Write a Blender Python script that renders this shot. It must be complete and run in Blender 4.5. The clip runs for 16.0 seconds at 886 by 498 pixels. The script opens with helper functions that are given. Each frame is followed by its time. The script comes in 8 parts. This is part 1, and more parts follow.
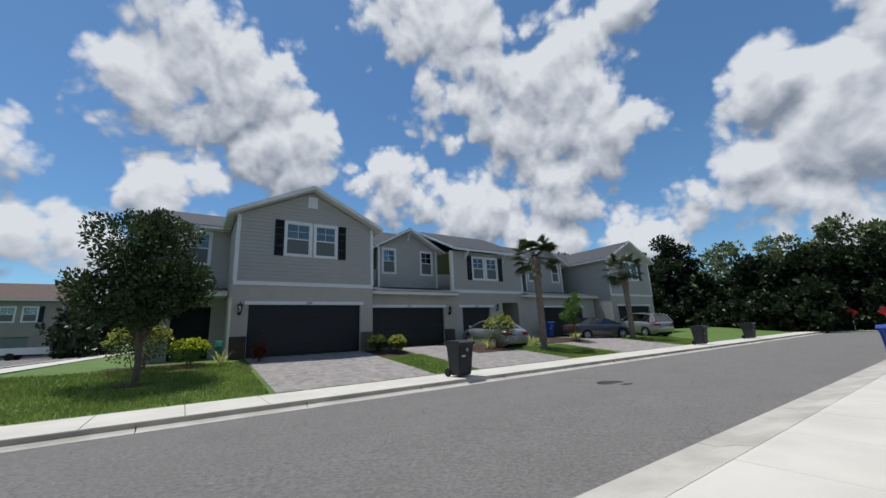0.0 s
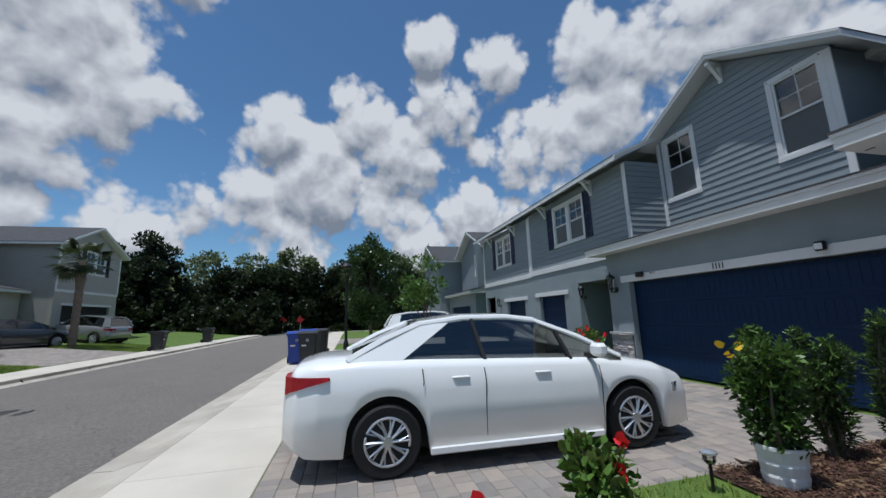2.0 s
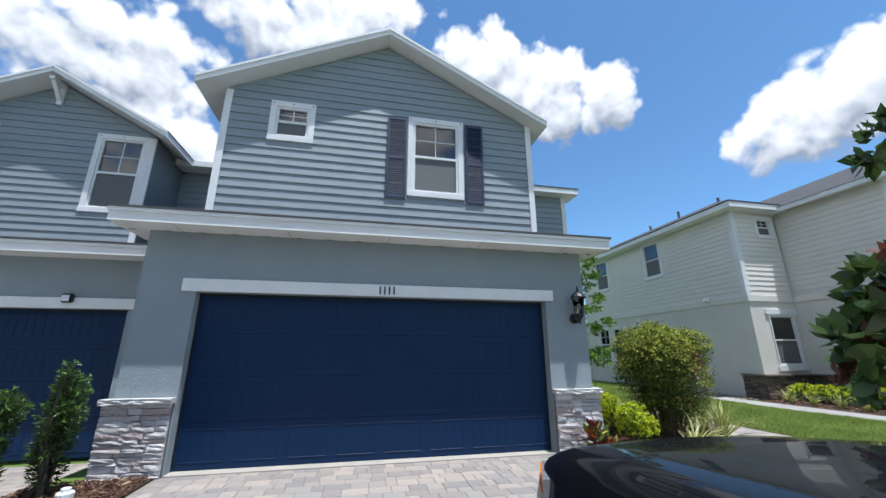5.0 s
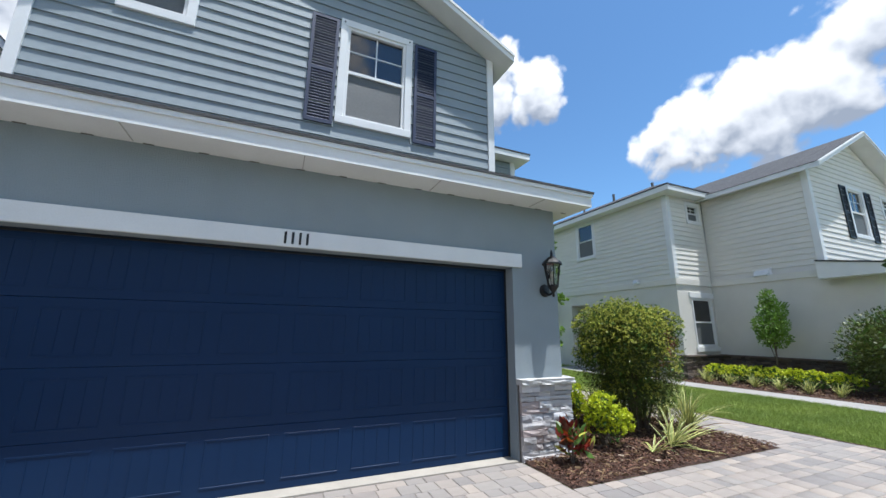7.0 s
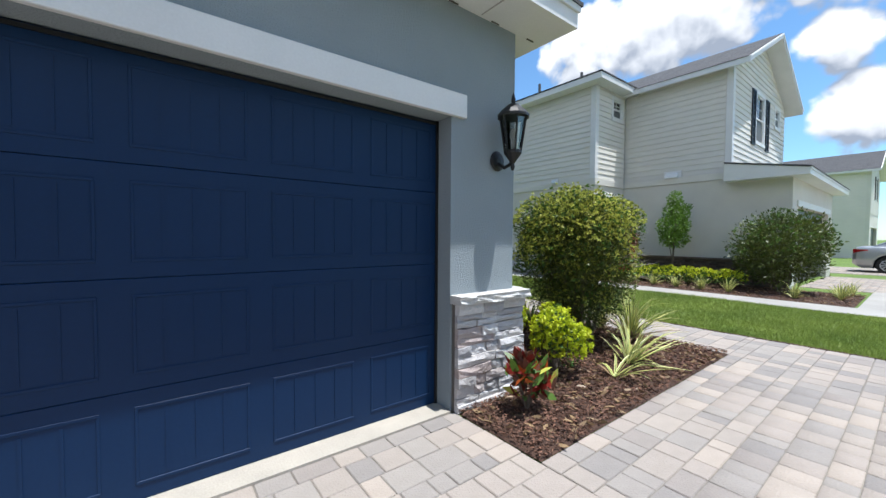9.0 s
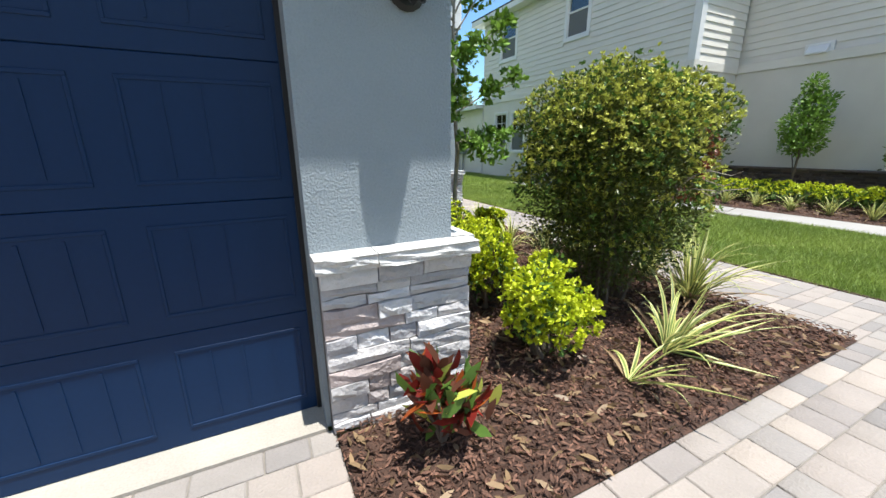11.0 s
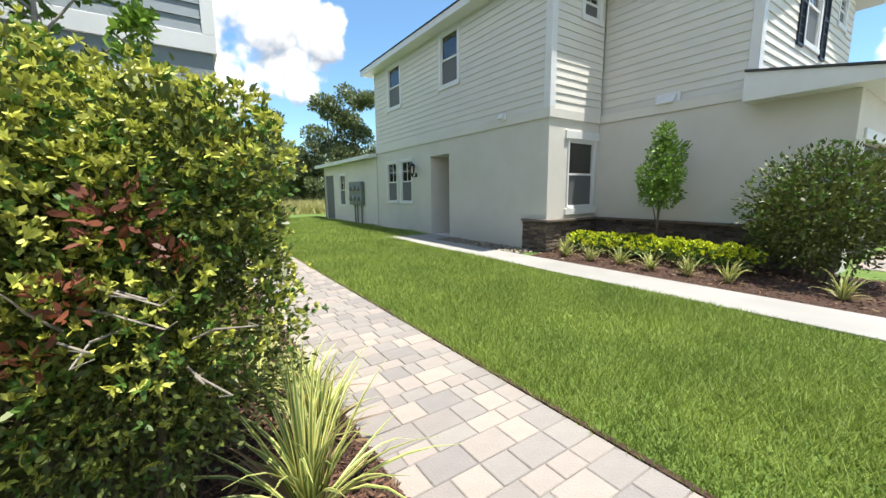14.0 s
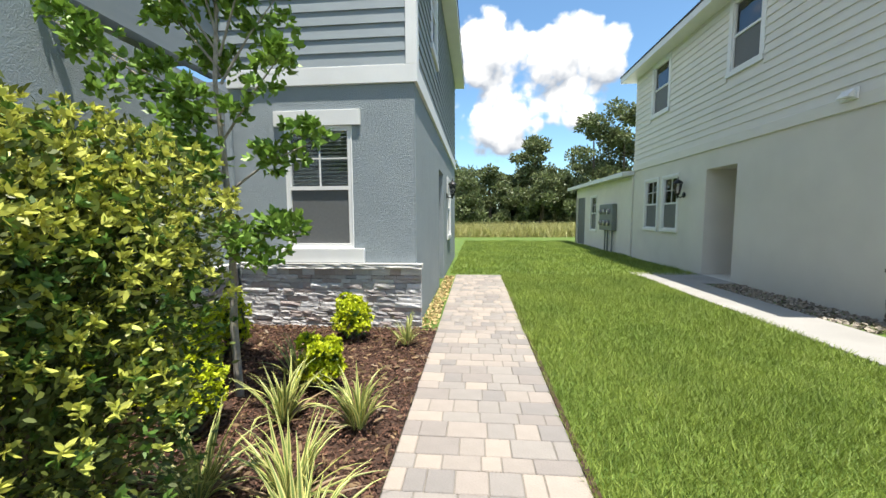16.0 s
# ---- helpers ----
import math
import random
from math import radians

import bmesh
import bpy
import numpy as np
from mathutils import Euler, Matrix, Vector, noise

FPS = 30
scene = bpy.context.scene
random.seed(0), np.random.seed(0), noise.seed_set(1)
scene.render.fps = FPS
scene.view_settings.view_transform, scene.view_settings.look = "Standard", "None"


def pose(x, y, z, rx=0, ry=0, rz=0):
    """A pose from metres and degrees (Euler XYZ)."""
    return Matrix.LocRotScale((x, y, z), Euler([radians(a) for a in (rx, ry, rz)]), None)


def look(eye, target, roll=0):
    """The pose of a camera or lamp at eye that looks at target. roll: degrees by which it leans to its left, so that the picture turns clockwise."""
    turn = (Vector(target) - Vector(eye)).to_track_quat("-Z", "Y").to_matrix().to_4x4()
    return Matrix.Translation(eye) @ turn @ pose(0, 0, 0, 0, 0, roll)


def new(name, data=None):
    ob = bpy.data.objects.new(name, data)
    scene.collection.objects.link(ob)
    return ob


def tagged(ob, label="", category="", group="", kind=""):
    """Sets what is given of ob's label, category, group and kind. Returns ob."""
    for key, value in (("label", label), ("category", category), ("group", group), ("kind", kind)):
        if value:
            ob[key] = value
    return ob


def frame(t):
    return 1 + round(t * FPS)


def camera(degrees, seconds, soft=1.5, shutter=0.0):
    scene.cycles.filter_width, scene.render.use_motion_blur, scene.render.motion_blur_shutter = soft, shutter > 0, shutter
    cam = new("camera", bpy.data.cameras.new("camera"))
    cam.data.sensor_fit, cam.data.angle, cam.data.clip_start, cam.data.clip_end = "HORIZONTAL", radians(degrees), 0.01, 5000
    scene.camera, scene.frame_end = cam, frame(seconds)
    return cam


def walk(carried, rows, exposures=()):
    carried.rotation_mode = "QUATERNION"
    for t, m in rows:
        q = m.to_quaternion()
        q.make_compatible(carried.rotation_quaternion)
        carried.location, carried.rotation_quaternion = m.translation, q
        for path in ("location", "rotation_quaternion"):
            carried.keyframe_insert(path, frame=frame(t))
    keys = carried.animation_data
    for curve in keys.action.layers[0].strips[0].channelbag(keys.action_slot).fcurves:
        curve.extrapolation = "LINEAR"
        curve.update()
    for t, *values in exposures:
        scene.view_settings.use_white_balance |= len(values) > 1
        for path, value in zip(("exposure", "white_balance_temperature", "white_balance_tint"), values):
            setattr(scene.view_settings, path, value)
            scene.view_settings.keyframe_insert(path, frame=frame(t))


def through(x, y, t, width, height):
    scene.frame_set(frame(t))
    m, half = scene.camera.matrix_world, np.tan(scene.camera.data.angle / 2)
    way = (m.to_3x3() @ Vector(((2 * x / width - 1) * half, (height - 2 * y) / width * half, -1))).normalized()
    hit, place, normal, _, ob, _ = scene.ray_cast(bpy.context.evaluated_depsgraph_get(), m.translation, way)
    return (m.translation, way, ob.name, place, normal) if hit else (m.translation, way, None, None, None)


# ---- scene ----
cam = camera(99.6, 16.0)
PATH = [
    (0, (0.575, 5.505, 1.276), (1.68, 7.113, 1.712), -2.6),
    (0.5, (0.713, 5.409, 1.265), (2.154, 6.729, 1.692), -2.8),
    (1, (0.839, 5.354, 1.26), (2.586, 6.235, 1.675), -3.1),
    (1.5, (0.912, 5.232, 1.309), (2.85, 5.532, 1.703), -3.0),
    (2, (0.798, 5.243, 1.354), (2.71, 4.772, 1.704), -1.9),
    (2.5, (0.74, 5.272, 1.387), (2.304, 4.082, 1.758), -1.3),
    (3, (0.671, 5.333, 1.371), (1.751, 3.711, 1.821), -0.6),
    (3.5, (0.538, 5.377, 1.373), (1.214, 3.566, 1.887), -0.6),
    (4, (0.396, 5.386, 1.357), (0.69, 3.481, 1.894), -0.5),
    (4.5, (0.322, 5.387, 1.361), (0.213, 3.463, 1.897), -0.2),
    (5, (0.314, 5.354, 1.349), (-0.085, 3.47, 1.888), -0.1),
    (5.2, (0.262, 5.32, 1.342), (-0.197, 3.45, 1.881), -0.1),
    (7.3, (0.073, 3.445, 1.373), (-0.8, 1.693, 1.787), 0.7),
    (7.5, (0.038, 3.27, 1.382), (-0.911, 1.557, 1.789), 0.8),
    (8, (-0.143, 2.812, 1.346), (-1.277, 1.216, 1.756), 0.6),
    (8.5, (-0.402, 2.39, 1.304), (-1.598, 0.823, 1.638), 0.5),
    (9, (-0.751, 2.093, 1.274), (-1.975, 0.513, 1.209), 0.4),
    (9.5, (-1.114, 1.88, 1.286), (-2.323, 0.307, 1.039), 0.5),
    (9.7, (-1.26, 1.808, 1.278), (-2.457, 0.232, 0.992), 0.4),
    (11.8, (-2.899, 1.543, 1.298), (-3.531, -0.246, 0.665), -0.7),
    (12, (-3.056, 1.538, 1.31), (-3.662, -0.256, 0.664), -0.7),
    (12.5, (-3.587, 1.529, 1.291), (-4.176, -0.266, 0.635), -0.8),
    (13, (-4.156, 1.592, 1.339), (-4.971, -0.116, 0.693), -0.7),
    (13.5, (-4.672, 1.48, 1.351), (-5.729, -0.138, 0.835), -0.5),
    (14, (-5.079, 1.344, 1.349), (-6.183, -0.297, 1.053), -0.6),
    (14.5, (-5.432, 1.227, 1.378), (-6.315, -0.554, 1.16), -0.5),
    (15, (-5.746, 1.005, 1.369), (-6.082, -0.954, 1.147), -0.4),
    (15.5, (-6.012, 0.701, 1.392), (-6.014, -1.288, 1.178), -0.4),
    (16, (-6.252, 0.345, 1.44), (-6.077, -1.64, 1.267), -0.3),
]
walk(cam, [(t, look(eye, target, roll)) for t, eye, target, roll in PATH], [(0, -0.12, 6050, 10), (1, -0.22, 6000, 10), (2, -0.28, 5950, 10), (3, 0.12, 5900, 10), (3.5, 0.32, 5850, 10), (5, 0.62, 5950, 10), (7.5, 0.7, 6050, 10), (9, 0.82, 6150, 10), (12, 1.08, 6650, 9), (12.5, 1.07, 6750, 9), (14, 1.11, 6750, 9), (16, 1.05, 6850, 9)])

# ---- world, sun, exposure ----
SUN = Vector((-0.12, 0.21, 1.0)).normalized()
sun_data = bpy.data.lights.new("sun", "SUN")
sun_data.energy, sun_data.angle, sun_data.color = 4.3, radians(0.55), (1.0, 0.975, 0.93)
sun = new("sun", sun_data)
sun.matrix_world = look((-12, 21, 100), (0, 0, 0))

world = bpy.data.worlds.new("world")
scene.world = world
world.use_nodes = True
wn, wl = world.node_tree.nodes, world.node_tree.links
wn.clear()


def wnode(kind, **inputs):
    n = wn.new(kind)
    for key, value in inputs.items():
        n.inputs[int(key[1:]) if key[0] == "i" and key[1:].isdigit() else key].default_value = value
    return n


def wmath(op, a, b=None, clamp=False):
    n = wn.new("ShaderNodeMath")
    n.operation, n.use_clamp = op, clamp
    for i, v in enumerate((a, b)):
        if v is None:
            continue
        if isinstance(v, (int, float)):
            n.inputs[i].default_value = v
        else:
            wl.new(v, n.inputs[i])
    return n.outputs[0]


sky = wn.new("ShaderNodeTexSky")
sky.sky_type, sky.sun_disc = "NISHITA", False
sky.sun_elevation, sky.sun_rotation = math.asin(SUN.z), math.atan2(SUN.x, SUN.y)
sky.air_density, sky.dust_density, sky.ozone_density = 1.0, 0.25, 3.5
coord = wn.new("ShaderNodeTexCoord")
# where the cumulus heaps stand: (azimuth from north towards east, elevation, reach), degrees
NORTH_HEAPS = [(352, 29, 6), (1, 36, 8), (7, 34, 5.5), (356, 40, 6), (343, 20, 3.5), (345, 11, 5), (357, 18, 5.5), (11, 26, 6), (26, 22, 6), (38, 18, 6), (32, 20, 4), (8, 13, 5), (22, 12, 5), (350, 8, 6)]
EAST_HEAPS = [(29, 43, 7), (40, 37, 10), (52, 31, 9.5), (61, 26, 7.5), (67, 40, 3), (53, 20, 6), (79, 26, 4.2), (73, 16, 7), (85, 20, 7), (92, 29, 4.7), (97, 24, 6), (105, 31, 5.2), (103, 38, 3), (113, 35, 4), (95, 15, 5), (50, 12, 6), (64, 11, 6), (80, 10, 6), (100, 10, 5)]
SOUTH_HEAPS = [(115, 23, 5.2), (123, 24, 6), (130, 26, 6.5), (130, 35, 5.2), (139, 34, 7.2), (150, 35, 7), (156, 44, 6), (176, 45, 8), (199, 40, 7), (211, 36, 5), (219, 34, 4), (183, 22, 5), (191, 22, 4.2), (197, 21, 3.3), (184, 15, 5.4), (194, 15, 4), (110, 15, 6), (122, 16, 6), (140, 24, 7), (152, 26, 6)]
WEST_HEAPS = [(238, 25, 4.5), (245, 26, 6), (252, 27, 5), (256, 31, 5.2), (264, 30, 6), (267, 26, 4.2), (264, 20, 3.1), (266, 13, 4), (285, 34, 8), (310, 28, 7), (300, 20, 6), (325, 38, 7)]


def cloud_depth(shift):
    """Depth of cloud in the direction raised by shift: round heaps with a billowing noise over them."""
    at = wn.new("ShaderNodeVectorMath")
    at.operation = "ADD"
    wl.new(coord.outputs["Generated"], at.inputs[0])
    at.inputs[1].default_value = (0, 0, shift)
    unit = wn.new("ShaderNodeVectorMath")
    unit.operation = "NORMALIZE"
    wl.new(at.outputs[0], unit.inputs[0])
    mass = -0.6
    for az, el, reach in NORTH_HEAPS + EAST_HEAPS + SOUTH_HEAPS + WEST_HEAPS:
        a, e, k = radians(az), radians(el), 2 / (2 * math.sin(radians(reach * 1.4) / 2)) ** 2
        dot = wn.new("ShaderNodeVectorMath")
        dot.operation = "DOT_PRODUCT"
        wl.new(unit.outputs[0], dot.inputs[0])
        dot.inputs[1].default_value = (math.sin(a) * math.cos(e), math.cos(a) * math.cos(e), math.sin(e))
        heap_in = wn.new("ShaderNodeMath")
        heap_in.operation = "MULTIPLY_ADD"
        wl.new(dot.outputs["Value"], heap_in.inputs[0])
        heap_in.inputs[1].default_value, heap_in.inputs[2].default_value = k, 1 - k
        mass = wmath("MAXIMUM", heap_in.outputs[0], mass)
    broad = wnode("ShaderNodeTexNoise", Scale=5.0, Detail=8.0, Roughness=0.53, Distortion=0.15)
    wl.new(unit.outputs[0], broad.inputs["Vector"])
    ripple = wnode("ShaderNodeTexNoise", Scale=10.0, Detail=4.0)
    wl.new(unit.outputs[0], ripple.inputs["Vector"])
    bent = wn.new("ShaderNodeVectorMath")
    bent.operation = "MULTIPLY_ADD"
    wl.new(ripple.outputs["Color"], bent.inputs[0])
    bent.inputs[1].default_value = (0.05, 0.05, 0.05)
    wl.new(unit.outputs[0], bent.inputs[2])
    puff = wn.new("ShaderNodeTexVoronoi")
    puff.inputs["Scale"].default_value, puff.inputs["Detail"].default_value, puff.inputs["Roughness"].default_value = 15.0, 2.0, 0.5
    wl.new(bent.outputs[0], puff.inputs["Vector"])
    billow = wmath("ADD", wmath("MULTIPLY", wmath("SUBTRACT", broad.outputs["Fac"], 0.5), 2.7), wmath("MULTIPLY", wmath("SUBTRACT", 0.42, puff.outputs["Distance"]), 0.75))
    return mass, wmath("ADD", mass, billow)


heaps, dens = cloud_depth(0.0)
higher, dens_up = cloud_depth(0.045)
cover = wn.new("ShaderNodeValToRGB")
cover.color_ramp.interpolation = "EASE"
cover.color_ramp.elements[0].position, cover.color_ramp.elements[1].position = 0.0, 0.42
wl.new(dens, cover.inputs[0])
# tops catch the sun, undersides and thick cores are greyer
lit = wmath("ADD", 0.62, wmath("ADD", wmath("MULTIPLY", wmath("SUBTRACT", dens, dens_up), 0.75), wmath("MULTIPLY", wmath("SUBTRACT", heaps, higher), 0.9)))
lit = wmath("SUBTRACT", lit, wmath("MULTIPLY", wmath("MAXIMUM", wmath("SUBTRACT", dens, 0.7), 0.0), 0.3))
core = wn.new("ShaderNodeValToRGB")
cr = core.color_ramp
cr.elements[0].position, cr.elements[0].color = 0.05, (0.31, 0.35, 0.42, 1)
cr.elements[1].position, cr.elements[1].color = 0.95, (1.0, 1.0, 1.0, 1)
wl.new(lit, core.inputs[0])
SKY, CLOUD = 0.112, 0.78
blue = wn.new("ShaderNodeVectorMath")
blue.operation = "SCALE"
deep = wn.new("ShaderNodeVectorMath")
deep.operation = "MULTIPLY"
wl.new(sky.outputs[0], deep.inputs[0])
deep.inputs[1].default_value = (0.80, 0.99, 1.03)
wl.new(deep.outputs[0], blue.inputs[0])
blue.inputs["Scale"].default_value = SKY
white = wn.new("ShaderNodeVectorMath")
white.operation = "SCALE"
wl.new(core.outputs[0], white.inputs[0])
white.inputs["Scale"].default_value = CLOUD
mixed = wn.new("ShaderNodeMix")
mixed.data_type = "RGBA"
wl.new(cover.outputs[0], mixed.inputs["Factor"])
wl.new(blue.outputs[0], mixed.inputs["A"])
wl.new(white.outputs[0], mixed.inputs["B"])
back = wnode("ShaderNodeBackground", Strength=1.0)
wl.new(mixed.outputs["Result"], back.inputs[0])
wl.new(back.outputs[0], wn.new("ShaderNodeOutputWorld").inputs[0])

# ---- materials ----
def mat(name, a, b=None, scale=6.0, rough=0.7, bump=0.0, grain=60.0, metal=0.0, spec=0.4, piece=0.0, island=0.0, coat=0.0, contrast=0.5, dirt=0.0, through=0.0, stretch=(1, 1, 1)):
    """Two colours mixed by noise at two scales; piece and island vary the brightness piece by piece."""
    m = bpy.data.materials.new(name)
    m.use_nodes = True
    nt = m.node_tree
    n, l = nt.nodes, nt.links
    p = n["Principled BSDF"]
    b = b or tuple(c * 0.85 for c in a)
    tc = n.new("ShaderNodeTexCoord")
    mp = n.new("ShaderNodeMapping")
    mp.inputs["Scale"].default_value = stretch
    l.new(tc.outputs["Object"], mp.inputs[0])
    n1, n2 = n.new("ShaderNodeTexNoise"), n.new("ShaderNodeTexNoise")
    n1.inputs["Scale"].default_value, n1.inputs["Detail"].default_value = scale, 4
    n2.inputs["Scale"].default_value, n2.inputs["Detail"].default_value = grain, 3
    for t in (n1, n2):
        l.new(mp.outputs[0], t.inputs["Vector"])
    mixn = n.new("ShaderNodeMath")
    mixn.operation = "MULTIPLY_ADD"
    l.new(n2.outputs["Fac"], mixn.inputs[0])
    mixn.inputs[1].default_value = 0.45
    half = n.new("ShaderNodeMath")
    half.operation = "MULTIPLY"
    l.new(n1.outputs["Fac"], half.inputs[0])
    half.inputs[1].default_value = 0.55
    l.new(half.outputs[0], mixn.inputs[2])
    ramp = n.new("ShaderNodeValToRGB")
    e = ramp.color_ramp.elements
    e[0].position, e[0].color = 0.5 - contrast * 0.3, (*a, 1)
    e[1].position, e[1].color = 0.5 + contrast * 0.3, (*b, 1)
    l.new(mixn.outputs[0], ramp.inputs[0])
    out = ramp.outputs[0]
    if piece or island:
        if piece:
            src = n.new("ShaderNodeObjectInfo").outputs["Random"]
        else:
            src = n.new("ShaderNodeNewGeometry").outputs["Random Per Island"]
        k = piece or island
        mr = n.new("ShaderNodeMapRange")
        mr.inputs["To Min"].default_value, mr.inputs["To Max"].default_value = 1 - k, 1 + k
        l.new(src, mr.inputs[0])
        sc = n.new("ShaderNodeVectorMath")
        sc.operation = "SCALE"
        l.new(out, sc.inputs[0])
        l.new(mr.outputs[0], sc.inputs["Scale"])
        out = sc.outputs[0]
    if dirt:
        n3 = n.new("ShaderNodeTexNoise")
        n3.inputs["Scale"].default_value, n3.inputs["Detail"].default_value = 0.9, 5
        l.new(tc.outputs["Object"], n3.inputs["Vector"])
        mr = n.new("ShaderNodeMapRange")
        mr.inputs["From Min"].default_value, mr.inputs["From Max"].default_value = 0.35, 0.7
        mr.inputs["To Min"].default_value, mr.inputs["To Max"].default_value = 1.0, 1 - dirt
        l.new(n3.outputs["Fac"], mr.inputs[0])
        sc = n.new("ShaderNodeVectorMath")
        sc.operation = "SCALE"
        l.new(out, sc.inputs[0])
        l.new(mr.outputs[0], sc.inputs["Scale"])
        out = sc.outputs[0]
    l.new(out, p.inputs["Base Color"])
    p.inputs["Roughness"].default_value, p.inputs["Metallic"].default_value = rough, metal
    p.inputs["Specular IOR Level"].default_value = spec
    if coat:
        p.inputs["Coat Weight"].default_value, p.inputs["Coat Roughness"].default_value = coat, 0.03
    if bump:
        bp = n.new("ShaderNodeBump")
        bp.inputs["Strength"].default_value, bp.inputs["Distance"].default_value = bump, 0.02
        l.new(n2.outputs["Fac"], bp.inputs["Height"])
        l.new(bp.outputs[0], p.inputs["Normal"])
    if through:
        tr = n.new("ShaderNodeBsdfTranslucent")
        l.new(out, tr.inputs[0])
        mx = n.new("ShaderNodeMixShader")
        mx.inputs[0].default_value = through
        l.new(p.outputs[0], mx.inputs[1])
        l.new(tr.outputs[0], mx.inputs[2])
        l.new(mx.outputs[0], n["Material Output"].inputs[0])
    return m


def palette(name, colours, rough=0.8, bump=0.25, grain=45.0, by_piece=True, spec=0.3):
    """One of several colours for each piece, with a grain over it."""
    m = mat(name, (0.92, 0.92, 0.92), (1.05, 1.05, 1.05), 7, rough, bump, grain, spec=spec)
    n, l = m.node_tree.nodes, m.node_tree.links
    p = n["Principled BSDF"]
    grainc = p.inputs["Base Color"].links[0].from_socket
    ramp = n.new("ShaderNodeValToRGB")
    ramp.color_ramp.interpolation = "CONSTANT"
    e = ramp.color_ramp.elements
    while len(e) < len(colours):
        e.new(0.5)
    for i, c in enumerate(colours):
        e[i].position, e[i].color = i / len(colours), (*c, 1)
    src = n.new("ShaderNodeObjectInfo").outputs["Random"] if by_piece else n.new("ShaderNodeNewGeometry").outputs["Random Per Island"]
    l.new(src, ramp.inputs[0])
    mul = n.new("ShaderNodeVectorMath")
    mul.operation = "MULTIPLY"
    l.new(ramp.outputs[0], mul.inputs[0])
    l.new(grainc, mul.inputs[1])
    l.new(mul.outputs[0], p.inputs["Base Color"])
    return m


ASPHALT = mat("asphalt", (0.125, 0.112, 0.099), (0.255, 0.229, 0.2), 22, 0.9, 0.9, 90, dirt=0.1, contrast=0.5)
def cracked(m, scale, width, dark):
    """Fine wandering cracks in a surface."""
    n, l = m.node_tree.nodes, m.node_tree.links
    p = n["Principled BSDF"]
    base = p.inputs["Base Color"].links[0].from_socket
    tc, wob, add, vor, mr, sc = n.new("ShaderNodeTexCoord"), n.new("ShaderNodeTexNoise"), n.new("ShaderNodeVectorMath"), n.new("ShaderNodeTexVoronoi"), n.new("ShaderNodeMapRange"), n.new("ShaderNodeVectorMath")
    wob.inputs["Scale"].default_value, wob.inputs["Detail"].default_value = 1.4, 6
    vor.feature = "DISTANCE_TO_EDGE"
    vor.inputs["Scale"].default_value = scale
    l.new(tc.outputs["Object"], wob.inputs["Vector"])
    l.new(tc.outputs["Object"], add.inputs[0])
    l.new(wob.outputs["Color"], add.inputs[1])
    l.new(add.outputs[0], vor.inputs["Vector"])
    l.new(vor.outputs["Distance"], mr.inputs[0])
    mr.inputs["From Min"].default_value, mr.inputs["From Max"].default_value = 0.0, width
    mr.inputs["To Min"].default_value, mr.inputs["To Max"].default_value = dark, 1.0
    sc.operation = "SCALE"
    l.new(base, sc.inputs[0])
    l.new(mr.outputs[0], sc.inputs["Scale"])
    l.new(sc.outputs[0], p.inputs["Base Color"])


cracked(ASPHALT, 0.16, 0.003, 0.72)
PATH_CONCRETE = mat("path concrete", (0.35, 0.335, 0.31), (0.29, 0.278, 0.255), 1.5, 0.85, 0.15, 90, dirt=0.15)
CONCRETE = mat("concrete", (0.62, 0.565, 0.475), (0.55, 0.50, 0.42), 1.5, 0.85, 0.12, 90, dirt=0.1)
CURB = mat("curb concrete", (0.54, 0.49, 0.41), (0.43, 0.385, 0.315), 1.8, 0.88, 0.2, 90, dirt=0.22)
JOINT = mat("joint", (0.12, 0.11, 0.10), rough=0.95)
GRASS = mat("lawn", (0.13, 0.20, 0.03), (0.075, 0.135, 0.02), 2.2, 0.8, 0.5, 70, dirt=0.2)
BLADE = mat("grass blades", (0.30, 0.37, 0.075), (0.15, 0.225, 0.04), 0.9, 0.6, island=0.35, through=0.3)
MULCH = mat("mulch", (0.085, 0.045, 0.03), (0.035, 0.02, 0.014), 9, 0.95, 0.9, 50)
CHIP = mat("wood chip", (0.165, 0.082, 0.052), (0.07, 0.037, 0.026), 30, 0.9, 0.2, 90, island=0.55)
SHINGLE = mat("shingles", (0.075, 0.075, 0.078), (0.045, 0.045, 0.048), 3, 0.9, 0.5, 40, stretch=(1, 1, 3))
BROWN_ROOF = mat("brown shingles", (0.13, 0.085, 0.065), (0.09, 0.06, 0.045), 3, 0.9, 0.4, 40)
WHITE = mat("white trim paint", (0.74, 0.74, 0.73), (0.68, 0.68, 0.67), 3, 0.5, 0.03, 80, dirt=0.06)
SOFFIT = mat("white soffit", (0.72, 0.72, 0.70), (0.66, 0.66, 0.64), 3, 0.6)
GREY_STUCCO = mat("grey stucco", (0.27, 0.31, 0.33), (0.24, 0.278, 0.298), 2.0, 0.9, 0.5, 95, dirt=0.05)
GREY_SIDING = mat("grey siding", (0.255, 0.292, 0.31), (0.225, 0.26, 0.28), 2.0, 0.65, 0.12, 70, stretch=(1, 1, 6), dirt=0.05)
CREAM_STUCCO = mat("cream stucco", (0.67, 0.645, 0.585), (0.62, 0.595, 0.54), 2.0, 0.9, 0.4, 110, dirt=0.05)
CREAM_SIDING = mat("cream siding", (0.69, 0.665, 0.605), (0.64, 0.615, 0.56), 2.0, 0.65, 0.1, 70, stretch=(1, 1, 6), dirt=0.05)
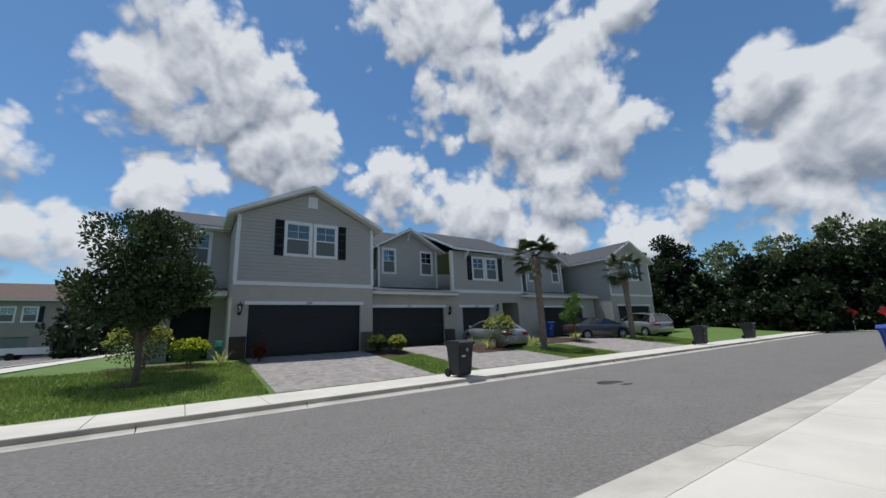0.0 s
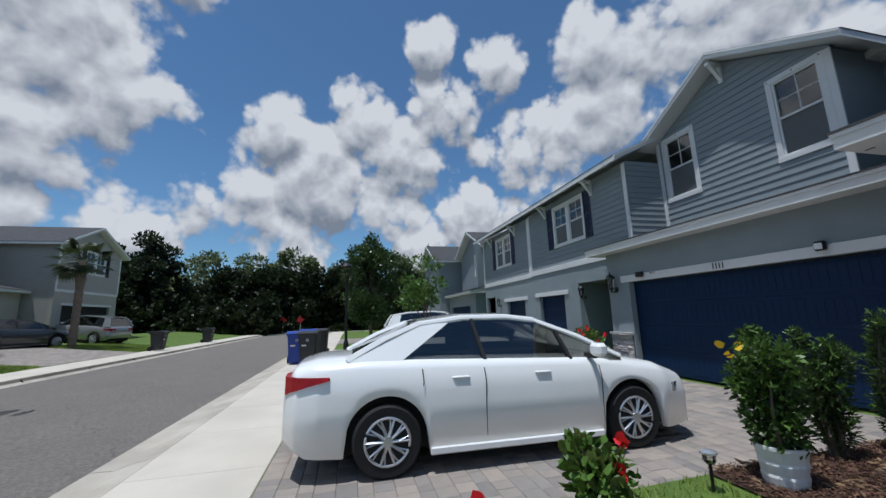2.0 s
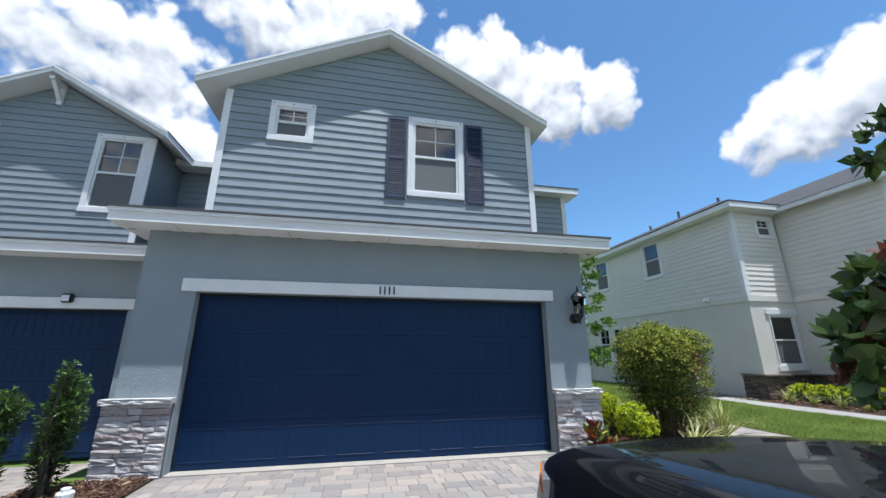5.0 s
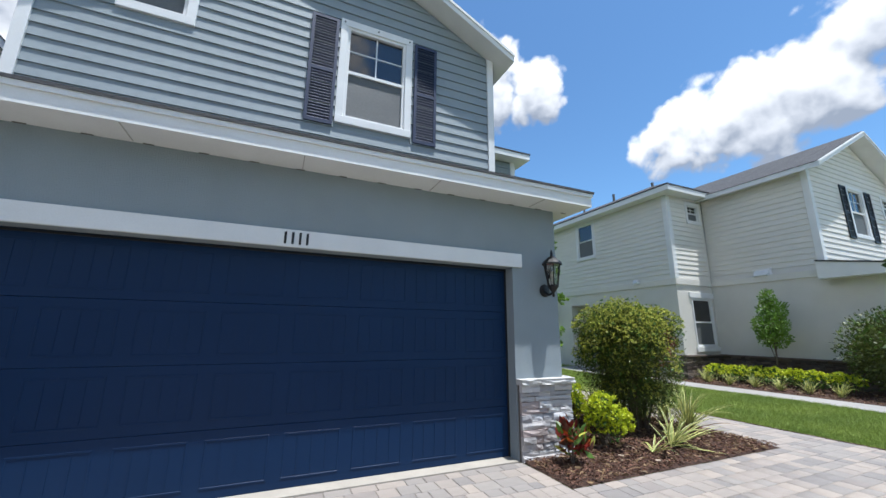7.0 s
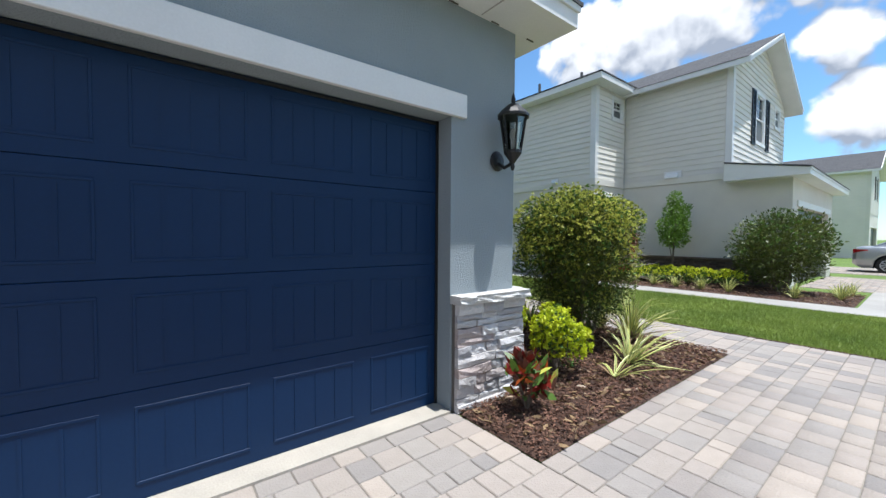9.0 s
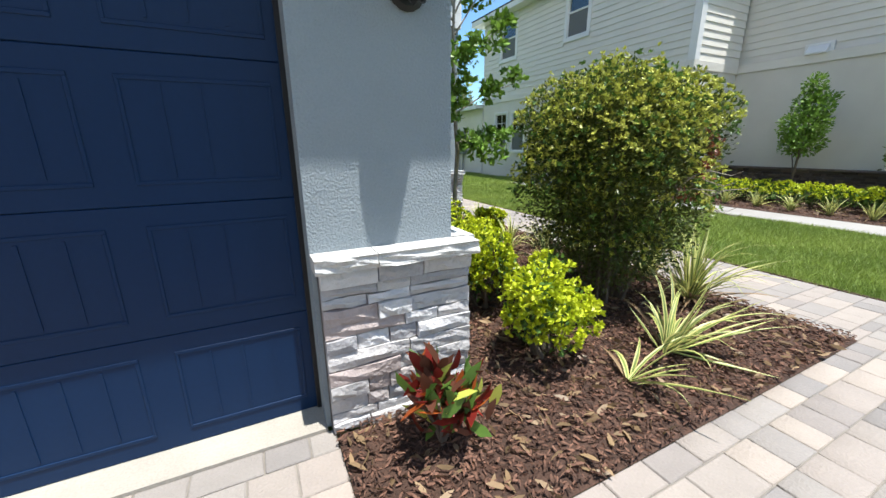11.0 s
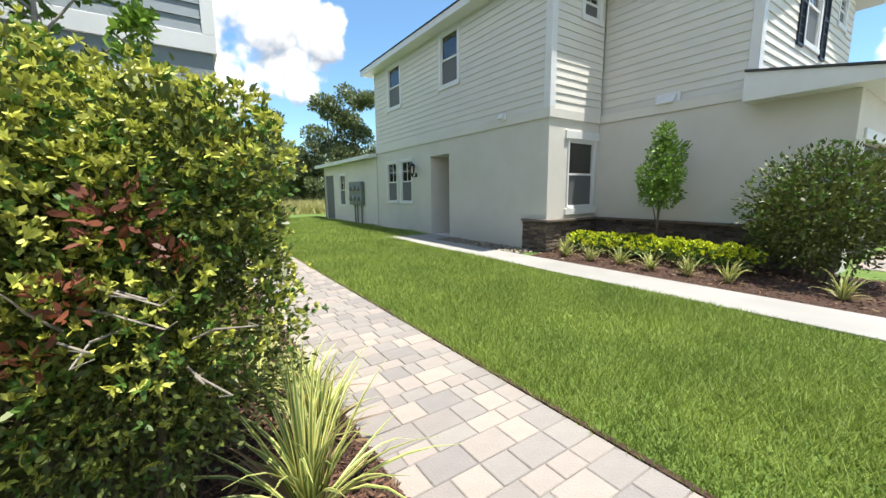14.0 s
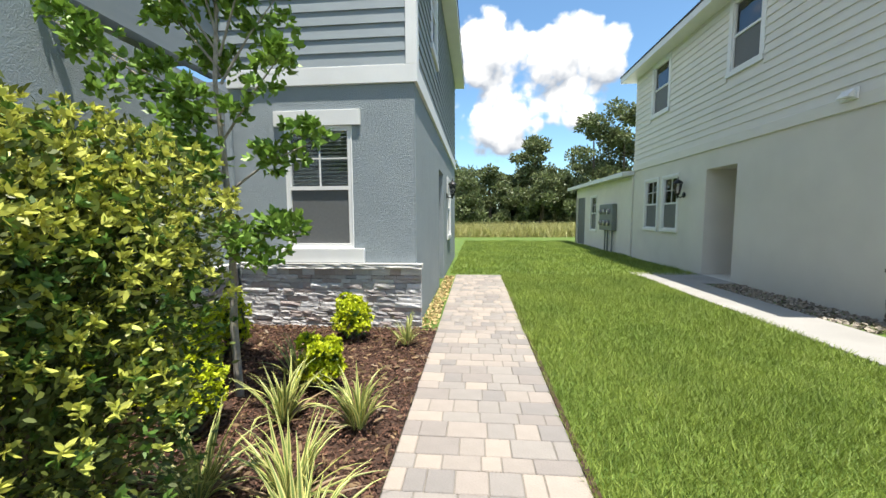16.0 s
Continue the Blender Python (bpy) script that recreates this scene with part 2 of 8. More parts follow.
TAUPE_STUCCO = mat("beige stucco", (0.46, 0.43, 0.38), (0.41, 0.38, 0.335), 2.0, 0.9, 0.4, 110, dirt=0.05)
TAUPE_SIDING = mat("greige siding", (0.40, 0.38, 0.345), (0.36, 0.34, 0.31), 2.0, 0.65, 0.1, 70, stretch=(1, 1, 6))
NAVY = mat("navy garage paint", (0.004, 0.0235, 0.072), (0.0035, 0.0205, 0.063), 1.5, 0.45, 0.03, 50, spec=0.22)
NAVY_SHUTTER = mat("navy shutter", (0.03, 0.042, 0.085), rough=0.5)
DARK_DOOR = mat("charcoal garage paint", (0.012, 0.013, 0.016), (0.009, 0.010, 0.012), 1.5, 0.45)
BLACK = mat("black metal", (0.012, 0.012, 0.013), (0.02, 0.02, 0.02), 20, 0.45, metal=0.2)
RUBBER = mat("rubber", (0.015, 0.015, 0.015), rough=0.8)
DOOR_GREY = mat("grey door paint", (0.25, 0.27, 0.27), rough=0.5)
DARK_ROOM = mat("dark room", (0.05, 0.05, 0.05), rough=0.9)
BLIND = mat("window blind", (0.44, 0.46, 0.47), rough=0.6)
SCREEN = mat("insect screen", (0.13, 0.135, 0.135), (0.11, 0.115, 0.115), 30, 0.6, 0.2, 400)
STONE = palette("ledge stone", [(0.50, 0.475, 0.46), (0.42, 0.375, 0.36), (0.56, 0.545, 0.54), (0.45, 0.43, 0.42), (0.60, 0.585, 0.58), (0.40, 0.335, 0.315), (0.37, 0.36, 0.365)], 0.9, 0.8, 30)
CAPSTONE = mat("cap stone", (0.56, 0.55, 0.53), (0.44, 0.43, 0.41), 9, 0.9, 0.6, 40)
BROWN_STONE = palette("brown ledge stone", [(0.13, 0.10, 0.08), (0.085, 0.065, 0.055), (0.18, 0.14, 0.11), (0.11, 0.095, 0.085)], 0.9, 0.6, 38)
PAVE = [(0.297, 0.260, 0.228), (0.264, 0.239, 0.217), (0.322, 0.280, 0.243), (0.282, 0.255, 0.229), (0.230, 0.210, 0.195), (0.308, 0.267, 0.234), (0.347, 0.298, 0.254), (0.251, 0.222, 0.201)]
PAVER = palette("paver", PAVE, 0.9, 0.4, 80)
PAVER_REST = palette("paver rest", PAVE, 0.9, 0.4, 80, by_piece=False)
SAND = mat("joint sand", (0.25, 0.225, 0.19), (0.19, 0.172, 0.145), 20, 0.95, 0.3, 120)
BARK = mat("bark", (0.16, 0.125, 0.095), (0.09, 0.07, 0.055), 8, 0.95, 0.8, 30, stretch=(1, 1, 0.3))
PALM_BARK = mat("palm bark", (0.24, 0.19, 0.145), (0.15, 0.115, 0.09), 8, 0.95, 0.8, 24)


def leafmat(name, a, b, island=0.35, rough=0.45, through=0.25):
    return mat(name, a, b, 1.6, rough, island=island, through=through, spec=0.4, grain=9)


LEAF_BUSH = leafmat("holly leaf", (0.14, 0.165, 0.034), (0.055, 0.078, 0.018), through=0.2)
LEAF_TIP = leafmat("yellow green leaf tip", (0.56, 0.55, 0.11), (0.38, 0.42, 0.07), through=0.28)
LEAF_GOLD = leafmat("golden leaf", (0.60, 0.63, 0.03), (0.42, 0.51, 0.02), 0.25)
LEAF_OAK = leafmat("oak leaf", (0.055, 0.085, 0.025), (0.03, 0.05, 0.016))
LEAF_FRESH = leafmat("fresh green leaf", (0.115, 0.21, 0.035), (0.065, 0.13, 0.022))
LEAF_YOUNG = leafmat("bright young leaf", (0.21, 0.34, 0.05), (0.11, 0.21, 0.03), 0.3)
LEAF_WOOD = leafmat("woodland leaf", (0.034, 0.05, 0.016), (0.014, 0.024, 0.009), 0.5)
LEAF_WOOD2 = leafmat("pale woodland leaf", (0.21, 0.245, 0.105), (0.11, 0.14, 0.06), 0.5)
LEAF_PALM = leafmat("palm leaf", (0.06, 0.078, 0.026), (0.034, 0.048, 0.017))
LEAF_RED = leafmat("red leaf", (0.25, 0.025, 0.015), (0.12, 0.014, 0.012))
LEAF_DEAD = leafmat("dead russet leaf", (0.24, 0.075, 0.035), (0.13, 0.04, 0.022))
LEAF_ORANGE = leafmat("orange leaf", (0.45, 0.12, 0.02), (0.3, 0.05, 0.015))
LEAF_STRIPE = leafmat("striped lily leaf", (0.66, 0.62, 0.24), (0.5, 0.49, 0.15), 0.3)
LEAF_CORE = leafmat("green lily leaf middle", (0.20, 0.27, 0.07), (0.12, 0.18, 0.045), 0.3)
MEADOW = leafmat("pale meadow grass", (0.46, 0.42, 0.17), (0.28, 0.29, 0.09), 0.35)
LEAF_DRY = leafmat("dry leaf", (0.32, 0.22, 0.12), (0.2, 0.13, 0.07))
LEAF_YEW = leafmat("podocarpus leaf", (0.06, 0.10, 0.025), (0.032, 0.06, 0.016))
LEAF_MAG = leafmat("magnolia leaf", (0.075, 0.125, 0.035), (0.042, 0.075, 0.02), rough=0.3)
LEAF_RUST = leafmat("rust leaf underside", (0.16, 0.06, 0.035), (0.09, 0.035, 0.022))
PETAL = leafmat("red petal", (0.75, 0.03, 0.03), (0.6, 0.015, 0.02), 0.15)
YELLOW_PETAL = leafmat("yellow petal", (0.85, 0.55, 0.02), (0.8, 0.45, 0.02), 0.15)


def glass(name, tint=(0.9, 0.95, 0.95), clear=0.75):
    m = bpy.data.materials.new(name)
    m.use_nodes = True
    n, l = m.node_tree.nodes, m.node_tree.links
    g, t, mx, fr = n.new("ShaderNodeBsdfGlossy"), n.new("ShaderNodeBsdfTransparent"), n.new("ShaderNodeMixShader"), n.new("ShaderNodeFresnel")
    g.inputs["Roughness"].default_value = 0.02
    t.inputs[0].default_value = (*(c * clear for c in tint), 1)
    fr.inputs[0].default_value = 2.1
    l.new(fr.outputs[0], mx.inputs[0])
    l.new(t.outputs[0], mx.inputs[1])
    l.new(g.outputs[0], mx.inputs[2])
    l.new(mx.outputs[0], n["Material Output"].inputs[0])
    return m


GLASS = glass("window glass")
CAR_GLASS = glass("tinted car glass", (0.5, 0.55, 0.55), 0.25)
LAMP_GLASS = glass("lantern glass", (0.95, 0.95, 0.93), 0.9)

SOFFIT_SEAM = mat("soffit seam", (0.42, 0.41, 0.39), rough=0.8)
METER_GREY = mat("weathered vent metal", (0.14, 0.14, 0.14), (0.09, 0.09, 0.09), 10, 0.6)

# ---- builders ----
def mesh_of(name, bm, material):
    bmesh.ops.recalc_face_normals(bm, faces=bm.faces)
    me = bpy.data.meshes.new(name)
    bm.to_mesh(me)
    bm.free()
    me.materials.append(material)
    return me


def part(name, bm, material, parent, label=""):
    ob = new(name, mesh_of(name, bm, material))
    ob.parent = parent
    return tagged(ob, label)


def thing(name, m, label, category, group="", kind=""):
    ob = new(name)
    ob.empty_display_size = 0.2
    ob.matrix_world = m
    return tagged(ob, label, category, group, kind)


def solid(name, bm, material, label, category="", kind="structure"):
    return tagged(new(name, mesh_of(name, bm, material)), label, category, "", kind)


def box(bm, x0, x1, y0, y1, z0, z1, bevel=0.0):
    r = bmesh.ops.create_cube(bm, size=1.0, matrix=Matrix.LocRotScale(((x0 + x1) / 2, (y0 + y1) / 2, (z0 + z1) / 2), None, (abs(x1 - x0), abs(y1 - y0), abs(z1 - z0))))
    if bevel:
        es = {e for v in r["verts"] for e in v.link_edges}
        bmesh.ops.bevel(bm, geom=list(es), offset=bevel, segments=1, affect="EDGES")
    return r["verts"]


def boxes(*specs, bevel=0.0):
    bm = bmesh.new()
    for s in specs:
        box(bm, *s, bevel=bevel)
    return bm


def prism(outline, depth0, depth1, axis="y", bm=None):
    """A polygon in the plane across axis, drawn out from depth0 to depth1."""
    bm = bm or bmesh.new()
    put = {"y": lambda a, b, d: (a, d, b), "x": lambda a, b, d: (d, a, b), "z": lambda a, b, d: (a, b, d)}[axis]
    lo = [bm.verts.new(put(a, b, depth0)) for a, b in outline]
    hi = [bm.verts.new(put(a, b, depth1)) for a, b in outline]
    k = len(outline)
    bm.faces.new(lo), bm.faces.new(hi[::-1])
    for i in range(k):
        bm.faces.new((lo[i], lo[(i + 1) % k], hi[(i + 1) % k], hi[i]))
    return bm


def lathe(bm, profile, segments=16, centre=(0, 0, 0), axis="z"):
    """A turned form from (radius, height) pairs."""
    rings = []
    for r, h in profile:
        ring = []
        for i in range(segments):
            a = 2 * math.pi * i / segments
            p = (r * math.cos(a), r * math.sin(a), h)
            if axis == "x":
                p = (p[2], p[0], p[1])
            elif axis == "y":
                p = (p[0], p[2], p[1])
            ring.append(bm.verts.new([p[j] + centre[j] for j in range(3)]))
        rings.append(ring)
    for a, b in zip(rings, rings[1:]):
        for i in range(segments):
            bm.faces.new((a[i], a[(i + 1) % segments], b[(i + 1) % segments], b[i]))
    bm.faces.new(rings[0][::-1]), bm.faces.new(rings[-1])
    return bm


def tube(bm, points, radii, segments=8):
    """A round limb through points, tapering."""
    rings = []
    for i, p in enumerate(points):
        p = Vector(p)
        d = (Vector(points[min(i + 1, len(points) - 1)]) - Vector(points[max(i - 1, 0)])).normalized()
        s = d.orthogonal().normalized()
        if abs(d.z) < 0.95:
            s = d.cross(Vector((0, 0, 1))).normalized()
        else:
            s = d.cross(Vector((0, 1, 0))).normalized()
        t = d.cross(s)
        rings.append([bm.verts.new(p + radii[i] * (math.cos(2 * math.pi * j / segments) * s + math.sin(2 * math.pi * j / segments) * t)) for j in range(segments)])
    for a, b in zip(rings, rings[1:]):
        for j in range(segments):
            bm.faces.new((a[j], a[(j + 1) % segments], b[(j + 1) % segments], b[j]))
    bm.faces.new(rings[0][::-1]), bm.faces.new(rings[-1])
    return bm


FACE = {"+y": 0, "-y": 180, "+x": -90, "-x": 90}


def facing(side, plane, u, z=0.0):
    """The pose of something on a wall: its own y points out of the wall, x runs along it."""
    return pose(u, plane, z, 0, 0, FACE[side]) if side[1] == "y" else pose(plane, u, z, 0, 0, FACE[side])


def wall(name, side, plane, u0, u1, z0, z1, thick, material, label, openings=(), gable=None, parent=None):
    """A wall with openings (ua, ub, za, zb) in world coordinates along it, and thickness inwards. gable: (u, z) of its peak."""
    us = sorted({u0, u1, *(o[0] for o in openings), *(o[1] for o in openings), *([gable[0]] if gable else [])})
    zs = sorted({z0, z1, *(o[2] for o in openings), *(o[3] for o in openings)})
    out = 1 if side[0] == "+" else -1

    def at(u, d, z):
        return (u, plane - out * d, z) if side[1] == "y" else (plane - out * d, u, z)

    def top(u):
        if not gable:
            return z1
        return z1 + (gable[1] - z1) * (1 - abs(u - gable[0]) / (max(gable[0] - u0, u1 - gable[0])))

    bm = bmesh.new()
    filled = {}
    for i in range(len(us) - 1):
        for j in range(len(zs) - 1):
            cu, cz = (us[i] + us[i + 1]) / 2, (zs[j] + zs[j + 1]) / 2
            filled[i, j] = not any(o[0] < cu < o[1] and o[2] < cz < o[3] for o in openings)
    quads = []
    for (i, j), f in filled.items():
        if not f:
            continue
        a, b, c, d = us[i], us[i + 1], zs[j], zs[j + 1]
        for dep in (0, thick):
            quads.append([at(a, dep, c), at(b, dep, c), at(b, dep, d), at(a, dep, d)])
        for di, dj, p, q in ((-1, 0, (a, c), (a, d)), (1, 0, (b, c), (b, d)), (0, -1, (a, c), (b, c)), (0, 1, (a, d), (b, d))):
            if not filled.get((i + di, j + dj), False) and not (gable and dj == 1 and j == len(zs) - 2):
                quads.append([at(p[0], 0, p[1]), at(q[0], 0, q[1]), at(q[0], thick, q[1]), at(p[0], thick, p[1])])
    if gable:
        for a, b in zip(us, us[1:]):
            ring = [(a, z1), (b, z1)] + ([(b, top(b))] if top(b) > z1 + 1e-4 else []) + ([(a, top(a))] if top(a) > z1 + 1e-4 else [])
            if len(ring) > 2:
                for dep in (0, thick):
                    quads.append([at(u, dep, z) for u, z in ring])
            quads.append([at(a, 0, top(a)), at(b, 0, top(b)), at(b, thick, top(b)), at(a, thick, top(a))])
    for q in quads:
        bm.faces.new([bm.verts.new(p) for p in q])
    bmesh.ops.remove_doubles(bm, verts=bm.verts, dist=1e-4)
    ob = new(name, mesh_of(name, bm, material))
    return tagged(ob, label, "wall", "", "structure")


def siding(parent, side, plane, u0, u1, z0, z1, material, openings=(), gable=None, step=0.165, joined=False):
    """Lapped boards on a wall, each a wedge that stands proud at its lower edge."""
    out = 1 if side[0] == "+" else -1

    def at(u, d, z):
        return (u, plane + out * d, z) if side[1] == "y" else (plane + out * d, u, z)

    whole = bmesh.new()
    ztop = gable[1] if gable else z1
    k = int((ztop - z0) / step) + 1
    for i in range(k):
        za, zb = z0 + i * step, min(z0 + (i + 1) * step + 0.012, ztop)
        if zb - za < 0.03:
            continue

        def span(z):
            if not gable or z <= z1:
                return u0, u1
            f = (z - z1) / (gable[1] - z1)
            return u0 + (gable[0] - u0) * f, u1 + (gable[0] - u1) * f
        (a0, a1), (b0, b1) = span(za), span(zb)
        cuts = sorted((o[0], o[1]) for o in openings if o[2] < (za + zb) / 2 < o[3])
        edges = [(a0, b0)]
        for c in cuts:
            edges += [(c[0], c[0]), (c[1], c[1])]
        edges.append((a1, b1))
        for s in range(0, len(edges), 2):
            (la, lb), (ra, rb) = edges[s], edges[s + 1]
            if ra - la < 0.05:
                continue
            bm = whole if joined else bmesh.new()
            v = [bm.verts.new(at(*p)) for p in ((la, 0.0, za), (ra, 0.0, za), (rb, 0.0, zb), (lb, 0.0, zb), (la, 0.028, za), (ra, 0.028, za), (rb, 0.006, zb), (lb, 0.006, zb))]
            for f in ((0, 1, 5, 4), (4, 5, 6, 7), (7, 6, 2, 3), (1, 2, 6, 5), (3, 0, 4, 7), (0, 3, 2, 1)):
                bm.faces.new([v[q] for q in f])
            if not joined:
                part("siding_board", bm, material, parent)
    if joined:
        tagged(part("siding_boards", whole, material, parent), kind="stuff")
    else:
        whole.free()


def window(name, side, plane, ua, ub, za, zb, label, trim=WHITE, casing=0.115, blind=False, lattice=True, screws=False, sill=False, proud=0.03):
    """A double-hung window in its wall opening: casing, sashes, glazing bars, two panes and a screen."""
    u, w, h = (ua + ub) / 2, (ub - ua) / 2, zb - za
    t = thing(name, facing(side, plane, u, za), label, "window", "", "structure")
    d0, d1 = -0.02, proud
    c = casing
    bot = 0.16 if sill else c
    part("casing", boxes((-w - c, w + c, d0, d1, h, h + c), (-w - c - (0.05 if sill else 0), w + c + (0.05 if sill else 0), d0, d1 + 0.02, -bot, 0), (-w - c, -w, d0, d1, 0, h), (w, w + c, d0, d1, 0, h), bevel=0.005), trim, t)
    s = 0.04
    m = h * 0.5
    fr = part("window_frame", boxes((-w, -w + s, -0.08, 0.005, 0, h), (w - s, w, -0.08, 0.005, 0, h), (-w + s, w - s, -0.08, 0.005, 0, s), (-w + s, w - s, -0.08, 0.005, h - s, h), (-w + s, w - s, -0.075, 0.002, m - s * 0.6, m + s * 0.6)), WHITE, t)
    if lattice:
        part("glazing_bar", boxes((-0.009, 0.009, -0.05, -0.032, m + s * 0.6, h - s)), WHITE, fr)
        part("glazing_bar", boxes((-w + s, w - s, -0.051, -0.033, m + (h - m) * 0.5 - 0.009, m + (h - m) * 0.5 + 0.009)), WHITE, fr)
    for a, b in ((s, m - s * 0.6), (m + s * 0.6, h - s)):
        p = part("pane", boxes((-w + s, w - s, -0.047, -0.041, a, b)), GLASS, t)
        p.visible_shadow = False
    part("screen", boxes((-w + s, w - s, -0.03, -0.027, s, m - s * 0.6)), SCREEN, t, "dark insect screen")
    if blind:
        bm = bmesh.new()
        for i in range(int(h / 0.05)):
            z = 0.03 + i * 0.05
            prism([(-0.17, z), (-0.13, z + 0.022), (-0.13, z + 0.025), (-0.17, z + 0.003)], -w + 0.01, w - 0.01, "x", bm)
        part("blind", bm, BLIND, t, "closed white horizontal blind")
    if screws:
        bm = bmesh.new()
        for x in (-w - c / 2, 0, w + c / 2):
            for z in (-bot / 2, h + c / 2):
                lathe(bm, [(0.012, d1), (0.012, d1 + 0.012)], 6, (x, 0, z), "y")
        part("hurricane_bolt", bm, BLACK, t)
    return t


def shutter(side, plane, ua, ub, za, zb, material, group):
    u, w, h = (ua + ub) / 2, (ub - ua) / 2, zb - za
    t = thing("window_shutter", facing(side, plane, u, za), "dark navy louvred window shutter on lap siding" if material is NAVY_SHUTTER else "black louvred window shutter on lap siding", "shutter", group)
    r = 0.045
    part("shutter_frame", boxes((-w, -w + r, 0.02, 0.055, 0, h), (w - r, w, 0.02, 0.055, 0, h), (-w + r, w - r, 0.02, 0.053, 0, r), (-w + r, w - r, 0.02, 0.053, h - r, h), (-w + r, w - r, 0.02, 0.053, h * 0.47, h * 0.47 + r), (-w + r, w - r, 0.018, 0.026, r, h - r)), material, t)
    for a, b in ((r, h * 0.47), (h * 0.47 + r, h - r)):
        bm = bmesh.new()
        k = max(4, int((b - a) / 0.045))
        for i in range(k):
            z = a + (b - a) * i / k
            prism([(0.028, z + 0.036), (0.05, z + 0.004), (0.05, z + 0.012), (0.028, z + 0.042)], -w + r, w - r, "x", bm)
        part("louvre_panel", bm, material, t)
    return t


def garage(name, side, plane, ua, ub, z0, height, material, label, recess=0.16, detail=True):
    """A sectional garage door: four tall sections with stamped carriage panels, set back in its opening."""
    u, w = (ua + ub) / 2, (ub - ua) / 2
    t = thing(name, facing(side, plane, u, z0), label, "garage door", "", "structure")
    k = 4
    sec = height / k
    cols = 8 if ub - ua > 4 else 4
    for i in range(k):
        za, zb = i * sec + 0.001, (i + 1) * sec - 0.001
        s = part("door_section", boxes((-w, w, -recess - 0.045, -recess, za, zb), bevel=0.003), material, t)
        if not detail:
            continue
        cw = 2 * w / cols
        for j in range(cols):
            bm = bmesh.new()
            x0, x1 = -w + j * cw + 0.06, -w + (j + 1) * cw - 0.06
            lo, hi = za + 0.075, zb - 0.075
            b = -recess
            for q in ((x0, x1, b - 0.001, b + 0.0045, lo, lo + 0.016), (x0, x1, b - 0.001, b + 0.0045, hi - 0.016, hi), (x0, x0 + 0.014, b - 0.001, b + 0.004, lo + 0.016, hi - 0.016), (x1 - 0.014, x1, b - 0.001, b + 0.004, lo + 0.014, hi - 0.014)):
                box(bm, *q, bevel=0.002)
            for c in range(1, 4):
                x = x0 + (x1 - x0) * c / 4
                box(bm, x - 0.006, x + 0.006, b - 0.001, b + 0.0035, lo + 0.03, hi - 0.03)
            part("stamped_panel", bm, material, s)
    part("weather_strip", boxes((-w, w, -recess - 0.03, -recess + 0.012, height - 0.03, height - 0.012), (-w, -w + 0.02, -recess - 0.03, -recess + 0.012, 0, height), (w - 0.02, w, -recess - 0.03, -recess + 0.012, 0, height)), BLACK if detail else material, t)
    return t


def lantern(m, label="black metal wall lantern with clear glass panes", scale=1.0, group="wall lanterns"):
    """An upright coach lantern on a curved bracket; its own y points out of the wall."""
    t = thing("wall_lantern", m, label, "wall lamp", group)
    s = scale
    part("back_plate", lathe(bmesh.new(), [(0.06 * s, 0.0), (0.066 * s, 0.008), (0.05 * s, 0.02), (0.02 * s, 0.028)], 16, (0, 0, 0.02), "y"), BLACK, t)
    arm = bmesh.new()
    tube(arm, [(0, 0.02, 0.0), (0, 0.07 * s, -0.035 * s), (0, 0.12 * s, -0.02 * s), (0, 0.14 * s, 0.02 * s)], [0.012 * s] * 4)
    part("bracket", arm, BLACK, t)
    y = 0.14 * s
    for i in range(6):
        a0 = 2 * math.pi * i / 6
        lo, hi = (0.05 * s * math.cos(a0), y + 0.05 * s * math.sin(a0), 0.055 * s), (0.082 * s * math.cos(a0), y + 0.082 * s * math.sin(a0), 0.27 * s)
        bar = bmesh.new()
        tube(bar, [lo, hi], [0.006 * s, 0.006 * s], 5)
        part("cage_bar", bar, BLACK, t)
    part("base_cup", lathe(bmesh.new(), [(0.008 * s, -0.06 * s), (0.014 * s, -0.04 * s), (0.01 * s, -0.02 * s), (0.03 * s, 0.01 * s), (0.056 * s, 0.045 * s), (0.056 * s, 0.06 * s)], 12, (0, y, 0)), BLACK, t)
    part("roof", lathe(bmesh.new(), [(0.1 * s, 0.265 * s), (0.1 * s, 0.28 * s), (0.075 * s, 0.31 * s), (0.035 * s, 0.345 * s), (0.012 * s, 0.355 * s), (0.014 * s, 0.38 * s), (0.004 * s, 0.42 * s)], 12, (0, y, 0)), BLACK, t)
    part("glass", lathe(bmesh.new(), [(0.047 * s, 0.06 * s), (0.078 * s, 0.268 * s)], 6, (0, y, 0)), LAMP_GLASS, t).visible_shadow = False
    part("bulb", lathe(bmesh.new(), [(0.012 * s, 0.06 * s), (0.013 * s, 0.12 * s), (0.022 * s, 0.15 * s), (0.018 * s, 0.185 * s), (0.004 * s, 0.2 * s)], 10, (0, y, 0)), WHITE, t)
    return t


def grid_mesh(name, verts, faces, material):
    """A mesh straight from arrays of corners and of equal-sized faces."""
    me = bpy.data.meshes.new(name)
    k = faces.shape[1]
    me.vertices.add(len(verts))
    me.vertices.foreach_set("co", verts.astype(np.float32).ravel())
    me.loops.add(faces.size)
    me.loops.foreach_set("vertex_index", faces.astype(np.int32).ravel())
    me.polygons.add(len(faces))
    me.polygons.foreach_set("loop_start", np.arange(0, faces.size, k, dtype=np.int32))
    me.update(calc_edges=True)
    me.materials.append(material)
    return me


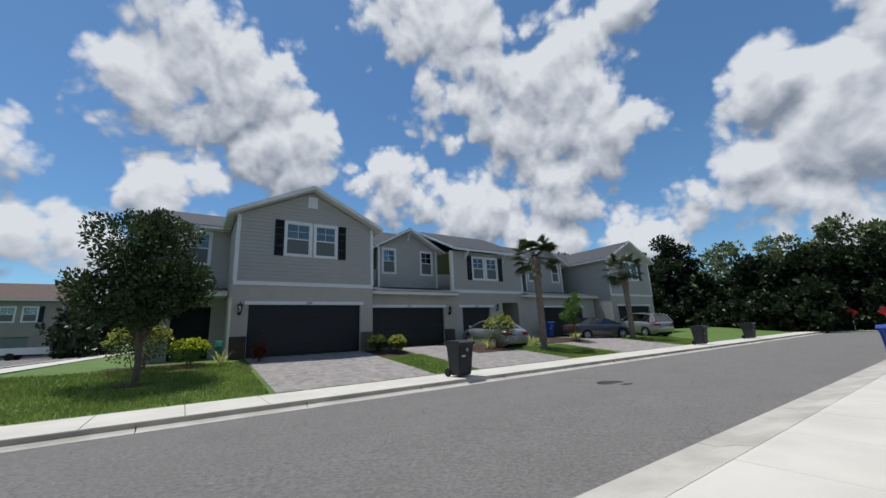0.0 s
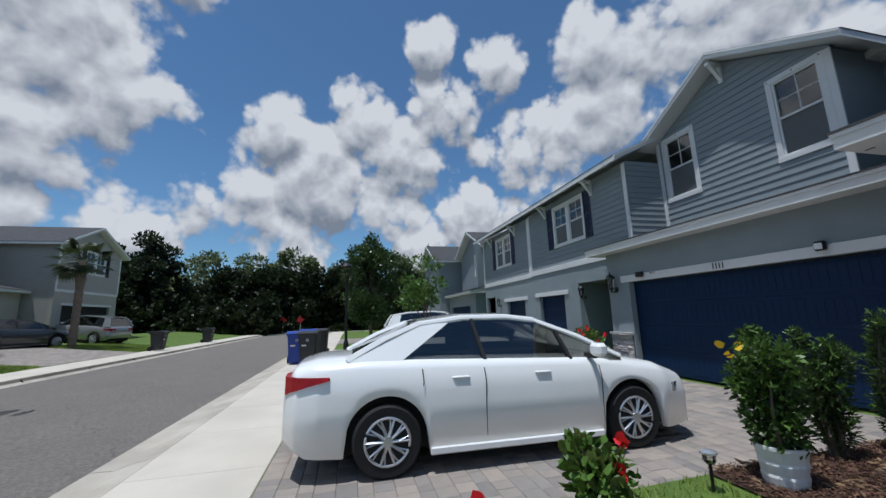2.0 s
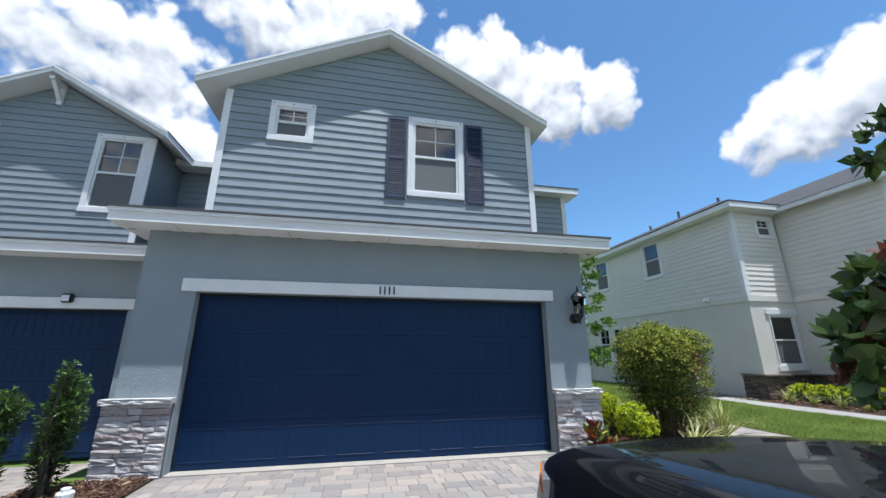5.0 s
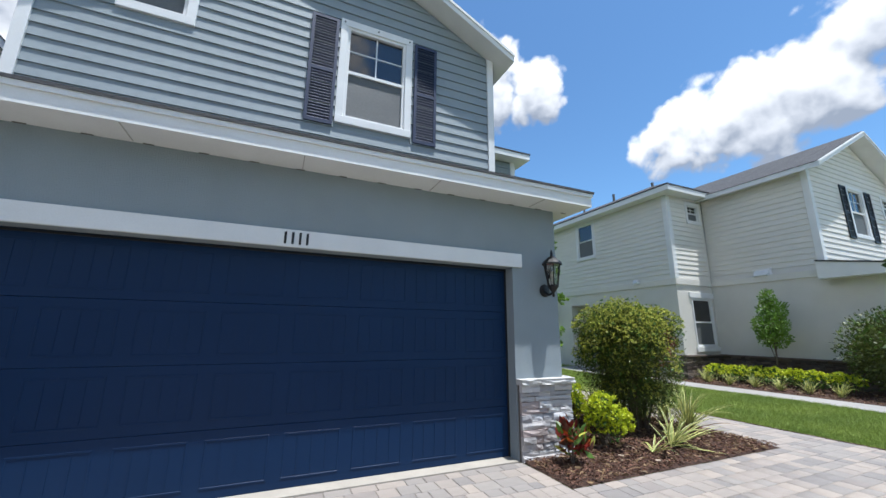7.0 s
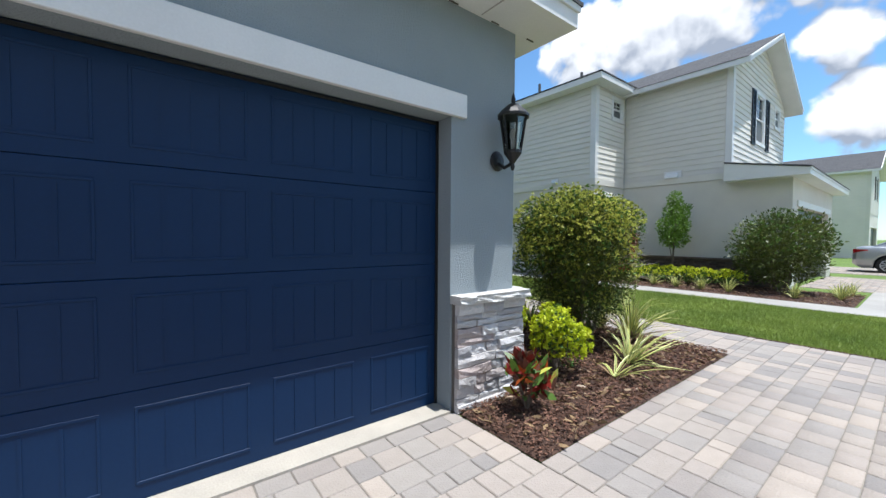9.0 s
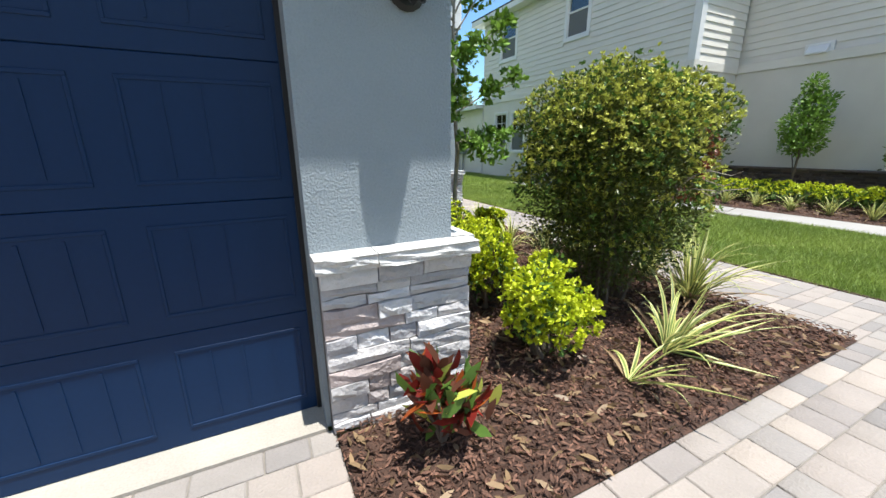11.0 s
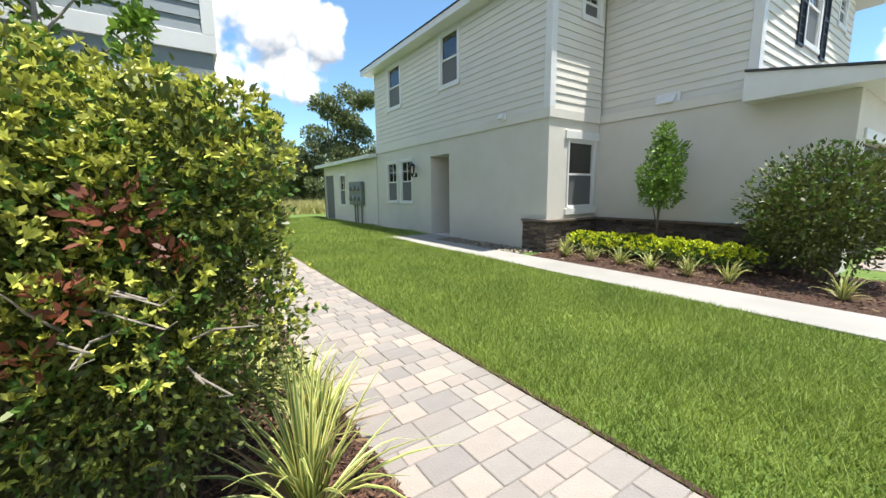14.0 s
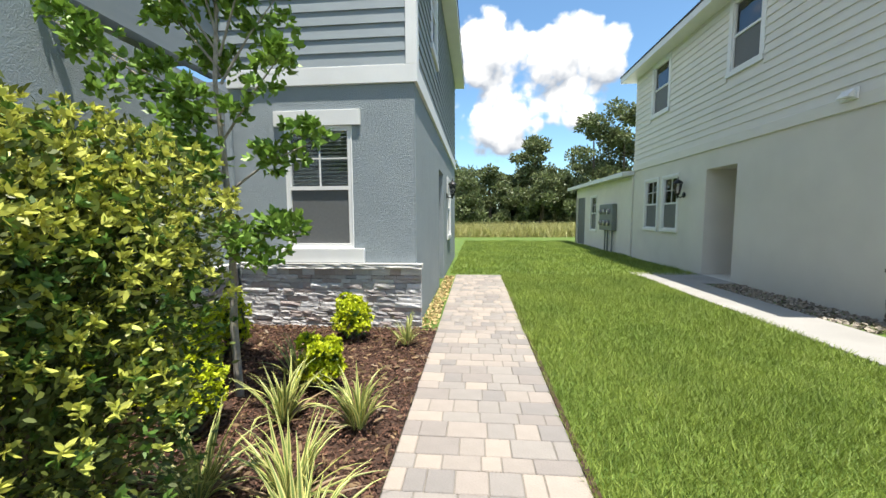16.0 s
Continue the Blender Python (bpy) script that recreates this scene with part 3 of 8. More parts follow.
def leaf_mesh(name, at, way, size, material, slim=0.45, seed=0, droop=0.25):
    """Folded diamond leaves at the places at, growing roughly along way."""
    rng = np.random.default_rng(seed)
    n = len(at)
    way = way + rng.normal(0, 0.45, (n, 3))
    way /= np.linalg.norm(way, axis=1, keepdims=True) + 1e-9
    side = np.cross(way, rng.normal(0, 1, (n, 3)))
    side /= np.linalg.norm(side, axis=1, keepdims=True) + 1e-9
    nor = np.cross(side, way)
    ln = (size * rng.uniform(0.65, 1.25, n))[:, None]
    wd = ln * slim * 0.5
    base = at - way * ln * 0.5
    tip = at + way * ln * 0.5 - nor * ln * droop * 0.5
    mid = at + nor * ln * 0.06
    if size < 0.25:
        # an oval leaf with a pointed tip
        lo, hi = at - way * ln * 0.2 + nor * ln * 0.04, at + way * ln * 0.2 - nor * ln * droop * 0.12
        verts = np.stack([base, lo + side * wd + nor * wd * 0.3, hi + side * wd * 0.9 + nor * wd * 0.3, tip, hi - side * wd * 0.9 + nor * wd * 0.3, lo - side * wd + nor * wd * 0.3], 1).reshape(-1, 3)
        return grid_mesh(name, verts, np.arange(6 * n).reshape(-1, 6), material)
    verts = np.stack([base, mid + side * wd + nor * wd * 0.35, tip, mid - side * wd + nor * wd * 0.35], 1).reshape(-1, 3)
    return grid_mesh(name, verts, np.arange(4 * n).reshape(-1, 4), material)


def in_blobs(blobs, n, seed, shell=0.55):
    """n places in a heap of ellipsoids (x, y, z, rx, ry, rz), mostly near their skins, with the outward ways."""
    rng = np.random.default_rng(seed)
    b = np.array(blobs, float)
    vol = (b[:, 3] * b[:, 4] * b[:, 5]) ** (2 / 3)
    which = rng.choice(len(b), n, p=vol / vol.sum())
    d = rng.normal(0, 1, (n, 3))
    d /= np.linalg.norm(d, axis=1, keepdims=True)
    r = 1 - (1 - shell) * rng.random((n, 1)) ** 1.6
    r *= 1 + 0.08 * np.sin(d[:, :1] * 7 + which[:, None]) + rng.normal(0, 0.05, (n, 1))
    return b[which, :3] + d * b[which, 3:] * r, d / b[which, 3:] * b[which, 3:].mean(1, keepdims=True)


def crown(name, parent, blobs, n, size, material, seed, slim=0.45, shell=0.55, label="", lift=0.3):
    at, way = in_blobs(blobs, n, seed, shell)
    way[:, 2] += lift
    ob = new(name, leaf_mesh(name, at, way, size, material, slim, seed))
    ob.parent = parent
    return tagged(ob, label, kind="stuff")

# ---- ground, road, pavements ----
def ground_z(x, y):
    """The lie of the land: level lots, a dipped road, the far lots higher."""
    if x > 3.61 and y < 6.06:
        # the lots beyond the end house lie a little lower
        return -0.14 + 0.04 * max(0.0, y - 1.5) / 4.56
    pts = ((-2000, -0.1), (-40, -0.05), (-8, 0.0), (2.2, -0.005), (6.06, -0.1), (7.33, -0.12), (14.72, -0.12), (16.4, -0.05), (22.6, 0.6), (60, 0.6), (3000, 0.6))
    for (a, za), (b, zb) in zip(pts, pts[1:]):
        if a <= y <= b:
            return za + (zb - za) * (y - a) / (b - a)
    return 0.0


def sheet(name, x0, x1, y0, y1, lift, material, label, category="", nx=1, ny=24, kind="structure", thick=0.0):
    bm = bmesh.new()
    xs = [x0 + (x1 - x0) * i / nx for i in range(nx + 1)]
    ys = sorted({y0, y1, *(y0 + (y1 - y0) * i / ny for i in range(ny + 1)), *(q for q in (-8, 2.2, 6.06, 7.33, 14.72, 16.4, 22.6) if y0 < q < y1)})
    vs = [[bm.verts.new((x, y, ground_z(x, y) + lift)) for x in xs] for y in ys]
    for a, b in zip(vs, vs[1:]):
        for i in range(nx):
            bm.faces.new((a[i], a[i + 1], b[i + 1], b[i]))
    if thick:
        r = bmesh.ops.extrude_face_region(bm, geom=bm.faces[:])
        for g in r["geom"]:
            if isinstance(g, bmesh.types.BMVert):
                g.co.z -= thick
    return solid(name, bm, material, label, category, kind)


bm = bmesh.new()
gx = [-2500, -300, -80, -40, -20, 0, 3.6, 3.62, 20, 40, 80, 300, 2500]
gy = [-2500, -300, -80, -40, -8, 2.2, 6.06, 7.28, 7.33, 14.72, 14.77, 16.4, 22.6, 60, 300, 2500]
gv = [[bm.verts.new((x, y, (-0.42 if 7.3 < y < 14.74 else ground_z(x, y)) - 0.012)) for x in gx] for y in gy]
for a, b in zip(gv, gv[1:]):
    for i in range(len(gx) - 1):
        bm.faces.new((a[i], a[i + 1], b[i + 1], b[i]))
solid("ground", bm, GRASS, "short green lawn grass reaching to the woods", "ground")

# the road, gently crowned, with a rolled kerb on both sides
bm = bmesh.new()
ROAD = [(7.98, -0.205), (9.0, -0.17), (11.2, -0.14), (13.3, -0.17), (14.42, -0.205)]
rx = [-70 + 5 * i for i in range(24)]
rv = [[bm.verts.new((x, y, z)) for x in rx] for y, z in ROAD]
for a, b in zip(rv, rv[1:]):
    for i in range(len(rx) - 1):
        bm.faces.new((a[i], a[i + 1], b[i + 1], b[i]))
solid("road", bm, ASPHALT, "weathered grey asphalt residential road", "road")


def kerb(y_road, y_walk, z_walk, name):
    k = tagged(new(name), "pale concrete rolled kerb along the asphalt road", "kerb", "", "structure")
    s = 1 if y_walk > y_road else -1
    prof = [(y_road, -0.4), (y_road, -0.2), (y_road + s * 0.22, -0.205), (y_road + s * 0.42, z_walk - 0.03), (y_walk, z_walk), (y_walk, -0.4)]
    x = -54.0
    while x < 46:
        part("kerb_length", prism(prof, x, x + 2.985, "x"), CURB, k)
        x += 3.0
    return k


def pavement(y0, y1, z, name, x0=-54.0, x1=46.0):
    k = tagged(new(name), "pale concrete pavement slabs beside the road", "pavement", "", "structure")
    x = x0
    while x < x1 - 0.1:
        part("slab", boxes((x + 0.006, x + 1.514, y0, y1, z - 0.15, z), bevel=0.008), CONCRETE, k)
        x += 1.52


kerb(7.98, 7.37, -0.115, "kerb_south")
solid("kerb_joint", boxes((-54, 46, 7.351, 7.371, -0.3, -0.126)), JOINT, "dark joint between kerb and pavement", "joint")
kerb(14.42, 14.74, -0.085, "kerb_north")
pavement(6.06, 7.352, -0.1, "pavement_south")
pavement(14.755, 16.4, -0.062, "pavement_north")
solid("road_end", boxes((46, 47, 3, 20, -0.4, -0.08)), CURB, "pale concrete kerb closing the road end", "kerb")


# ---- houses ----
def gable_roof(name, ridge, half, ez, pz, v0, v1, axis, label, roofing=None, thick=0.15):
    """A pitched roof along axis: white underside and fascia, dark shingles on top."""
    r = thing(name, pose(0, 0, 0), label, "roof", "", "structure")
    lo = [(ridge - half, ez), (ridge, pz), (ridge + half, ez), (ridge + half, ez + thick), (ridge, pz + thick), (ridge - half, ez + thick)]
    s = (pz - ez) / half
    hi = [(ridge - half - 0.012, ez + thick - s * 0.012 + 0.002), (ridge, pz + thick + 0.002), (ridge + half + 0.012, ez + thick - s * 0.012 + 0.002), (ridge + half + 0.012, ez + thick + 0.012), (ridge, pz + thick + 0.022), (ridge - half - 0.012, ez + thick + 0.012)]
    part("soffit_and_fascia", prism(lo, v0, v1, axis), WHITE, r, "white painted soffit and fascia")
    part("shingles", prism(hi, v0 + 0.03, v1 - 0.03, axis), roofing or SHINGLE, r, "charcoal asphalt shingles")
    # drip moulding along both rakes at the ends
    for a, b in ((v0 - 0.02, v0 - 0.002), (v1 + 0.002, v1 + 0.02)):
        mo = [(ridge - half, ez + 0.1), (ridge, pz + 0.1), (ridge + half, ez + 0.1), (ridge + half, ez + thick), (ridge, pz + thick), (ridge - half, ez + thick)]
        part("rake_moulding", prism(mo, a, b, axis), WHITE, r)
    return r


def lean_roof(name, side, y_wall, z_wall, y_eave, z_eave, x0, x1, label):
    """A skirt roof that leans on the wall, with a white fascia and a closed soffit."""
    r = thing(name, pose(0, 0, 0), label, "roof", "", "structure")
    s = 1 if y_eave > y_wall else -1
    part("soffit_and_fascia", prism([(y_wall, z_eave - 0.06), (y_eave, z_eave - 0.06), (y_eave, z_eave + 0.1), (y_wall, z_wall + 0.02)], x0, x1, "x"), WHITE, r, "white soffit and fascia")
    part("drip_edge", boxes((x0 - 0.01, x1 + 0.01, min(y_eave, y_eave + s * 0.02), max(y_eave, y_eave + s * 0.02), z_eave + 0.06, z_eave + 0.11)), WHITE, r)
    part("shingles", prism([(y_wall, z_wall + 0.024), (y_eave + s * 0.03, z_eave + 0.105), (y_eave + s * 0.03, z_eave + 0.135), (y_wall, z_wall + 0.06)], x0 - 0.03, x1 + 0.03, "x"), SHINGLE, r, "charcoal asphalt shingles")
    return r


def board(name, specs, label, material=None):
    return solid(name, boxes(*specs, bevel=0.004), material or WHITE, label, "trim")


def stone_band(name, side, plane, u0, u1, z0, z1, material, label, seed, cap=True, pieces=True, ends=(0.0, 0.0)):
    """Stacked ledge stone on the foot of a wall, each stone proud by its own amount, under a rough cap."""
    rng = random.Random(seed)
    k = thing(name, facing(side, plane, (u0 + u1) / 2, z0), label, "stone veneer", "", "structure")
    w, h = (u1 - u0) / 2, z1 - z0
    part("backing", boxes((-w, w, -0.01, 0.03, 0, h)), JOINT, k)
    z, whole = 0.0, bmesh.new()
    while z < h - 0.02:
        t = min(rng.choice((0.04, 0.05, 0.06, 0.075)), h - z)
        if h - z - t < 0.035:
            t = h - z
        x = -w
        while x < w - 0.01:
            ln = rng.uniform(0.1, 0.3)
            if w - x - ln < 0.12:
                ln = w - x
            bm = bmesh.new() if pieces else whole
            o = rng.uniform(0.058, 0.085)
            xa, xb = x + 0.003, x + ln - 0.003
            if x <= -w + 1e-6:
                xa -= ends[0]
            if x + ln >= w - 1e-6:
                xb += ends[1]
            # a rough face: four by three points, the rim set back
            grid = []
            for r in range(3):
                row = []
                for c in range(4):
                    rim = r != 1 or c in (0, 3)
                    row.append(bm.verts.new((xa + (xb - xa) * (c + (rng.uniform(-0.2, 0.2) if c in (1, 2) else 0)) / 3, o + (rng.uniform(-0.011, 0.002) if rim else rng.uniform(-0.004, 0.008)), z + 0.003 + (t - 0.006) * r / 2 + (rng.uniform(-0.004, 0.004) if r != 1 else rng.uniform(-0.006, 0.006)))))
                grid.append(row)
            back = [[bm.verts.new((q.co.x, 0.0, q.co.z)) for q in grid[r]] for r in (0, 2)]
            for r in range(2):
                for c in range(3):
                    bm.faces.new((grid[r][c], grid[r][c + 1], grid[r + 1][c + 1], grid[r + 1][c]))
            for c in range(3):
                bm.faces.new((back[0][c], back[0][c + 1], grid[0][c + 1], grid[0][c]))
                bm.faces.new((back[1][c + 1], back[1][c], grid[2][c], grid[2][c + 1]))
            for c in (0, 3):
                bm.faces.new((back[0][c], grid[0][c], grid[1][c], grid[2][c], back[1][c]))
            if pieces:
                part("ledge_stone", bm, material, k)
            x += ln
        z += t
    if pieces:
        whole.free()
    else:
        tagged(part("ledge_stones", whole, material, k), kind="stuff")
    if cap:
        x = -w - ends[0] - 0.02
        while x < w + ends[1]:
            ln = min(rng.uniform(0.4, 0.6), w + ends[1] + 0.02 - x)
            bm = bmesh.new()
            box(bm, x + 0.002, x + ln - 0.002, -0.005, 0.125, h, h + 0.062)
            bmesh.ops.subdivide_edges(bm, edges=bm.edges[:], cuts=5, use_grid_fill=True)
            for q in bm.verts:
                if q.co.y > 0.1 and q.co.z < h + 0.055:
                    q.co.y += 0.02 * noise.noise((q.co.x * 11, q.co.z * 40, seed)) - 0.004
            part("cap_stone", bm, CAPSTONE, k, "rough pale cap stone")
            x += ln
    return k


GZ = 2.13
# -- the grey end house --
wall("wall_garage_front", "+y", 0.0, -3.1, 3.1, 0.0, 3.02, 0.2, GREY_STUCCO, "blue-grey stucco wall round a double garage door", [(-2.44, 2.44, 0.0, GZ)])
wall("wall_garage_side", "-x", -3.1, -4.33, -0.2, 0.0, 3.02, 0.2, GREY_STUCCO, "blue-grey stucco side wall of the garage")
wall("wall_garage_far_side", "+x", 3.1, -4.33, -0.2, 0.0, 3.3, 0.2, GREY_STUCCO, "blue-grey stucco return wall beside the next garage")
board("garage_header_trim", [(-2.56, 2.6, 0.0, 0.035, GZ, GZ + 0.165)], "white painted header board over the garage door")
solid("garage_apron", boxes((-2.44, 2.44, -0.3, 0.02, -0.1, 0.012)), mat("worn apron concrete", (0.40, 0.365, 0.31), (0.31, 0.285, 0.245), 4, 0.9, 0.2, 90), "pale concrete sill below the garage door", "floor")
garage("garage_door_1", "+y", 0.0, -2.44, 2.44, 0.012, GZ - 0.012, NAVY, "closed navy blue sectional double garage door with stamped panels")
lean_roof("roof_skirt_1", "+y", -1.35, 3.42, 0.36, 2.98, -3.42, 3.4, "charcoal shingle skirt roof with white fascia over the garage")
k = thing("soffit_panels", pose(0, 0, 0), "white vented soffit panels with dark slots under the garage eave", "soffit", "", "structure")
for i in range(17):
    part("soffit_slot", boxes((-3.3 + i * 0.41, -3.22 + i * 0.41, 0.012, 0.022, 2.912, 2.919)), JOINT, k)
for i in range(5):
    part("soffit_joint", boxes((-2.7 + i * 1.35, -2.692 + i * 1.35, 0.03, 0.35, 2.914, 2.919)), SOFFIT_SEAM, k)
UP_OPEN = [(-1.42, -0.5, 4.4, 5.94), (1.54, 2.13, 5.3, 5.93)]
w = wall("wall_gable", "+y", -1.35, -3.02, 3.02, 3.2, 6.15, 0.15, GREY_SIDING, "grey lap siding gable wall of the upper floor", UP_OPEN, (0.08, 7.68))
CUT = [(-1.535, -0.385, 4.28, 6.06), (1.425, 2.245, 5.18, 6.05)]
siding(w, "+y", -1.35, -3.0, 3.0, 3.38, 6.12, GREY_SIDING, CUT, (0.08, 7.65))
window("window_1", "+y", -1.35, -1.42, -0.5, 4.4, 5.94, "white double-hung upper window with dark screen", screws=True)
window("window_2", "+y", -1.35, 1.54, 2.13, 5.3, 5.93, "small square white upper window", screws=True)
shutter("+y", -1.35, -1.95, -1.57, 4.22, 5.98, NAVY_SHUTTER, "shutters of the grey gable")
shutter("+y", -1.35, -0.36, 0.03, 4.22, 5.98, NAVY_SHUTTER, "shutters of the grey gable")
board("corner_board_west", [(-3.05, -2.93, -1.35, -1.31, 3.3, 6.16)], "white corner board of the gable wall")
board("corner_board_east", [(2.93, 3.05, -1.35, -1.31, 3.3, 6.16)], "white corner board of the gable wall")
gable_roof("roof_gable_1", 0.08, 3.38, 6.0, 7.73, -9.0, -1.0, "y", "charcoal shingle gable roof with deep white soffits")
wall("wall_upper_west", "-x", -3.02, -4.33, -1.5, 3.2, 6.15, 0.15, GREY_SIDING, "grey siding side wall of the upper floor")
wall("wall_upper_east", "+x", 3.02, -5.0, -1.5, 3.2, 6.15, 0.15, GREY_SIDING, "grey siding side wall of the upper floor")
# recessed entry wing
w = wall("wall_recess", "+y", -4.33, -5.5, -3.1, 0.0, 6.0, 0.18, GREY_STUCCO, "blue-grey stucco and siding wall beside the garden bed", [(-4.68, -3.84, 1.06, 2.56)])
siding(w, "+y", -4.33, -5.5, -3.02, 3.28, 5.95, GREY_SIDING)
window("window_3", "+y", -4.33, -4.68, -3.84, 1.06, 2.56, "white ground-floor window with closed blinds", casing=0.02, blind=True, proud=0.01)
board("window_head_trim", [(-4.82, -3.7, -4.33, -4.29, 2.58, 2.77)], "white head board over the ground-floor window")
board("window_sill_trim", [(-4.84, -3.68, -4.33, -4.26, 0.86, 1.04)], "white sill board of the ground-floor window")
board("belt_board_recess", [(-5.54, -3.1, -4.33, -4.29, 3.07, 3.28), (-5.54, -5.5, -13.0, -4.33, 3.07, 3.28)], "white belt board between stucco and siding")
board("corner_board_recess", [(-5.54, -5.4, -4.33, -4.29, 3.28, 5.95), (-5.54, -5.5, -4.45, -4.33, 3.28, 5.95)], "white corner board")
SIDE_OPEN = [(-8.3, -7.3, 0.0, 2.4), (-10.4, -9.5, 0.95, 2.35), (-6.9, -6.1, 4.3, 5.7)]
w = wall("wall_west", "-x", -5.5, -13.0, -4.51, 0.0, 6.0, 0.18, GREY_STUCCO, "grey stucco and siding side wall along the paver path", SIDE_OPEN)
siding(w, "-x", -5.5, -13.0, -4.45, 3.28, 5.95, GREY_SIDING, [(-7.02, -5.98, 4.18, 5.82)])
window("window_4", "-x", -5.5, -10.4, -9.5, 0.95, 2.35, "white side window")
window("window_5", "-x", -5.5, -6.9, -6.1, 4.3, 5.7, "white upper side window")
solid("door_1", boxes((-5.3, -5.24, -8.3, -7.3, 0.02, 2.4), bevel=0.01), DOOR_GREY, "grey painted side entry door set back in the wall", "door")
board("eave_recess", [(-5.83, -2.9, -4.75, -3.98, 5.95, 6.1), (-5.83, -5.4, -13.4, -4.75, 5.95, 6.1)], "white soffit and fascia of the recessed wing")


def hip_patch(name, x_eave, x_in, y_front, y_back, z, label, d=2.4, rise=0.46):
    """The corner of a hipped roof: one slope to the front, one to the side."""
    bm = bmesh.new()
    s = 1 if x_eave > x_in else -1
    xr, yr, zr = x_eave - s * d, y_front - d, z + rise * d
    P = [(x_eave, y_front, z), (x_in, y_front, z), (x_in, yr, zr), (xr, yr, zr), (xr, y_back, zr), (x_eave, y_back, z)]
    v = [bm.verts.new(p) for p in P]
    b = [bm.verts.new((p[0], p[1], z - 0.035)) for p in P]
    for f in ((0, 1, 2, 3), (0, 3, 4, 5)):
        bm.faces.new([v[q] for q in f])
    for a, c in ((0, 1), (1, 2), (2, 3), (3, 4), (4, 5), (5, 0)):
        bm.faces.new((v[a], v[c], b[c], b[a]))
    bm.faces.new(b)
    return solid(name, bm, SHINGLE, label, "roof")


hip_patch("roof_recess", -5.845, -2.9, -3.965, -13.4, 6.137, "charcoal shingle hip roof over the recessed wing")
stone_band("stone_pier_west", "+y", 0.0, -3.1, -2.46, 0.0, 0.79, STONE, "pale grey ledge stone pier beside the garage door", 1, ends=(0.07, 0.0))
stone_band("stone_pier_east", "+y", 0.0, 2.46, 3.1, 0.0, 0.79, STONE, "pale grey ledge stone pier beside the garage door", 2, ends=(0.0, 0.07))
stone_band("stone_side", "-x", -3.1, -4.25, -0.01, 0.0, 0.79, STONE, "pale grey ledge stone band along the garage side wall", 3)
stone_band("stone_recess", "+y", -4.33, -5.5, -3.19, 0.0, 0.79, STONE, "pale grey ledge stone band below the window", 4, ends=(0.07, 0.0))
lantern(facing("+y", 0.0, -2.9, 1.85), scale=1.2)
lantern(facing("-x", -5.5, -9.3, 1.95), scale=1.1)

# -- the second grey house, set back --
Z2 = -0.1
wall("wall_second_front", "+y", -1.5, 3.1, 9.6, -0.2, 2.95, 0.2, GREY_STUCCO, "blue-grey stucco wall round the second garage door", [(3.95, 8.83, -0.2, Z2 + GZ)])
board("garage_header_trim_2", [(3.75, 9.08, -1.5, -1.465, Z2 + GZ, Z2 + GZ + 0.165)], "white painted header board over the second garage door")
garage("garage_door_2", "+y", -1.5, 3.95, 8.83, Z2, GZ, NAVY, "closed navy blue double garage door of the neighbouring house")
lean_roof("roof_skirt_2", "+y", -3.6, 3.55, -1.12, 2.88, 3.12, 9.95, "charcoal shingle skirt roof with white fascia over the second garage")
OP2 = [(5.46, 6.3, 4.41, 6.08), (8.36, 9.2, 4.41, 6.08)]
w = wall("wall_second_gable", "+y", -3.6, 5.24, 9.46, 3.2, 6.17, 0.15, GREY_SIDING, "grey lap siding gable wall with two windows", OP2, (7.29, 7.33))
siding(w, "+y", -3.6, 5.24, 9.46, 3.5, 6.15, GREY_SIDING, [(a - 0.115, b + 0.115, c - 0.115, d + 0.115) for a, b, c, d in OP2], (7.29, 7.3))
for i, (a, b, c, d) in enumerate(OP2):
    window(f"window_{6 + i}", "+y", -3.6, a, b, c, d, "white double-hung upper window with dark screen", screws=True)
board("corner_boards_second", [(5.22, 5.34, -3.6, -3.56, 3.5, 6.17), (9.38, 9.5, -3.6, -3.56, 3.5, 6.17)], "white corner boards")
gable_roof("roof_gable_2", 7.29, 2.46, 6.03, 7.37, -9, -3.15, "y", "charcoal shingle gable roof with white soffits")
wall("wall_second_side", "-x", 5.24, -5.0, -3.75, 3.2, 6.17, 0.15, GREY_SIDING, "grey siding side wall")
w = wall("wall_link", "+y", -5.0, 3.02, 5.24, 3.0, 6.13, 0.15, GREY_SIDING, "grey lap siding wall between the gables")
siding(w, "+y", -5.0, 3.02, 5.24, 3.5, 6.08, GREY_SIDING)
board("eave_link", [(3.0, 5.3, -5.0, -4.55, 6.05, 6.2)], "white eave board between the gables")
stone_band("stone_pier_second", "+y", -1.5, 8.87, 9.6, -0.15, 0.73, STONE, "pale grey ledge stone pier beside the second garage", 5)
lantern(facing("+y", -1.5, 9.3, 1.85), scale=1.2)


def corbel(m):
    t = thing("eave_bracket", m, "white painted wooden eave bracket below the soffit", "bracket", "eave brackets")
    part("post", boxes((-0.05, 0.05, 0, 0.06, -0.5, 0)), WHITE, t)
    part("arm", boxes((-0.05, 0.05, 0.06, 0.4, -0.07, 0)), WHITE, t)
    part("brace", prism([(0.03, -0.46), (0.36, -0.07), (0.27, -0.07), (0.03, -0.36)], -0.04, 0.04, "x"), WHITE, t)


corbel(facing("+y", -3.58, 7.29, 7.27))


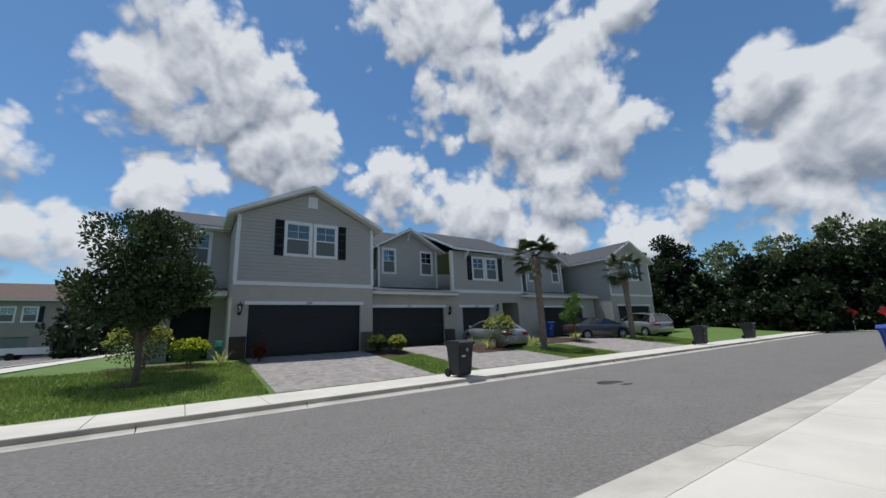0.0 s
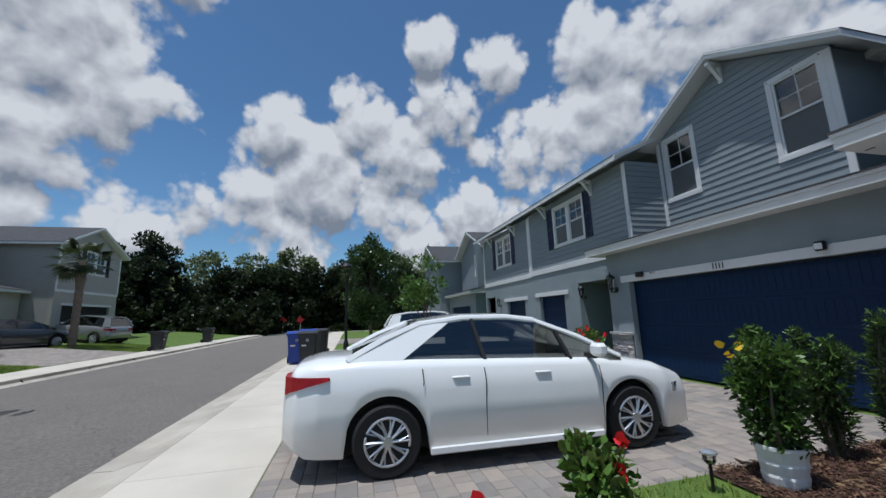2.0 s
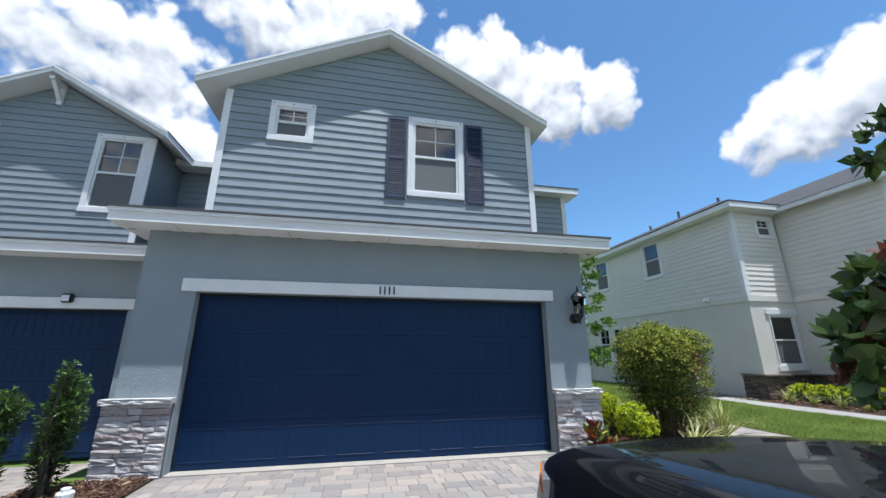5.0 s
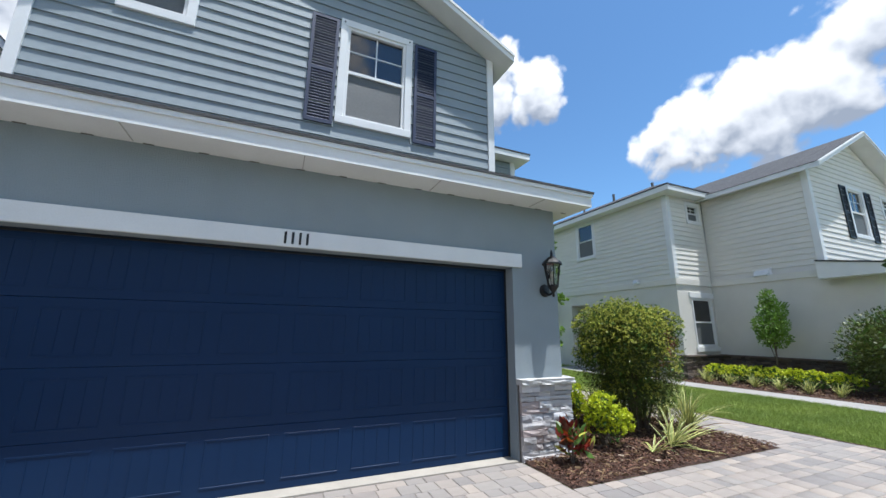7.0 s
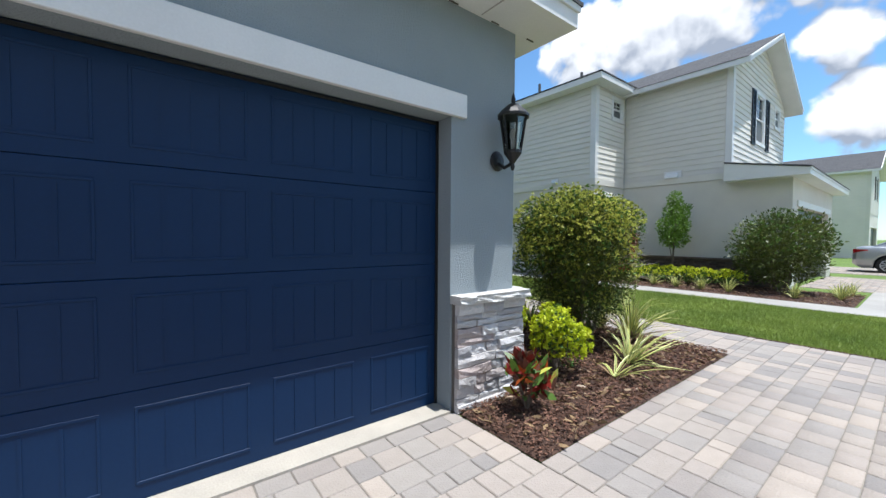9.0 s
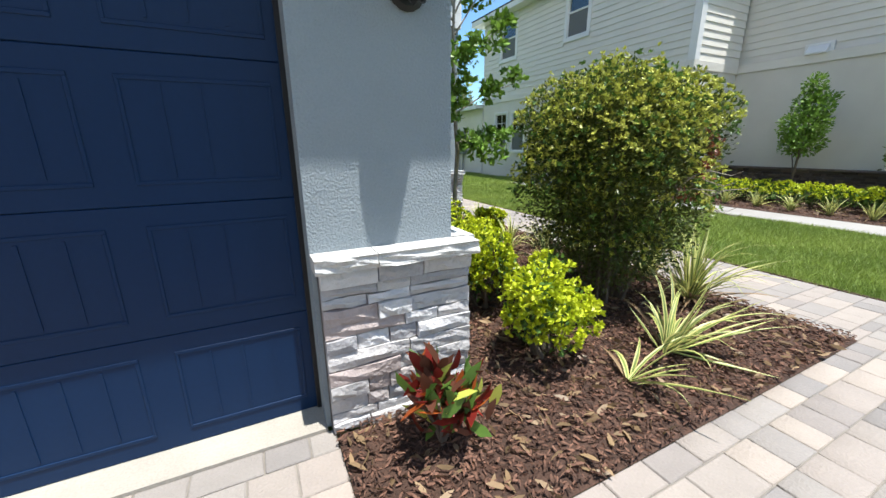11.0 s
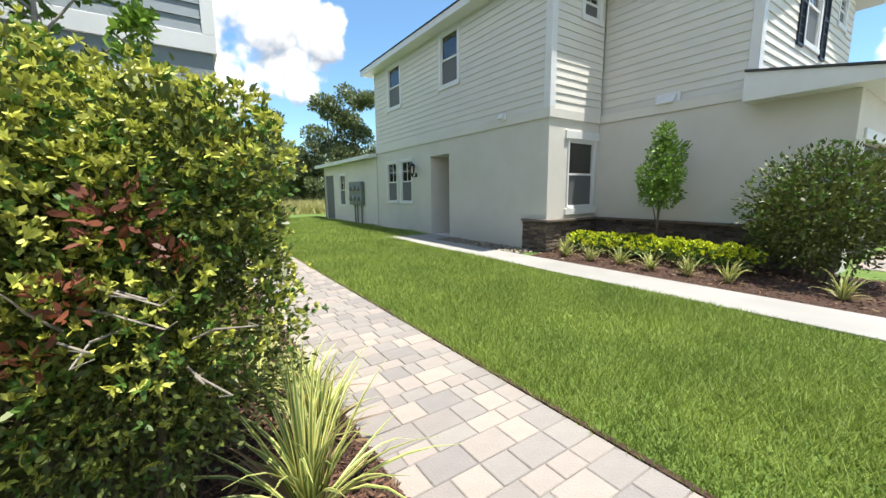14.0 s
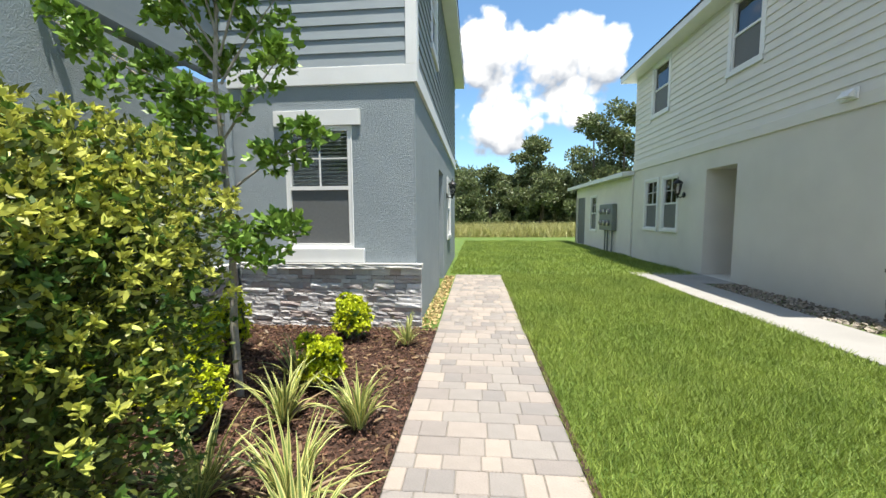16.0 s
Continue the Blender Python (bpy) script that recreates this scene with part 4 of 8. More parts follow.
# -- single-garage pair further along --
def single_unit(n, side, plane, x0, x1, z, entry, gar, wins, walls, door, trims, joined, deep=11.0):
    s = 1 if side == "+y" else -1
    op = [(entry[0], entry[1], z - 0.2, z + 2.45), (gar[0], gar[1], z - 0.2, z + GZ)] + [(a, b, z + 4.0, z + 5.4) for a, b in wins]
    w = wall(f"wall_front_{n}", side, plane, x0, x1, z - 0.2, z + 5.75, 0.2, walls[0], "stucco front wall with lap siding above a white belt board", op)
    cut = [(a - 0.115, b + 0.115, z + 3.885, z + 5.515) for a, b in wins]
    siding(w, side, plane, x0, x1, z + 3.25, z + 5.7, walls[1], cut, joined=joined)
    y0, y1 = sorted((plane, plane + s * 0.04))
    board(f"belt_board_{n}", [(x0, x1, y0, y1, z + 3.05, z + 3.25)], "white belt board between stucco and siding")
    board(f"corner_board_{n}", [(x0, x0 + 0.14, y0, y1, z + 3.25, z + 5.7), (x1 - 0.14, x1, y0, y1, z + 3.25, z + 5.7)], "white corner boards")
    board(f"garage_header_trim_{n}", [(gar[0] - 0.3, gar[1] + 0.3, y0, y1, z + GZ, z + GZ + 0.16)], "white header board over the single garage door")
    garage(f"garage_door_{n}", side, plane, gar[0], gar[1], z, GZ, door, "closed single garage door in a stucco front", detail=not joined)
    for i, (a, b) in enumerate(wins):
        window(f"window_{n}{i}", side, plane, a, b, z + 4.0, z + 5.4, "white double-hung upper window", casing=0.1)
    a, b = wins[0][0] - 0.5, wins[-1][1] + 0.5
    shutter(side, plane, a, a + 0.36, z + 3.9, z + 5.5, trims, "shutters of the row")
    shutter(side, plane, b - 0.36, b, z + 3.9, z + 5.5, trims, "shutters of the row")
    for x in (a - 0.12, b + 0.12):
        corbel(facing(side, plane + s * 0.02, x, z + 5.72))
    ya = plane - s * 1.6
    solid(f"entry_{n}", boxes((entry[0] - 0.1, entry[1] + 0.1, min(ya, ya - s * 0.1), max(ya, ya - s * 0.1), z - 0.2, z + 2.6), (entry[0] - 0.1, entry[0], min(plane - s * 0.2, ya), max(plane - s * 0.2, ya), z - 0.2, z + 2.6), (entry[1], entry[1] + 0.1, min(plane - s * 0.2, ya), max(plane - s * 0.2, ya), z - 0.2, z + 2.6), (entry[0], entry[1], min(plane - s * 0.2, ya), max(plane - s * 0.2, ya), z + 2.46, z + 2.6)), walls[0], "shaded recessed entry porch", "wall")
    xm = (entry[0] + entry[1]) / 2
    solid(f"door_{n}", boxes((xm - 0.46, xm + 0.46, min(ya, ya + s * 0.05), max(ya, ya + s * 0.05), z, z + 2.1), bevel=0.01), door, "dark entry door in the porch", "door")
    lantern(facing(side, plane, (entry[0] + gar[0]) / 2 + 0.0 if entry[1] < gar[0] else (gar[1] + entry[0]) / 2, z + 1.95), scale=1.1)


Y3 = -2.4
single_unit(3, "+y", Y3, 9.5, 15.75, -0.15, (10.7, 12.35), (13.3, 15.2), ((11.72, 12.54), (12.72, 13.54)), (GREY_STUCCO, GREY_SIDING), NAVY, NAVY_SHUTTER, False)
single_unit(4, "+y", Y3, 15.75, 21.7, -0.2, (20.2, 21.5), (16.6, 18.6), ((17.8, 18.62), (18.8, 19.62)), (GREY_STUCCO, GREY_SIDING), NAVY, NAVY_SHUTTER, True)
wall("wall_third_side", "-x", 9.5, -7, Y3 - 0.2, 2.9, 5.6, 0.2, GREY_SIDING, "shaded grey siding side wall")
siding(bpy.data.objects["wall_third_side"], "-x", 9.5, -7, Y3, 3.0, 5.6, GREY_SIDING, joined=True)
gable_roof("roof_row_1", -7.0, 5.1, 5.52, 7.9, 9.3, 22.1, "x", "charcoal shingle roof along the grey row")
gable_roof("roof_row_main", -8.0, 2.95, 6.12, 7.7, -3.0, 9.3, "x", "charcoal shingle main roof behind the gables")
wall("wall_row_end", "+x", 21.7, -12, Y3 - 0.2, -0.2, 5.6, 0.2, GREY_STUCCO, "grey end wall of the row", gable=(-7.2, 7.8))
wall("wall_back", "-y", -13.0, -5.3, 21.5, -0.2, 6.3, 0.2, GREY_STUCCO, "grey back wall of the row")

# -- the next grey building along the street --
wall("wall_next_front", "+y", -2.6, 24.2, 31, -0.3, 3.0, 0.2, GREY_STUCCO, "grey stucco front of the next building", [(25.4, 30.2, -0.3, 1.95)])
garage("garage_door_5", "+y", -2.6, 25.4, 30.2, -0.2, GZ, NAVY, "closed navy garage door of the next building", detail=False)
w = wall("wall_next_gable", "+y", -3.6, 24.4, 30.4, 3.0, 5.9, 0.2, GREY_SIDING, "grey siding gable of the next building", [(26, 26.9, 4.2, 5.6)], (27.4, 7.3))
siding(w, "+y", -3.6, 24.4, 30.4, 3.3, 5.9, GREY_SIDING, [(25.9, 27, 4.1, 5.7)], (27.4, 7.25), joined=True)
window("window_50", "+y", -3.6, 26, 26.9, 4.2, 5.6, "white double-hung upper window", casing=0.1)
gable_roof("roof_next", 27.4, 3.4, 5.75, 7.4, -12, -3.1, "y", "charcoal shingle gable roof of the next building")
lean_roof("roof_skirt_next", "+y", -3.6, 3.2, -2.2, 2.8, 24.0, 31.2, "charcoal skirt roof of the next building")
w = wall("wall_next_side", "-x", 24.2, -12, -2.8, -0.3, 6.0, 0.2, GREY_STUCCO, "grey side wall of the next building")
siding(w, "-x", 24.2, -12, -3.6, 3.1, 6.0, GREY_SIDING, joined=True)
w = wall("wall_next_wing", "+y", -1.8, 31, 37, -0.3, 5.8, 0.2, GREY_SIDING, "grey siding wing of the next building", gable=(34, 7.4))
siding(w, "+y", -1.8, 31, 37, 3.1, 5.8, GREY_SIDING, gable=(34, 7.3), joined=True)
gable_roof("roof_next_wing", 34, 3.4, 5.7, 7.5, -12, -1.3, "y", "charcoal shingle gable roof of the wing")
wall("wall_next_wing_side", "-x", 31, -12, -2.0, -0.3, 5.8, 0.2, GREY_SIDING, "grey siding side of the wing")

# -- the cream house across the lawn --
XC = -11.7
SIDE_C = [(-9.17, -8.12, 0.0, 2.52), (-11.2, -10.43, 1.05, 2.5), (-12.33, -11.56, 1.05, 2.5), (-8.5, -7.66, 4.5, 5.9), (-12.05, -11.15, 4.5, 5.9)]
w = wall("wall_cream_side", "+x", XC, -13.3, -4.51, -0.1, 6.07, 0.18, CREAM_STUCCO, "cream stucco and lap siding side wall facing the lawn", SIDE_C)
siding(w, "+x", XC, -13.3, -4.45, 3.15, 6.07, CREAM_SIDING, [(a - 0.115, b + 0.115, c - 0.115, d + 0.115) for a, b, c, d in SIDE_C[3:]])
window("window_20", "+x", XC, -8.5, -7.66, 4.5, 5.9, "white upper window with dark lower screen", lattice=False)
window("window_21", "+x", XC, -12.05, -11.15, 4.5, 5.9, "white upper window with dark lower screen", lattice=False)
window("window_22", "+x", XC, -11.2, -10.43, 1.05, 2.5, "white ground-floor window of a pair", casing=0.08)
window("window_23", "+x", XC, -12.33, -11.56, 1.05, 2.5, "white ground-floor window of a pair", casing=0.08)
solid("door_2", boxes((XC - 1.2, XC - 1.14, -9.17, -8.12, 0.0, 2.52), bevel=0.01), CREAM_STUCCO, "cream painted entry door in a deep reveal", "door")
solid("door_reveal", boxes((XC - 1.2, XC - 0.18, -9.22, -9.17, 0, 2.6), (XC - 1.2, XC - 0.18, -8.12, -8.07, 0, 2.6), (XC - 1.2, XC - 0.18, -9.17, -8.12, 2.52, 2.57), (XC - 1.2, XC, -9.17, -8.12, -0.1, 0.012)), CREAM_STUCCO, "cream stucco reveal of the entry door", "wall")
solid("door_knob", lathe(bmesh.new(), [(0.02, 0), (0.03, 0.03), (0.03, 0.05), (0.015, 0.06)], 10, (XC - 1.14, -9.02, 1.05), "x"), BLACK, "black door knob and lock on the entry door", "door knob", kind="")
lantern(facing("+x", XC, -10.1, 1.95), scale=1.2)
w = wall("wall_cream_recess", "+y", -4.33, -13.5, XC, -0.1, 6.07, 0.18, CREAM_STUCCO, "cream stucco and siding recessed wall", [(-13.33, -12.38, 1.0, 2.5), (-13.28, -12.74, 5.22, 5.8)])
siding(w, "+y", -4.33, -13.5, XC, 3.15, 6.07, CREAM_SIDING, [(-13.395, -12.625, 5.105, 5.915)])
window("window_24", "+y", -4.33, -13.33, -12.38, 1.0, 2.5, "white ground-floor window", casing=0.035, lattice=False)
window("window_25", "+y", -4.33, -13.28, -12.74, 5.22, 5.8, "small white square upper window")
board("window_trim_cream", [(-13.48, -12.24, -4.33, -4.285, 2.54, 2.72), (-13.45, -12.28, -4.33, -4.27, 0.82, 0.96)], "white head and sill boards of the cream window")
w = wall("wall_cream_wing", "+x", -13.5, -4.33, -0.2, -0.1, 3.0, 0.2, CREAM_STUCCO, "cream stucco side wall of the garage wing")
w = wall("wall_cream_wing_upper", "+x", -13.6, -4.33, -1.35, 2.9, 6.1, 0.2, CREAM_SIDING, "cream lap siding side wall of the upper floor")
siding(w, "+x", -13.6, -4.33, -1.33, 3.15, 6.0, CREAM_SIDING)
board("belt_board_cream", [(XC, XC + 0.04, -13.3, -4.29, 2.95, 3.15), (-13.5, XC, -4.33, -4.29, 2.95, 3.15), (-13.5, -13.46, -4.29, -0.0, 2.95, 3.15)], "white belt board round the cream house", CREAM_SIDING)
board("corner_board_cream", [(XC - 0.14, XC + 0.04, -4.33, -4.29, 3.15, 6.02), (XC, XC + 0.04, -4.47, -4.33, 3.15, 6.02), (-13.6, -13.56, -1.47, -1.31, 3.1, 6.1), (-13.74, -13.6, -1.35, -1.31, 3.1, 6.1)], "white corner boards of the cream house")
wall("wall_cream_front", "+y", 0.0, -19.9, -13.5, -0.1, 2.95, 0.2, CREAM_STUCCO, "cream stucco garage front", [(-19.1, -14.2, -0.1, GZ)])
garage("garage_door_20", "+y", 0.0, -19.1, -14.2, 0.0, GZ, DARK_DOOR, "closed dark garage door of the cream house", detail=False)
board("garage_header_trim_20", [(-19.3, -14.0, 0.0, 0.035, GZ, GZ + 0.165)], "white header board over the garage door")
lean_roof("roof_skirt_cream", "+y", -1.35, 3.3, 0.36, 2.9, -20.2, -13.1, "charcoal shingle skirt roof with white fascia")
w = wall("wall_cream_gable", "+y", -1.35, -19.7, -13.6, 2.9, 6.1, 0.15, CREAM_SIDING, "cream lap siding gable wall", [(-16.85, -15.95, 4.4, 5.88), (-18.9, -18.3, 5.28, 5.9)], (-16.65, 7.62))
siding(w, "+y", -1.35, -19.7, -13.74, 3.3, 6.08, CREAM_SIDING, [(-16.965, -15.835, 4.28, 6.0), (-19.0, -18.2, 5.17, 6.01)], (-16.65, 7.58), joined=True)
window("window_26", "+y", -1.35, -16.85, -15.95, 4.4, 5.88, "white upper window between dark shutters")
window("window_27", "+y", -1.35, -18.9, -18.3, 5.28, 5.9, "small white square upper window")
shutter("+y", -1.35, -17.4, -17.02, 4.22, 5.92, DARK_DOOR, "shutters of the cream gable")
shutter("+y", -1.35, -15.78, -15.4, 4.22, 5.92, DARK_DOOR, "shutters of the cream gable")
gable_roof("roof_gable_cream", -16.65, 3.42, 5.95, 7.65, -9.0, -0.88, "y", "charcoal shingle gable roof with white soffits")
board("eave_cream", [(-13.7, XC + 0.42, -4.75, -3.92, 6.02, 6.2), (XC - 0.3, XC + 0.42, -13.7, -4.75, 6.02, 6.2)], "white soffit and fascia of the cream house")
hip_patch("roof_cream", XC + 0.44, -13.9, -3.9, -13.7, 6.24, "charcoal shingle hip roof of the cream house")
wall("wall_cream_back", "-y", -13.3, -19.9, XC - 0.18, -0.1, 6.0, 0.2, CREAM_STUCCO, "cream stucco back wall")
wall("wall_cream_far", "-x", -19.9, -13.3, -0.2, -0.1, 2.95, 0.2, CREAM_STUCCO, "cream far side wall")
wall("wall_cream_far_upper", "-x", -19.7, -13.3, -1.5, 2.95, 6.1, 0.2, CREAM_SIDING, "cream far side wall of the upper floor")
# low rear porch of the cream house
w = wall("wall_porch", "+x", XC + 0.05, -20.6, -13.3, -0.1, 2.8, 0.15, CREAM_STUCCO, "cream stucco wall of the low rear porch", [(-20.3, -18.9, 0.0, 2.35), (-17.9, -17.1, 0.8, 2.3)])
window("window_28", "+x", XC + 0.05, -17.9, -17.1, 0.8, 2.3, "white porch window", casing=0.07)
solid("porch_screen", boxes((XC - 0.02, XC + 0.0, -20.3, -18.9, 0, 2.35)), SCREEN, "dark screened opening of the rear porch", "screen")
wall("wall_porch_back", "-y", -20.6, -15, XC + 0.05, -0.1, 2.8, 0.15, CREAM_STUCCO, "cream stucco porch back wall")
solid("roof_porch", prism([(XC + 0.4, 2.8), (-15.5, 3.25), (-15.5, 3.4), (XC + 0.4, 2.95)], -21.1, -13.3, "y"), WHITE, "white low-pitched roof of the rear porch", "roof")
stone_band("stone_cream_recess", "+y", -4.33, -13.5, XC, -0.02, 0.68, BROWN_STONE, "dark brown ledge stone band", 7, ends=(0.0, 0.07), cap=False)
stone_band("stone_cream_side", "+x", XC, -5.0, -4.27, -0.02, 0.68, BROWN_STONE, "dark brown ledge stone return", 8, cap=False)
stone_band("stone_cream_wing", "+x", -13.5, -4.25, -0.0, -0.02, 0.68, BROWN_STONE, "dark brown ledge stone band along the wing", 9, cap=False)
board("stone_cap_cream", [(-13.5, XC + 0.12, -4.33, -4.2, 0.68, 0.73), (XC, XC + 0.12, -5.0, -4.33, 0.68, 0.73), (-13.5, -13.37, -4.2, 0.0, 0.68, 0.73)], "brown cap stones", mat("brown cap stone", (0.2, 0.165, 0.135), (0.13, 0.1, 0.085), 9, 0.9, 0.5, 40))

for x, y, z, h in ((-12.6, -7.2, 6.75, 0.42), (-13.1, -9.4, 6.95, 0.35), (-12.9, -5.6, 6.85, 0.3)):
    t = thing("vent_pipe", pose(x, y, z), "dark plumbing vent pipe standing on the shingle roof", "vent pipe", "roof vent pipes")
    part("flashing", lathe(bmesh.new(), [(0.16, -0.12), (0.15, 0.0), (0.07, 0.08)], 14), METER_GREY, t)
    part("pipe", lathe(bmesh.new(), [(0.05, -0.1), (0.05, h), (0.04, h)], 12), METER_GREY, t)

# -- the row across the road --
ZA = 0.64


def gable_house(n, x0, x1, y, gar, wins, shut, peak):
    w = wall(f"wall_row_{n}", "-y", y, x0, x1, ZA - 0.3, ZA + 6.0, 0.2, TAUPE_STUCCO, "beige stucco front with greige lap siding gable", [(gar[0], gar[1], ZA - 0.3, ZA + GZ)] + [(a, b, ZA + 4.4, ZA + 5.85) for a, b in wins], (peak, ZA + 7.5))
    siding(w, "-y", y, x0, x1, ZA + 3.1, ZA + 5.98, TAUPE_SIDING, [(a - 0.11, b + 0.11, ZA + 4.29, ZA + 5.96) for a, b in wins], (peak, ZA + 7.45), joined=True)
    board(f"belt_row_{n}", [(x0, x1, y - 0.04, y, ZA + 2.95, ZA + 3.12)], "white belt board")
    board(f"corner_row_{n}", [(x0 - 0.03, x0 + 0.12, y - 0.04, y, ZA + 3.12, ZA + 6), (x1 - 0.12, x1 + 0.03, y - 0.04, y, ZA + 3.12, ZA + 6)], "white corner boards")
    board(f"garage_header_row_{n}", [(gar[0] - 0.15, gar[1] + 0.15, y - 0.035, y, ZA + GZ, ZA + GZ + 0.15)], "white header board over the garage door")
    garage(f"garage_door_row_{n}", "-y", y, gar[0], gar[1], ZA, GZ, DARK_DOOR, "closed charcoal garage door in a beige stucco front", detail=False)
    for i, (a, b) in enumerate(wins):
        window(f"window_row_{n}_{i}", "-y", y, a, b, ZA + 4.4, ZA + 5.85, "white double-hung upper window", casing=0.1)
    for a in shut:
        shutter("-y", y, a, a + 0.38, ZA + 4.3, ZA + 5.95, DARK_DOOR, "shutters of the row across the road")
    gable_roof(f"roof_row_gable_{n}", peak, (x1 - x0) / 2 + 0.4, ZA + 5.86, ZA + 7.55, y - 0.45, y + 8, "y", "charcoal shingle gable roof with white rakes")
    wall(f"wall_row_west_{n}", "-x", x0, y + 0.2, y + 11, ZA - 0.3, ZA + 6.0, 0.2, TAUPE_SIDING, "greige side wall")
    wall(f"wall_row_east_{n}", "+x", x1, y + 0.2, y + 11, ZA - 0.3, ZA + 6.0, 0.2, TAUPE_SIDING, "greige side wall")


def back_unit(n, x0, x1, y, gar, gx0, gx1, wins, peak):
    wall(f"wall_row_{n}", "-y", y, x0, x1, ZA - 0.3, ZA + 2.9, 0.2, TAUPE_STUCCO, "beige stucco garage front", [(gar[0], gar[1], ZA - 0.3, ZA + GZ)])
    board(f"garage_header_row_{n}", [(gar[0] - 0.15, gar[1] + 0.15, y - 0.035, y, ZA + GZ, ZA + GZ + 0.15)], "white header board over the garage door")
    garage(f"garage_door_row_{n}", "-y", y, gar[0], gar[1], ZA, GZ, DARK_DOOR, "closed charcoal garage door in a beige stucco front", detail=False)
    lean_roof(f"roof_skirt_row_{n}", "-y", y + 1.7, ZA + 3.45, y - 0.36, ZA + 2.9, x0 - 0.2, x1 + 0.2, "charcoal shingle skirt roof with white fascia")
    w = wall(f"wall_row_gable_{n}", "-y", y + 1.7, gx0, gx1, ZA + 3.1, ZA + 5.95, 0.2, TAUPE_SIDING, "greige lap siding gable with two windows", [(a, b, ZA + 4.4, ZA + 5.85) for a, b in wins], (peak, ZA + 7.1))
    siding(w, "-y", y + 1.7, gx0, gx1, ZA + 3.3, ZA + 5.9, TAUPE_SIDING, [(a - 0.11, b + 0.11, ZA + 4.29, ZA + 5.96) for a, b in wins], (peak, ZA + 7.05), joined=True)
    for i, (a, b) in enumerate(wins):
        window(f"window_row_{n}_{i}", "-y", y + 1.7, a, b, ZA + 4.4, ZA + 5.85, "white double-hung upper window", casing=0.1)
    board(f"corner_row_{n}", [(gx0 - 0.03, gx0 + 0.12, y + 1.66, y + 1.7, ZA + 3.3, ZA + 6), (gx1 - 0.12, gx1 + 0.03, y + 1.66, y + 1.7, ZA + 3.3, ZA + 6)], "white corner boards")
    gable_roof(f"roof_row_gable_{n}", peak, (gx1 - gx0) / 2 + 0.35, ZA + 5.8, ZA + 7.15, y + 1.25, y + 8, "y", "charcoal shingle gable roof with white rakes")
    corbel(facing("-y", y + 1.68, peak, ZA + 7.05))


gable_house("a", 2.05, 8.2, 23.0, (2.68, 7.56), ((4.03, 5.06), (5.33, 6.28)), (3.53, 6.4), 5.12)
board("gable_vent", [(4.93, 5.37, 22.96, 23.0, 7.35, 7.9)], "white gable vent")
back_unit("b", 8.2, 14.2, 24.5, (8.75, 13.5), 9.95, 14.2, ((10.3, 11.1), (13.0, 13.8)), 12.05)
single_unit(31, "-y", 24.5, 14.2, 20.4, ZA, (18.3, 19.8), (14.9, 17.2), ((15.95, 16.85), (17.1, 18.0)), (TAUPE_STUCCO, TAUPE_SIDING), DARK_DOOR, DARK_DOOR, True)
back_unit("d", 20.4, 28.6, 24.5, (22.2, 27.0), 22.6, 27.0, ((23.0, 23.8), (25.8, 26.6)), 24.8)
gable_house("e", 28.8, 35.2, 23.0, (29.6, 34.4), ((31.3, 32.2), (32.4, 33.3)), (30.8, 33.4), 32.0)
gable_roof("roof_row_back", 30.0, 3.6, ZA + 5.95, ZA + 7.9, 8.2, 35.0, "x", "long charcoal shingle roof of the row across the road")
gable_roof("roof_row_mid", 28.6, 4.5, ZA + 5.74, ZA + 7.85, 14.2, 20.5, "x", "charcoal shingle roof over the single garage unit")
wall("wall_row_back_north", "+y", 35.0, -1.0, 35.0, ZA - 0.3, ZA + 6.3, 0.2, TAUPE_STUCCO, "beige back wall")
# entry wing at the row's near end
w = wall("wall_entry_wing", "-y", 26.0, -0.9, 2.05, ZA - 0.3, ZA + 6.0, 0.2, TAUPE_SIDING, "greige siding entry wing with a dark porch", [(0.0, 1.5, ZA - 0.3, ZA + 2.3), (0.2, 1.2, ZA + 4.3, ZA + 5.75)])
siding(w, "-y", 26.0, -0.9, 2.05, ZA + 3.3, ZA + 6.0, TAUPE_SIDING, [(0.09, 1.31, ZA + 4.19, ZA + 5.86)], joined=True)
window("window_30", "-y", 26.0, 0.2, 1.2, ZA + 4.3, ZA + 5.75, "white upper window of the entry wing", casing=0.1)
solid("door_30", boxes((-0.05, 1.55, 27.2, 27.3, ZA - 0.1, ZA + 2.4)), DARK_DOOR, "dark entry door in the porch", "door")
lean_roof("roof_porch_wing", "-y", 26.0, ZA + 3.1, 24.6, ZA + 2.7, -1.2, 2.0, "dark shingle porch roof")
board("porch_post", [(-0.9, -0.5, 24.7, 25.1, ZA - 0.1, ZA + 2.66)], "beige porch post", TAUPE_STUCCO)
wall("wall_entry_side", "-x", -0.9, 26.2, 35, ZA - 0.3, ZA + 6.0, 0.2, TAUPE_SIDING, "greige side wall")
board("eave_entry", [(-1.3, 2.0, 25.55, 26.0, ZA + 5.9, ZA + 6.05)], "white eave")
solid("roof_entry", prism([(25.5, ZA + 6.05), (30.5, ZA + 8.0), (35.0, ZA + 6.05)], -1.3, 4.0, "x"), SHINGLE, "charcoal roof of the entry wing", "roof")
lantern(facing("-y", 23.0, 2.35, ZA + 1.75), scale=1.2)
lantern(facing("-y", 24.5, 13.85, ZA + 1.75), scale=1.2)
